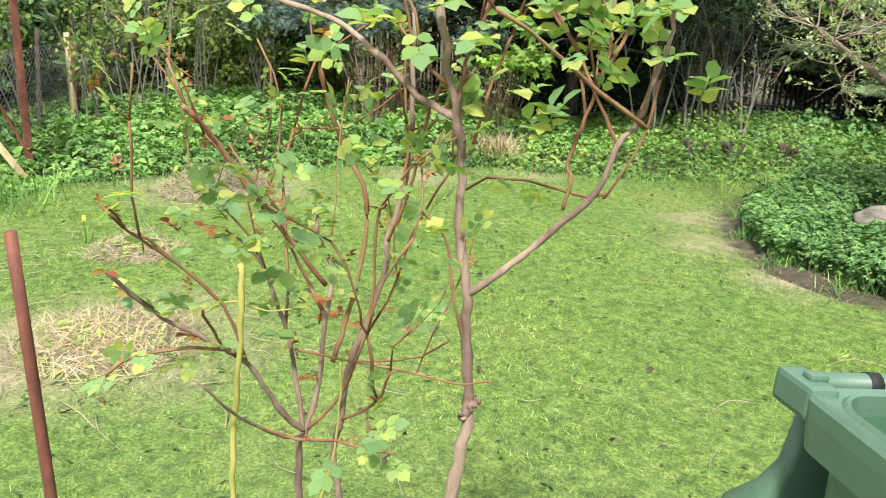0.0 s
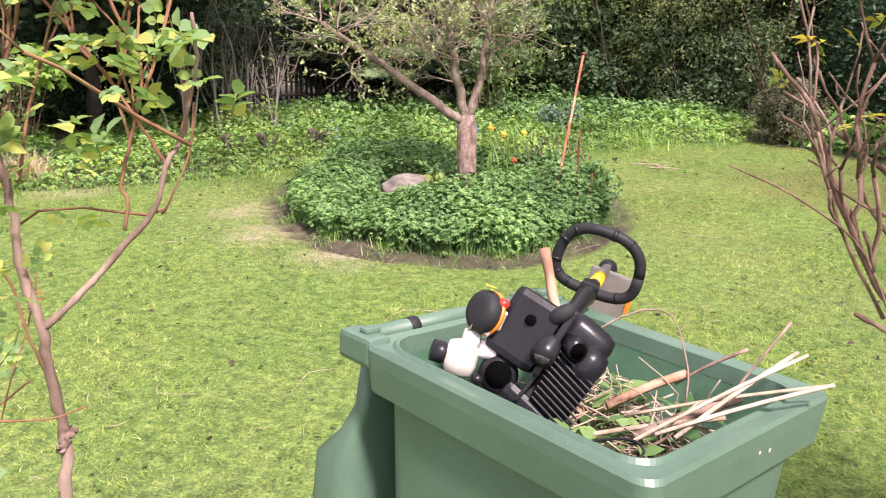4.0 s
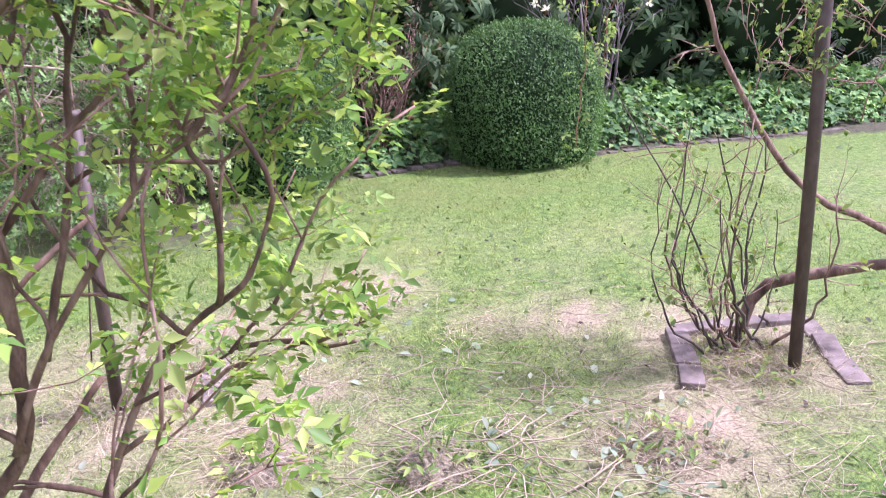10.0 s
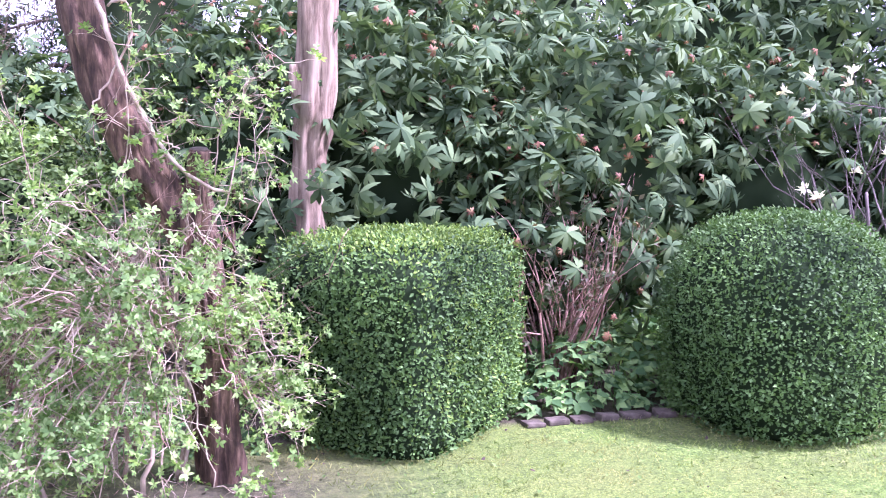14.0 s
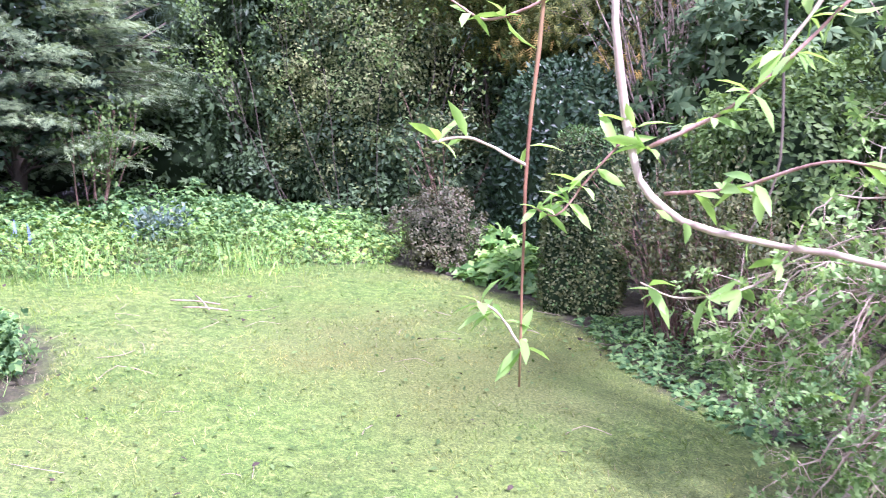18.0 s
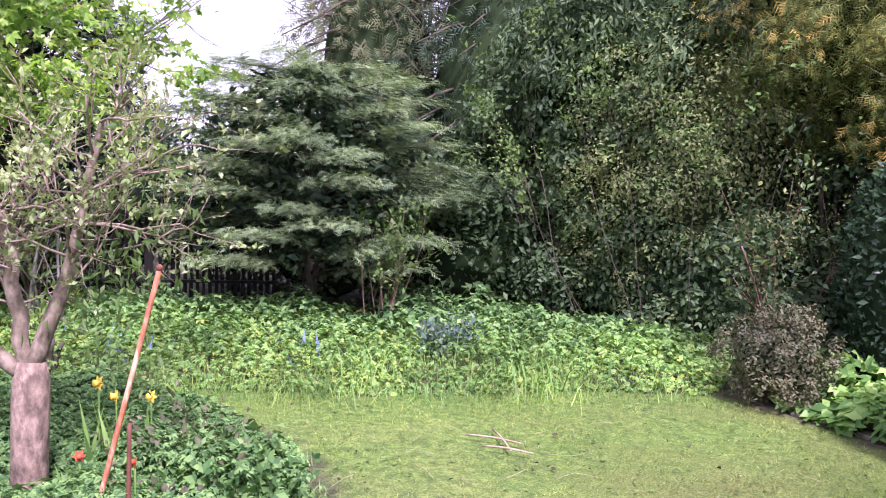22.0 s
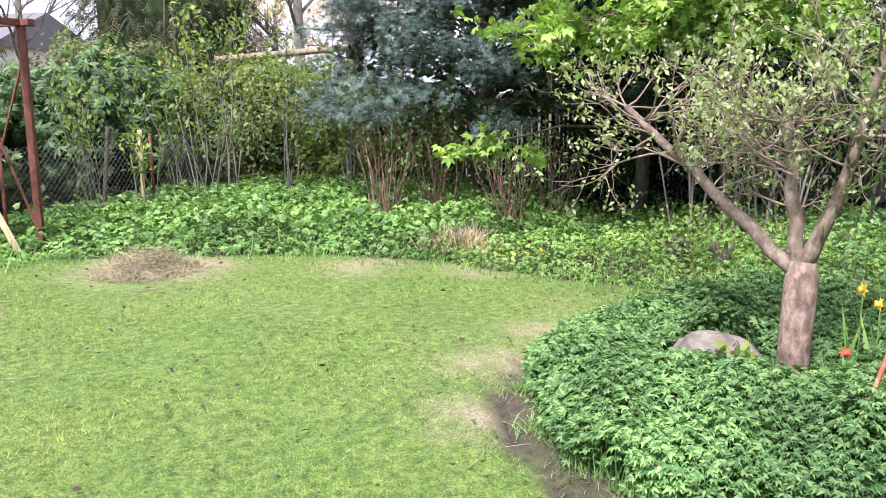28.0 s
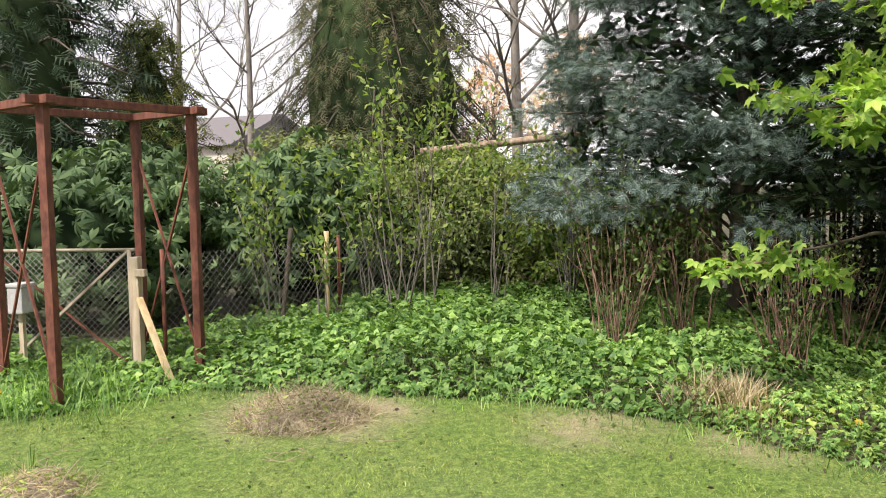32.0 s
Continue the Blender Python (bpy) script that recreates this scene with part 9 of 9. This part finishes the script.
part("tube", tubes([(np.array([(0, 0, -0.05), (0, 0.01, 1.3), (0, 0.02, 2.6)]), np.full(3, 0.027))], 16), M_POLE, pole2, smooth=True)
part("cap", tubes([(np.array([(0, 0.02, 2.59), (0, 0.02, 2.63)]), np.full(2, 0.031))], 16), M_POLE, pole2)


def tile_border(corners, seed, closed=True):
    rng = np.random.default_rng(seed)
    top = thing("tile_border", "sunken border of reddish-grey paving tiles round the rose", "edging", (0, 0, 0))
    c = np.array(corners, float)
    runs = list(zip(c, np.roll(c, -1, 0)))
    for a, b in runs if closed else runs[:-1]:
        d = b - a
        L = np.linalg.norm(d)
        n = max(2, int(L / 0.2))
        for i in range(n):
            q = a + d * (i + 0.5) / n
            part("tile", box(L / n - 0.012, 0.1, 0.04, (0, 0, -0.026), 0.006, pose(q[0], q[1], 0.004 + rng.normal(0, 0.005), rng.normal(0, 2), rng.normal(0, 2), math.degrees(math.atan2(d[1], d[0])) + rng.normal(0, 3))), M_TILE, top)


tile_border([(5.1, 3.76), (5.5, 4.25), (6.12, 4.0), (5.66, 3.4)], 1, False)
tile_border([(3.55, 5.2), (3.4, 4.75)], 2, False)
soil_ = [(5.5, 3.85, 0.27), (3.2, 5.05, 0.28)]
for sx, sy, sr in soil_:
    straw_heap(sx, sy, sr, 0.025, int(sx * 100))
pole3 = thing("steel_pole", "short dark brown metal post in the straw-covered square", "pole", (3.06, 4.92, 0))
part("tube", tubes([(np.array([(0, 0, -0.05), (0, 0, 0.6), (0, -0.005, 1.2)]), np.full(3, 0.025))], 16), M_POLE, pole3, smooth=True)
part("cap", tubes([(np.array([(0, -0.005, 1.19), (0, -0.005, 1.22)]), np.full(2, 0.029))], 16), M_POLE, pole3)



def bark_trunk(points, radii, seed, n=40, sides=30, depth=0.12, wind=1.5):
    """A trunk whose bark stands in long, slightly winding ridges."""
    line = curve(points, n)
    r = np.interp(np.linspace(0, 1, n), np.linspace(0, 1, len(radii)), radii)
    v, f = tubes([(line, r)], sides)
    ring = np.arange(sides)
    for k in range(n):
        a = 2 * math.pi * ring / sides
        wave = np.sin(5 * a + wind * k / n + 1.3 * np.sin(0.35 * k + seed)) + 0.7 * np.sin(9 * a - 0.25 * k + seed * 2) + 0.5 * np.sin(14 * a + 0.6 * k)
        c = v[k * sides:(k + 1) * sides]
        v[k * sides:(k + 1) * sides] = line[k] + (c - line[k]) * (1 + depth * 0.5 * wave + 0.05 * np.sin(0.9 * k + 2 * a + seed))[:, None]
    return v, f


def honeysuckle():
    rng = np.random.default_rng(141)
    top = thing("honeysuckle", "sprawling tangled honeysuckle with pale stems and small leaves", "shrub", (3.58, 7.98, 0))
    out, tips = {}, []
    mid, rad = np.array([0.02, 0.0, 0.72]), np.array([0.7, 0.5, 0.86])
    for k in range(84):
        d = unit(rng.normal(0, 1, 3) * (1, 1, 0.75) + (-0.1, -0.5, 0.15))
        a = mid + np.array([0.2, 0.05, 0]) + d * rad * 0.15
        b = mid + d * rad * rng.uniform(0.75, 1.12)
        fall = rng.uniform(0.03, 0.22)
        line = curve([a, (a + b) / 2 + (0, 0, rng.uniform(0.05, 0.28)), b, b + d * (0.16, 0.16, 0.02) - (0, 0, fall)], 16, 0.01, rng)
        line = np.maximum(line, (-9, -9, 0.012))
        part("stem", tubes([(line, np.linspace(rng.uniform(0.004, 0.0085), 0.0016, 16))], 5), M_HONEY_STEM if k % 4 else M_SHRUB_TWIG, top)
        for _ in range(12):
            i = rng.integers(5, 16)
            grow(rng, line[i], unit(line[i] - line[i - 1]) * 0.5 + rng.normal(0, 0.6, 3) + (0, -0.05, 0.1), rng.uniform(0.07, 0.2), 0.002, 1, out, tips, 3, 0.35, -0.02, 0.7, 0.7, 0.05)
    for x, y, z in ((0.25, 0.1, 1.7), (0.5, 0.05, 1.75), (0.75, 0.2, 1.6), (0.1, 0.0, 2.0), (0.62, -0.05, 1.95), (-0.35, 0.0, 1.75)):
        line = curve([(x * 0.6, y, 1.1), (x * 0.9, y - 0.05, (1.1 + z) / 2), (x, y - 0.1, z), (x + rng.normal(0, 0.15), y - 0.15, z + 0.12)], 14, 0.012, rng)
        part("stem", tubes([(line, np.linspace(0.005, 0.0015, 14))], 5), M_HONEY_STEM, top)
        for _ in range(20):
            i = rng.integers(4, 14)
            grow(rng, line[i], rng.normal(0, 0.6, 3) + (0, -0.1, 0.2), rng.uniform(0.1, 0.22), 0.002, 1, out, tips, 3, 0.35, -0.02, 0.7, 0.7, 0.05)
    for k in range(9):
        a = rng.uniform(0, 6.28)
        part("stem", tubes([(curve([(0.3 * math.cos(a), 0.2 * math.sin(a), -0.02), (0.4 * math.cos(a), 0.25 * math.sin(a), 0.5), (0.15, 0.05, 1.2)], 8, 0.02, rng), np.linspace(0.014, 0.006, 8))], 5), M_HONEY_STEM, top)
    for dp, lines in out.items():
        part("twig_growth", tubes([(np.maximum(p, (-9, -9, 0.01)), r) for p, r in lines], 4 if dp else 3), M_HONEY_STEM, top)
    inner = {}
    for _ in range(150):
        p = mid + rng.normal(0, 0.42, 3) * rad + (0, 0.05, -0.05)
        grow(rng, np.maximum(p, (-9, -9, 0.03)), rng.normal(0, 1, 3), rng.uniform(0.12, 0.3), 0.0022, 1, inner, [], 3, 0.4, -0.03, 0.7, 0.7, 0.06)
    for lines in inner.values():
        part("twig_growth", tubes([(np.maximum(p, (-9, -9, 0.01)), r) for p, r in lines], 3), M_SHRUB_TWIG, top)
    q = np.array([t[0] for t in tips])
    w = np.array([t[1] for t in tips])
    ok = q[:, 2] > 0.03
    q, w = q[ok], w[ok]
    n = 5200
    i = rng.integers(0, len(q), n)
    part("leaves", scatter(TUFT, q[i] + rng.normal(0, 0.008, (n, 3)), w[i] * 0.6 + rng.normal(0, 0.4, (n, 3)) + (0, 0, 0.35), rng.normal(0, 1, (n, 3)), rng.uniform(0.02, 0.042, n)), M_HONEY, top)


honeysuckle()


def dead_trunk():
    top = thing("leaning_tree", "leaning old tree with peeling reddish bark", "tree", (4.1, 7.97, 0))
    part("trunk", bark_trunk([(-0.02, 0.1, -0.05), (-0.06, 0.08, 0.5), (-0.1, 0.07, 1.1), (-0.13, 0.04, 1.45)], (0.115, 0.1, 0.09, 0.07), 1, 44, 34, 0.2), M_BARK_RED, top, "peeling reddish-brown bark", True)
    part("leaning_limb", bark_trunk([(-0.12, 0.07, 1.12), (-0.24, 0.06, 1.38), (-0.4, 0.06, 1.66), (-0.56, 0.08, 2.05), (-0.66, 0.12, 2.5), (-0.72, 0.2, 3.1)], (0.08, 0.098, 0.1, 0.095, 0.085), 2, 44, 34, 0.2), M_BARK_RED, top, "leaning limb with fissured bark", True)
    part("cut_stub", bark_trunk([(-0.13, 0.04, 1.4), (-0.12, 0.0, 1.55), (-0.11, -0.02, 1.66)], (0.06, 0.052, 0.05), 3, 14, 22, 0.12), M_BARK_RED, top, "dark sawn-off stub", True)
    part("cut_face", tubes([(np.array([(-0.11, -0.022, 1.66), (-0.11, -0.024, 1.668)]), np.array([0.042, 0.038]))], 16), M_BARK_DARK, top, "weathered cut face")
    # Unseen crown above the view, added to shade the lawn's corner.
    rng = np.random.default_rng(144)
    out, tips = {}, []
    for k in range(9):
        a = 0.7 * k
        e = np.array([0.55 + 1.5 * math.cos(a), 0.0 + 1.3 * math.sin(a), 3.5 + 0.25 * (k % 3)])
        line = curve([(-0.72, 0.2, 3.05), (-0.3, 0.15, 3.35), e * (0.6, 0.6, 1), e], 10, 0.02, rng)
        part("limb", tubes([(line, np.linspace(0.03, 0.01, 10))], 7), M_BARK_RED, top)
        for _ in range(7):
            grow(rng, line[rng.integers(4, 10)], rng.normal(0, 0.7, 3) + (0, 0, 0.35), rng.uniform(0.3, 0.6), 0.006, 1, out, tips, 3, 0.25, 0.02, 0.6, 0.6, 0.12)
    for lines in out.values():
        part("twig_growth", tubes(lines, 3), M_HONEY_STEM, top)
    q = np.repeat(np.array([t[0] for t in tips]), 3, 0)
    part("leaves", scatter(WILLOW_LEAF, q + rng.normal(0, 0.05, q.shape), rng.normal(0, 1, q.shape), rng.normal(0, 0.6, q.shape) + (0, 0, 1), rng.uniform(0.06, 0.12, len(q))), M_WILLOW, top)
    for k in range(16):
        a, z = 2.1 * k, 0.2 + 0.08 * k
        part("bark_flake", tubes([(curve([(-0.05 + 0.1 * math.cos(a), 0.08 + 0.1 * math.sin(a), z), (-0.06 + 0.108 * math.cos(a + 0.1), 0.08 + 0.108 * math.sin(a + 0.1), z + 0.09), (-0.07 + 0.115 * math.cos(a + 0.2), 0.08 + 0.115 * math.sin(a + 0.2), z + 0.17)], 6),
                                   np.array([0.004, 0.011, 0.013, 0.011, 0.007, 0.002]))], 5), M_BARK_RED, top)
    for pts, r in (([(-0.55, -0.02, 2.4), (-0.5, -0.06, 2.15), (-0.4, -0.06, 1.9), (-0.24, -0.1, 1.62), (-0.1, -0.14, 1.5), (0.02, -0.12, 1.46)], 0.012), ([(-0.62, -0.02, 2.6), (-0.4, -0.06, 2.25), (-0.52, -0.05, 1.95), (-0.6, -0.02, 1.8)], 0.007),
                   ([(-0.38, -0.06, 1.85), (-0.3, -0.1, 1.72), (-0.2, -0.12, 1.66)], 0.006), ([(-0.5, -0.04, 2.3), (-0.36, -0.1, 2.36), (-0.28, -0.12, 2.42)], 0.006)):
        part("vine", tubes([(curve(pts, 18, 0.006), np.linspace(r, r * 0.6, 18))], 8), M_HONEY_STEM, top, "pale twisted vine", True)


dead_trunk()
t2 = thing("dead_tree", "bare pale dead tree behind the box cube", "tree", (4.78, 9.75, 0))
part("trunk", bark_trunk([(-0.06, 0, -0.05), (-0.05, 0.0, 1.0), (-0.02, 0.0, 1.7), (0.03, 0.0, 2.3), (0.06, 0.05, 4.0)], (0.15, 0.12, 0.11, 0.14, 0.12), 5, 50, 36, 0.22, 3.0), M_BARK_PALE, t2, "smooth pale bark with dark splits", True)
part("dead_stub", bark_trunk([(-0.02, 0, 1.9), (-0.12, -0.04, 2.15), (-0.14, -0.05, 2.3)], (0.06, 0.045, 0.03), 6, 10, 18, 0.12), M_BARK_PALE, t2, smooth=True)


def willow_strands():
    rng = np.random.default_rng(151)
    top = thing("hanging_willow_branch", "thin hanging willow branches with long bright leaves", "branch")
    store = {"root": False, "lines": []}
    stem = cane_tool(top, "branch", rng, store)
    stem([(3.42, 8.05, 2.45), (3.1, 7.2, 2.62), (2.75, 6.4, 2.45), (2.56, 6.02, 2.1), (2.54, 5.98, 1.68), (2.53, 5.97, 1.43), (2.54, 5.97, 1.05)], 0.008, 0.0025, M_ROSE_TWIG)
    stem([(3.42, 8.05, 2.5), (3.2, 7.1, 2.5), (2.8, 6.2, 2.2), (2.66, 5.98, 1.8), (2.7, 5.98, 1.47), (2.79, 5.99, 1.36), (3.03, 6.0, 1.33), (3.21, 5.99, 1.3)], 0.0085, 0.0065, M_HONEY_STEM)
    stem([(3.0, 6.15, 1.95), (2.96, 6.12, 1.75), (2.88, 6.1, 1.6)], 0.005, 0.003, M_HONEY_STEM)
    stem([(2.9, 6.3, 2.1), (2.88, 6.28, 1.75), (2.9, 6.26, 1.45), (2.86, 6.25, 1.3)], 0.004, 0.002, M_BARK_DARK)
    stem([(2.75, 6.0, 1.4), (2.86, 5.98, 1.42), (2.98, 5.95, 1.47), (3.08, 5.93, 1.46)], 0.0035, 0.002, M_SHRUB_TWIG)
    stem([(2.7, 5.98, 1.5), (2.64, 5.95, 1.42), (2.6, 5.93, 1.36), (2.56, 5.92, 1.37)], 0.0025, 0.0015, M_SHRUB_TWIG)
    stem([(2.95, 6.0, 1.34), (2.9, 5.96, 1.28), (2.8, 5.94, 1.25), (2.74, 5.92, 1.27)], 0.0025, 0.0015, M_HONEY_STEM)
    stem([(2.53, 5.97, 1.43), (2.44, 5.94, 1.47), (2.38, 5.92, 1.46)], 0.0035, 0.0025, M_HONEY_STEM)
    stem([(2.54, 5.97, 1.12), (2.5, 5.95, 1.18), (2.47, 5.93, 1.2)], 0.003, 0.002, M_HONEY_STEM)
    stem([(2.55, 5.99, 1.7), (2.46, 5.95, 1.66), (2.40, 5.92, 1.69)], 0.003, 0.002, M_SHRUB_TWIG)
    stem([(2.72, 5.98, 1.47), (2.85, 6.0, 1.55), (3.0, 6.05, 1.72)], 0.004, 0.003, M_SHRUB_TWIG)
    put = 0
    for line in store["lines"]:
        for q in line[::2]:
            if q[1] < 6.15 and rng.uniform() < 0.45 + 0.35 * (q[0] > 2.7):
                n = int(rng.integers(2, 6))
                ways = rng.normal(0, 1, (n, 3)) * (1, 1, 0.6)
                part("leaf_tuft", scatter(WILLOW_LEAF, np.tile(q, (n, 1)), ways, rng.normal(0, 0.5, (n, 3)) + (0, 0, 1), rng.uniform(0.035, 0.075, n)), M_WILLOW, top, smooth=True)


willow_strands()
rod("young_shoot", "single thin brown shoot rising from the lawn", (3.06, 5.55, 0.0), (3.17, 5.64, 1.28), 0.0042, M_BARK_RED, "shoot", wobble=0.02)

# ---- litter on the lawn ----
def litter():
    rng = np.random.default_rng(161)
    lines = []
    spots = [(4.0, 3.9, 1.0, 130), (4.7, 3.5, 0.7, 170), (3.2, 4.0, 0.7, 110), (3.8, 5.2, 1.2, 140), (4.4, 4.6, 1.0, 110), (5.6, 3.2, 0.8, 110), (3.4, 3.2, 0.8, 120), (5.2, 4.8, 0.5, 30), (-2.0, 1.6, 0.9, 60), (-5.1, 2.6, 0.9, 60), (-3.7, 1.5, 0.6, 40), (1.0, 2.6, 2.5, 60), (-1.2, 4.0, 2.6, 60), (0.5, 8.0, 2.5, 60), (0.6, 1.9, 0.5, 20)]
    for cx, cy, r, n in spots:
        p = lay(n, cx, cy, r, rng, 0.012)
        for q in p:
            a, L = rng.uniform(0, 6.28), rng.uniform(0.05, 0.32)
            d = np.array([math.cos(a), math.sin(a), 0]) * L
            side = np.array([-d[1], d[0], 0]) * rng.normal(0, 0.25)
            lines.append((curve([q - d / 2, q + side + (0, 0, rng.uniform(0, 0.02)), q + d / 2], 5), np.full(5, rng.uniform(0.0009, 0.002))))
    for _ in range(70):
        x, y = rng.normal(4.2, 0.6), rng.normal(3.55, 0.35)
        a, L = rng.uniform(0, 6.28), rng.uniform(0.25, 0.6)
        d = np.array([math.cos(a), math.sin(a), 0]) * L
        side = np.array([-d[1], d[0], 0]) * rng.normal(0, 0.3)
        q = np.array([x, y, float(ground_z(x, y)) + 0.015])
        lines.append((curve([q - d / 2, q + side + (0, 0, rng.uniform(0.01, 0.07)), q + d / 2 + (0, 0, rng.uniform(0, 0.04))], 9, 0.004, rng), np.full(9, rng.uniform(0.0015, 0.003))))
    x, y = rng.uniform(2.2, 6.4, 60000), rng.uniform(2.9, 6.3, 60000)
    near = np.minimum(np.hypot(x - 3.25, y - 5.05) / 0.95, np.minimum(np.hypot(x - 5.5, y - 3.9) / 0.6, np.hypot(x - 4.75, y - 4.75) / 0.3))
    ok = rng.uniform(0, 1, 60000) < np.clip(1.15 - near, 0, 1) * np.clip(0.6 + 0.7 * rough(x, y, 0.2, 6.6), 0.05, 1)
    x, y = x[ok], y[ok]
    n = len(x)
    hay = (np.array([(-0.012, 0, 0), (0.012, 0, 0), (0, 1, 0.05)], float), np.array([(0, 1, 2)]))
    pos = np.stack([x, y, ground_z(x, y) + rng.uniform(0.006, 0.03, n)], -1)
    tagged(part("dry_thatch", scatter(hay, pos, np.stack([rng.normal(0.5, 1, n), rng.normal(0.3, 1, n), rng.normal(0.1, 0.2, n)], -1), rng.normal(0, 0.5, (n, 3)) + (0, 0, 1), rng.uniform(0.03, 0.11, n)), M_DRY, None), "thin layer of raked dry grass round the roses", "plant litter", kind="stuff")
    tagged(part("cut_stems", tubes(lines, 4), M_STRAW_STEM, None), "loose dry cut stems scattered on the lawn", "plant litter", kind="stuff")
    x, y = rng.uniform(-5.5, 7.5, 5200), rng.uniform(1.0, 10.8, 5200)
    ok = inside(LAWN, x, y) & ~inside(BED, x, y)
    x, y = x[ok], y[ok]
    n = len(x)
    pos = np.stack([x, y, ground_z(x, y) + 0.02], -1)
    tagged(part("lawn_weeds", scatter(LEAF, pos, rng.normal(0, 1, (n, 3)) * (1, 1, 0.2), rng.normal(0, 0.3, (n, 3)) + (0, 0, 1), rng.uniform(0.015, 0.045, n)), M_CLIMB, None), "small broad weed leaves among the grass", "weeds", kind="stuff")
    m = 170
    pos = np.concatenate([lay(m // 2, 4.45, 3.55, 0.5, rng, 0.02, 0.05), lay(m // 2, 4.1, 4.3, 1.3, rng, 0.015)])
    tagged(part("wilted_leaves", scatter(BIG_LEAF, pos, rng.normal(0, 1, (m, 3)) * (1, 1, 0.4), rng.normal(0, 0.5, (m, 3)) + (0, 0, 1), rng.uniform(0.02, 0.07, m)), M_WILT, None), "wilted cut leaves scattered by the rose", "plant litter", kind="stuff")
    x, y = rng.uniform(-5.4, 7.0, 900), rng.uniform(1.2, 10.4, 900)
    ok = inside(LAWN, x, y) & ~inside(BED, x, y)
    pos = np.stack([x[ok], y[ok], ground_z(x[ok], y[ok]) + 0.022], -1)
    n = len(pos)
    tagged(part("lawn_crumbs", scatter(BIG_LEAF, pos, rng.normal(0, 1, (n, 3)) * (1, 1, 0.2), rng.normal(0, 0.6, (n, 3)) + (0, 0, 1), rng.uniform(0.012, 0.045, n)), M_CRUMB, None), "dark curled leaf crumbs lying on the grass", "plant litter", kind="stuff")
    for (ax, ay), (bx, by) in (((-1.1, 9.1), (-0.75, 9.2)), ((-1.05, 9.3), (-0.72, 9.05)), ((-0.9, 9.0), (-0.6, 9.1))):
        st = thing("pale_stick", "pale dry stick lying on the lawn", "stick", (0, 0, 0), group="sticks on the lawn")
        part("wood", tubes([(curve([(ax, ay, 0.02), ((ax + bx) / 2, (ay + by) / 2, 0.03), (bx, by, 0.02)], 5), np.full(5, 0.006))], 6), M_STRAW_STEM, st)


litter()
for i_, (fx, fy) in enumerate(((-4.95, 6.1), (-5.3, 2.35), (-3.85, 1.55), (-4.9, 0.5))):
    flower("dandelion", "small yellow dandelion at the border's edge", (fx, fy, 0.0), 0.16, M_DAFF, 0.025, 170 + i_, 5, "dandelions", trumpet=False)
for i_, (fx, fy) in enumerate(((-4.6, 7.2), (-4.4, 7.5), (-4.1, 7.9))):
    bush("yellow_shrub", "small shrub with yellow-green young leaves", "shrub", (fx, fy, 0.3), (0.25, 0.22, 0.26), 260, 0.045, M_SHRUB, LEAF, 180 + i_, 20, 0.3, False, stems=7)
tufts("bluebells", "small blue flowers in the border", "flowers", [(-4.4, 8.6), (-4.8, 8.2), (-3.5, 9.6), (-2.9, 10.9)], M_BLUEBELL, 34, 0.24, 0.16, 190, 0.12)
tufts("dry_grass_tuft", "pale dry grass tussock at the border", "grass", [(-5.6, 5.35), (-5.5, 5.5)], M_DRY, 900, 0.32, 0.12, 191, 0.03, 0.7)
border_spots = [(-4.9 + 0.42 * k + 0.2 * math.sin(3 * k), 6.9 + 0.52 * k + 0.35 * math.cos(2 * k), ) for k in range(10)]
tufts("border_grass", "thin grass standing among the border herbs", "grass", border_spots, M_LIME, 3600, 0.2, 0.42, 193, 0.022, 0.5)
tufts("border_grass", "long green grass among the border plants", "grass", [(-5.3, 0.9), (-5.6, 0.4), (-6.3, 4.2), (-5.0, 0.3), (-2.6, 9.7), (-1.7, 10.6)], M_NETTLE, 1500, 0.3, 0.3, 192, 0.03, 0.7)
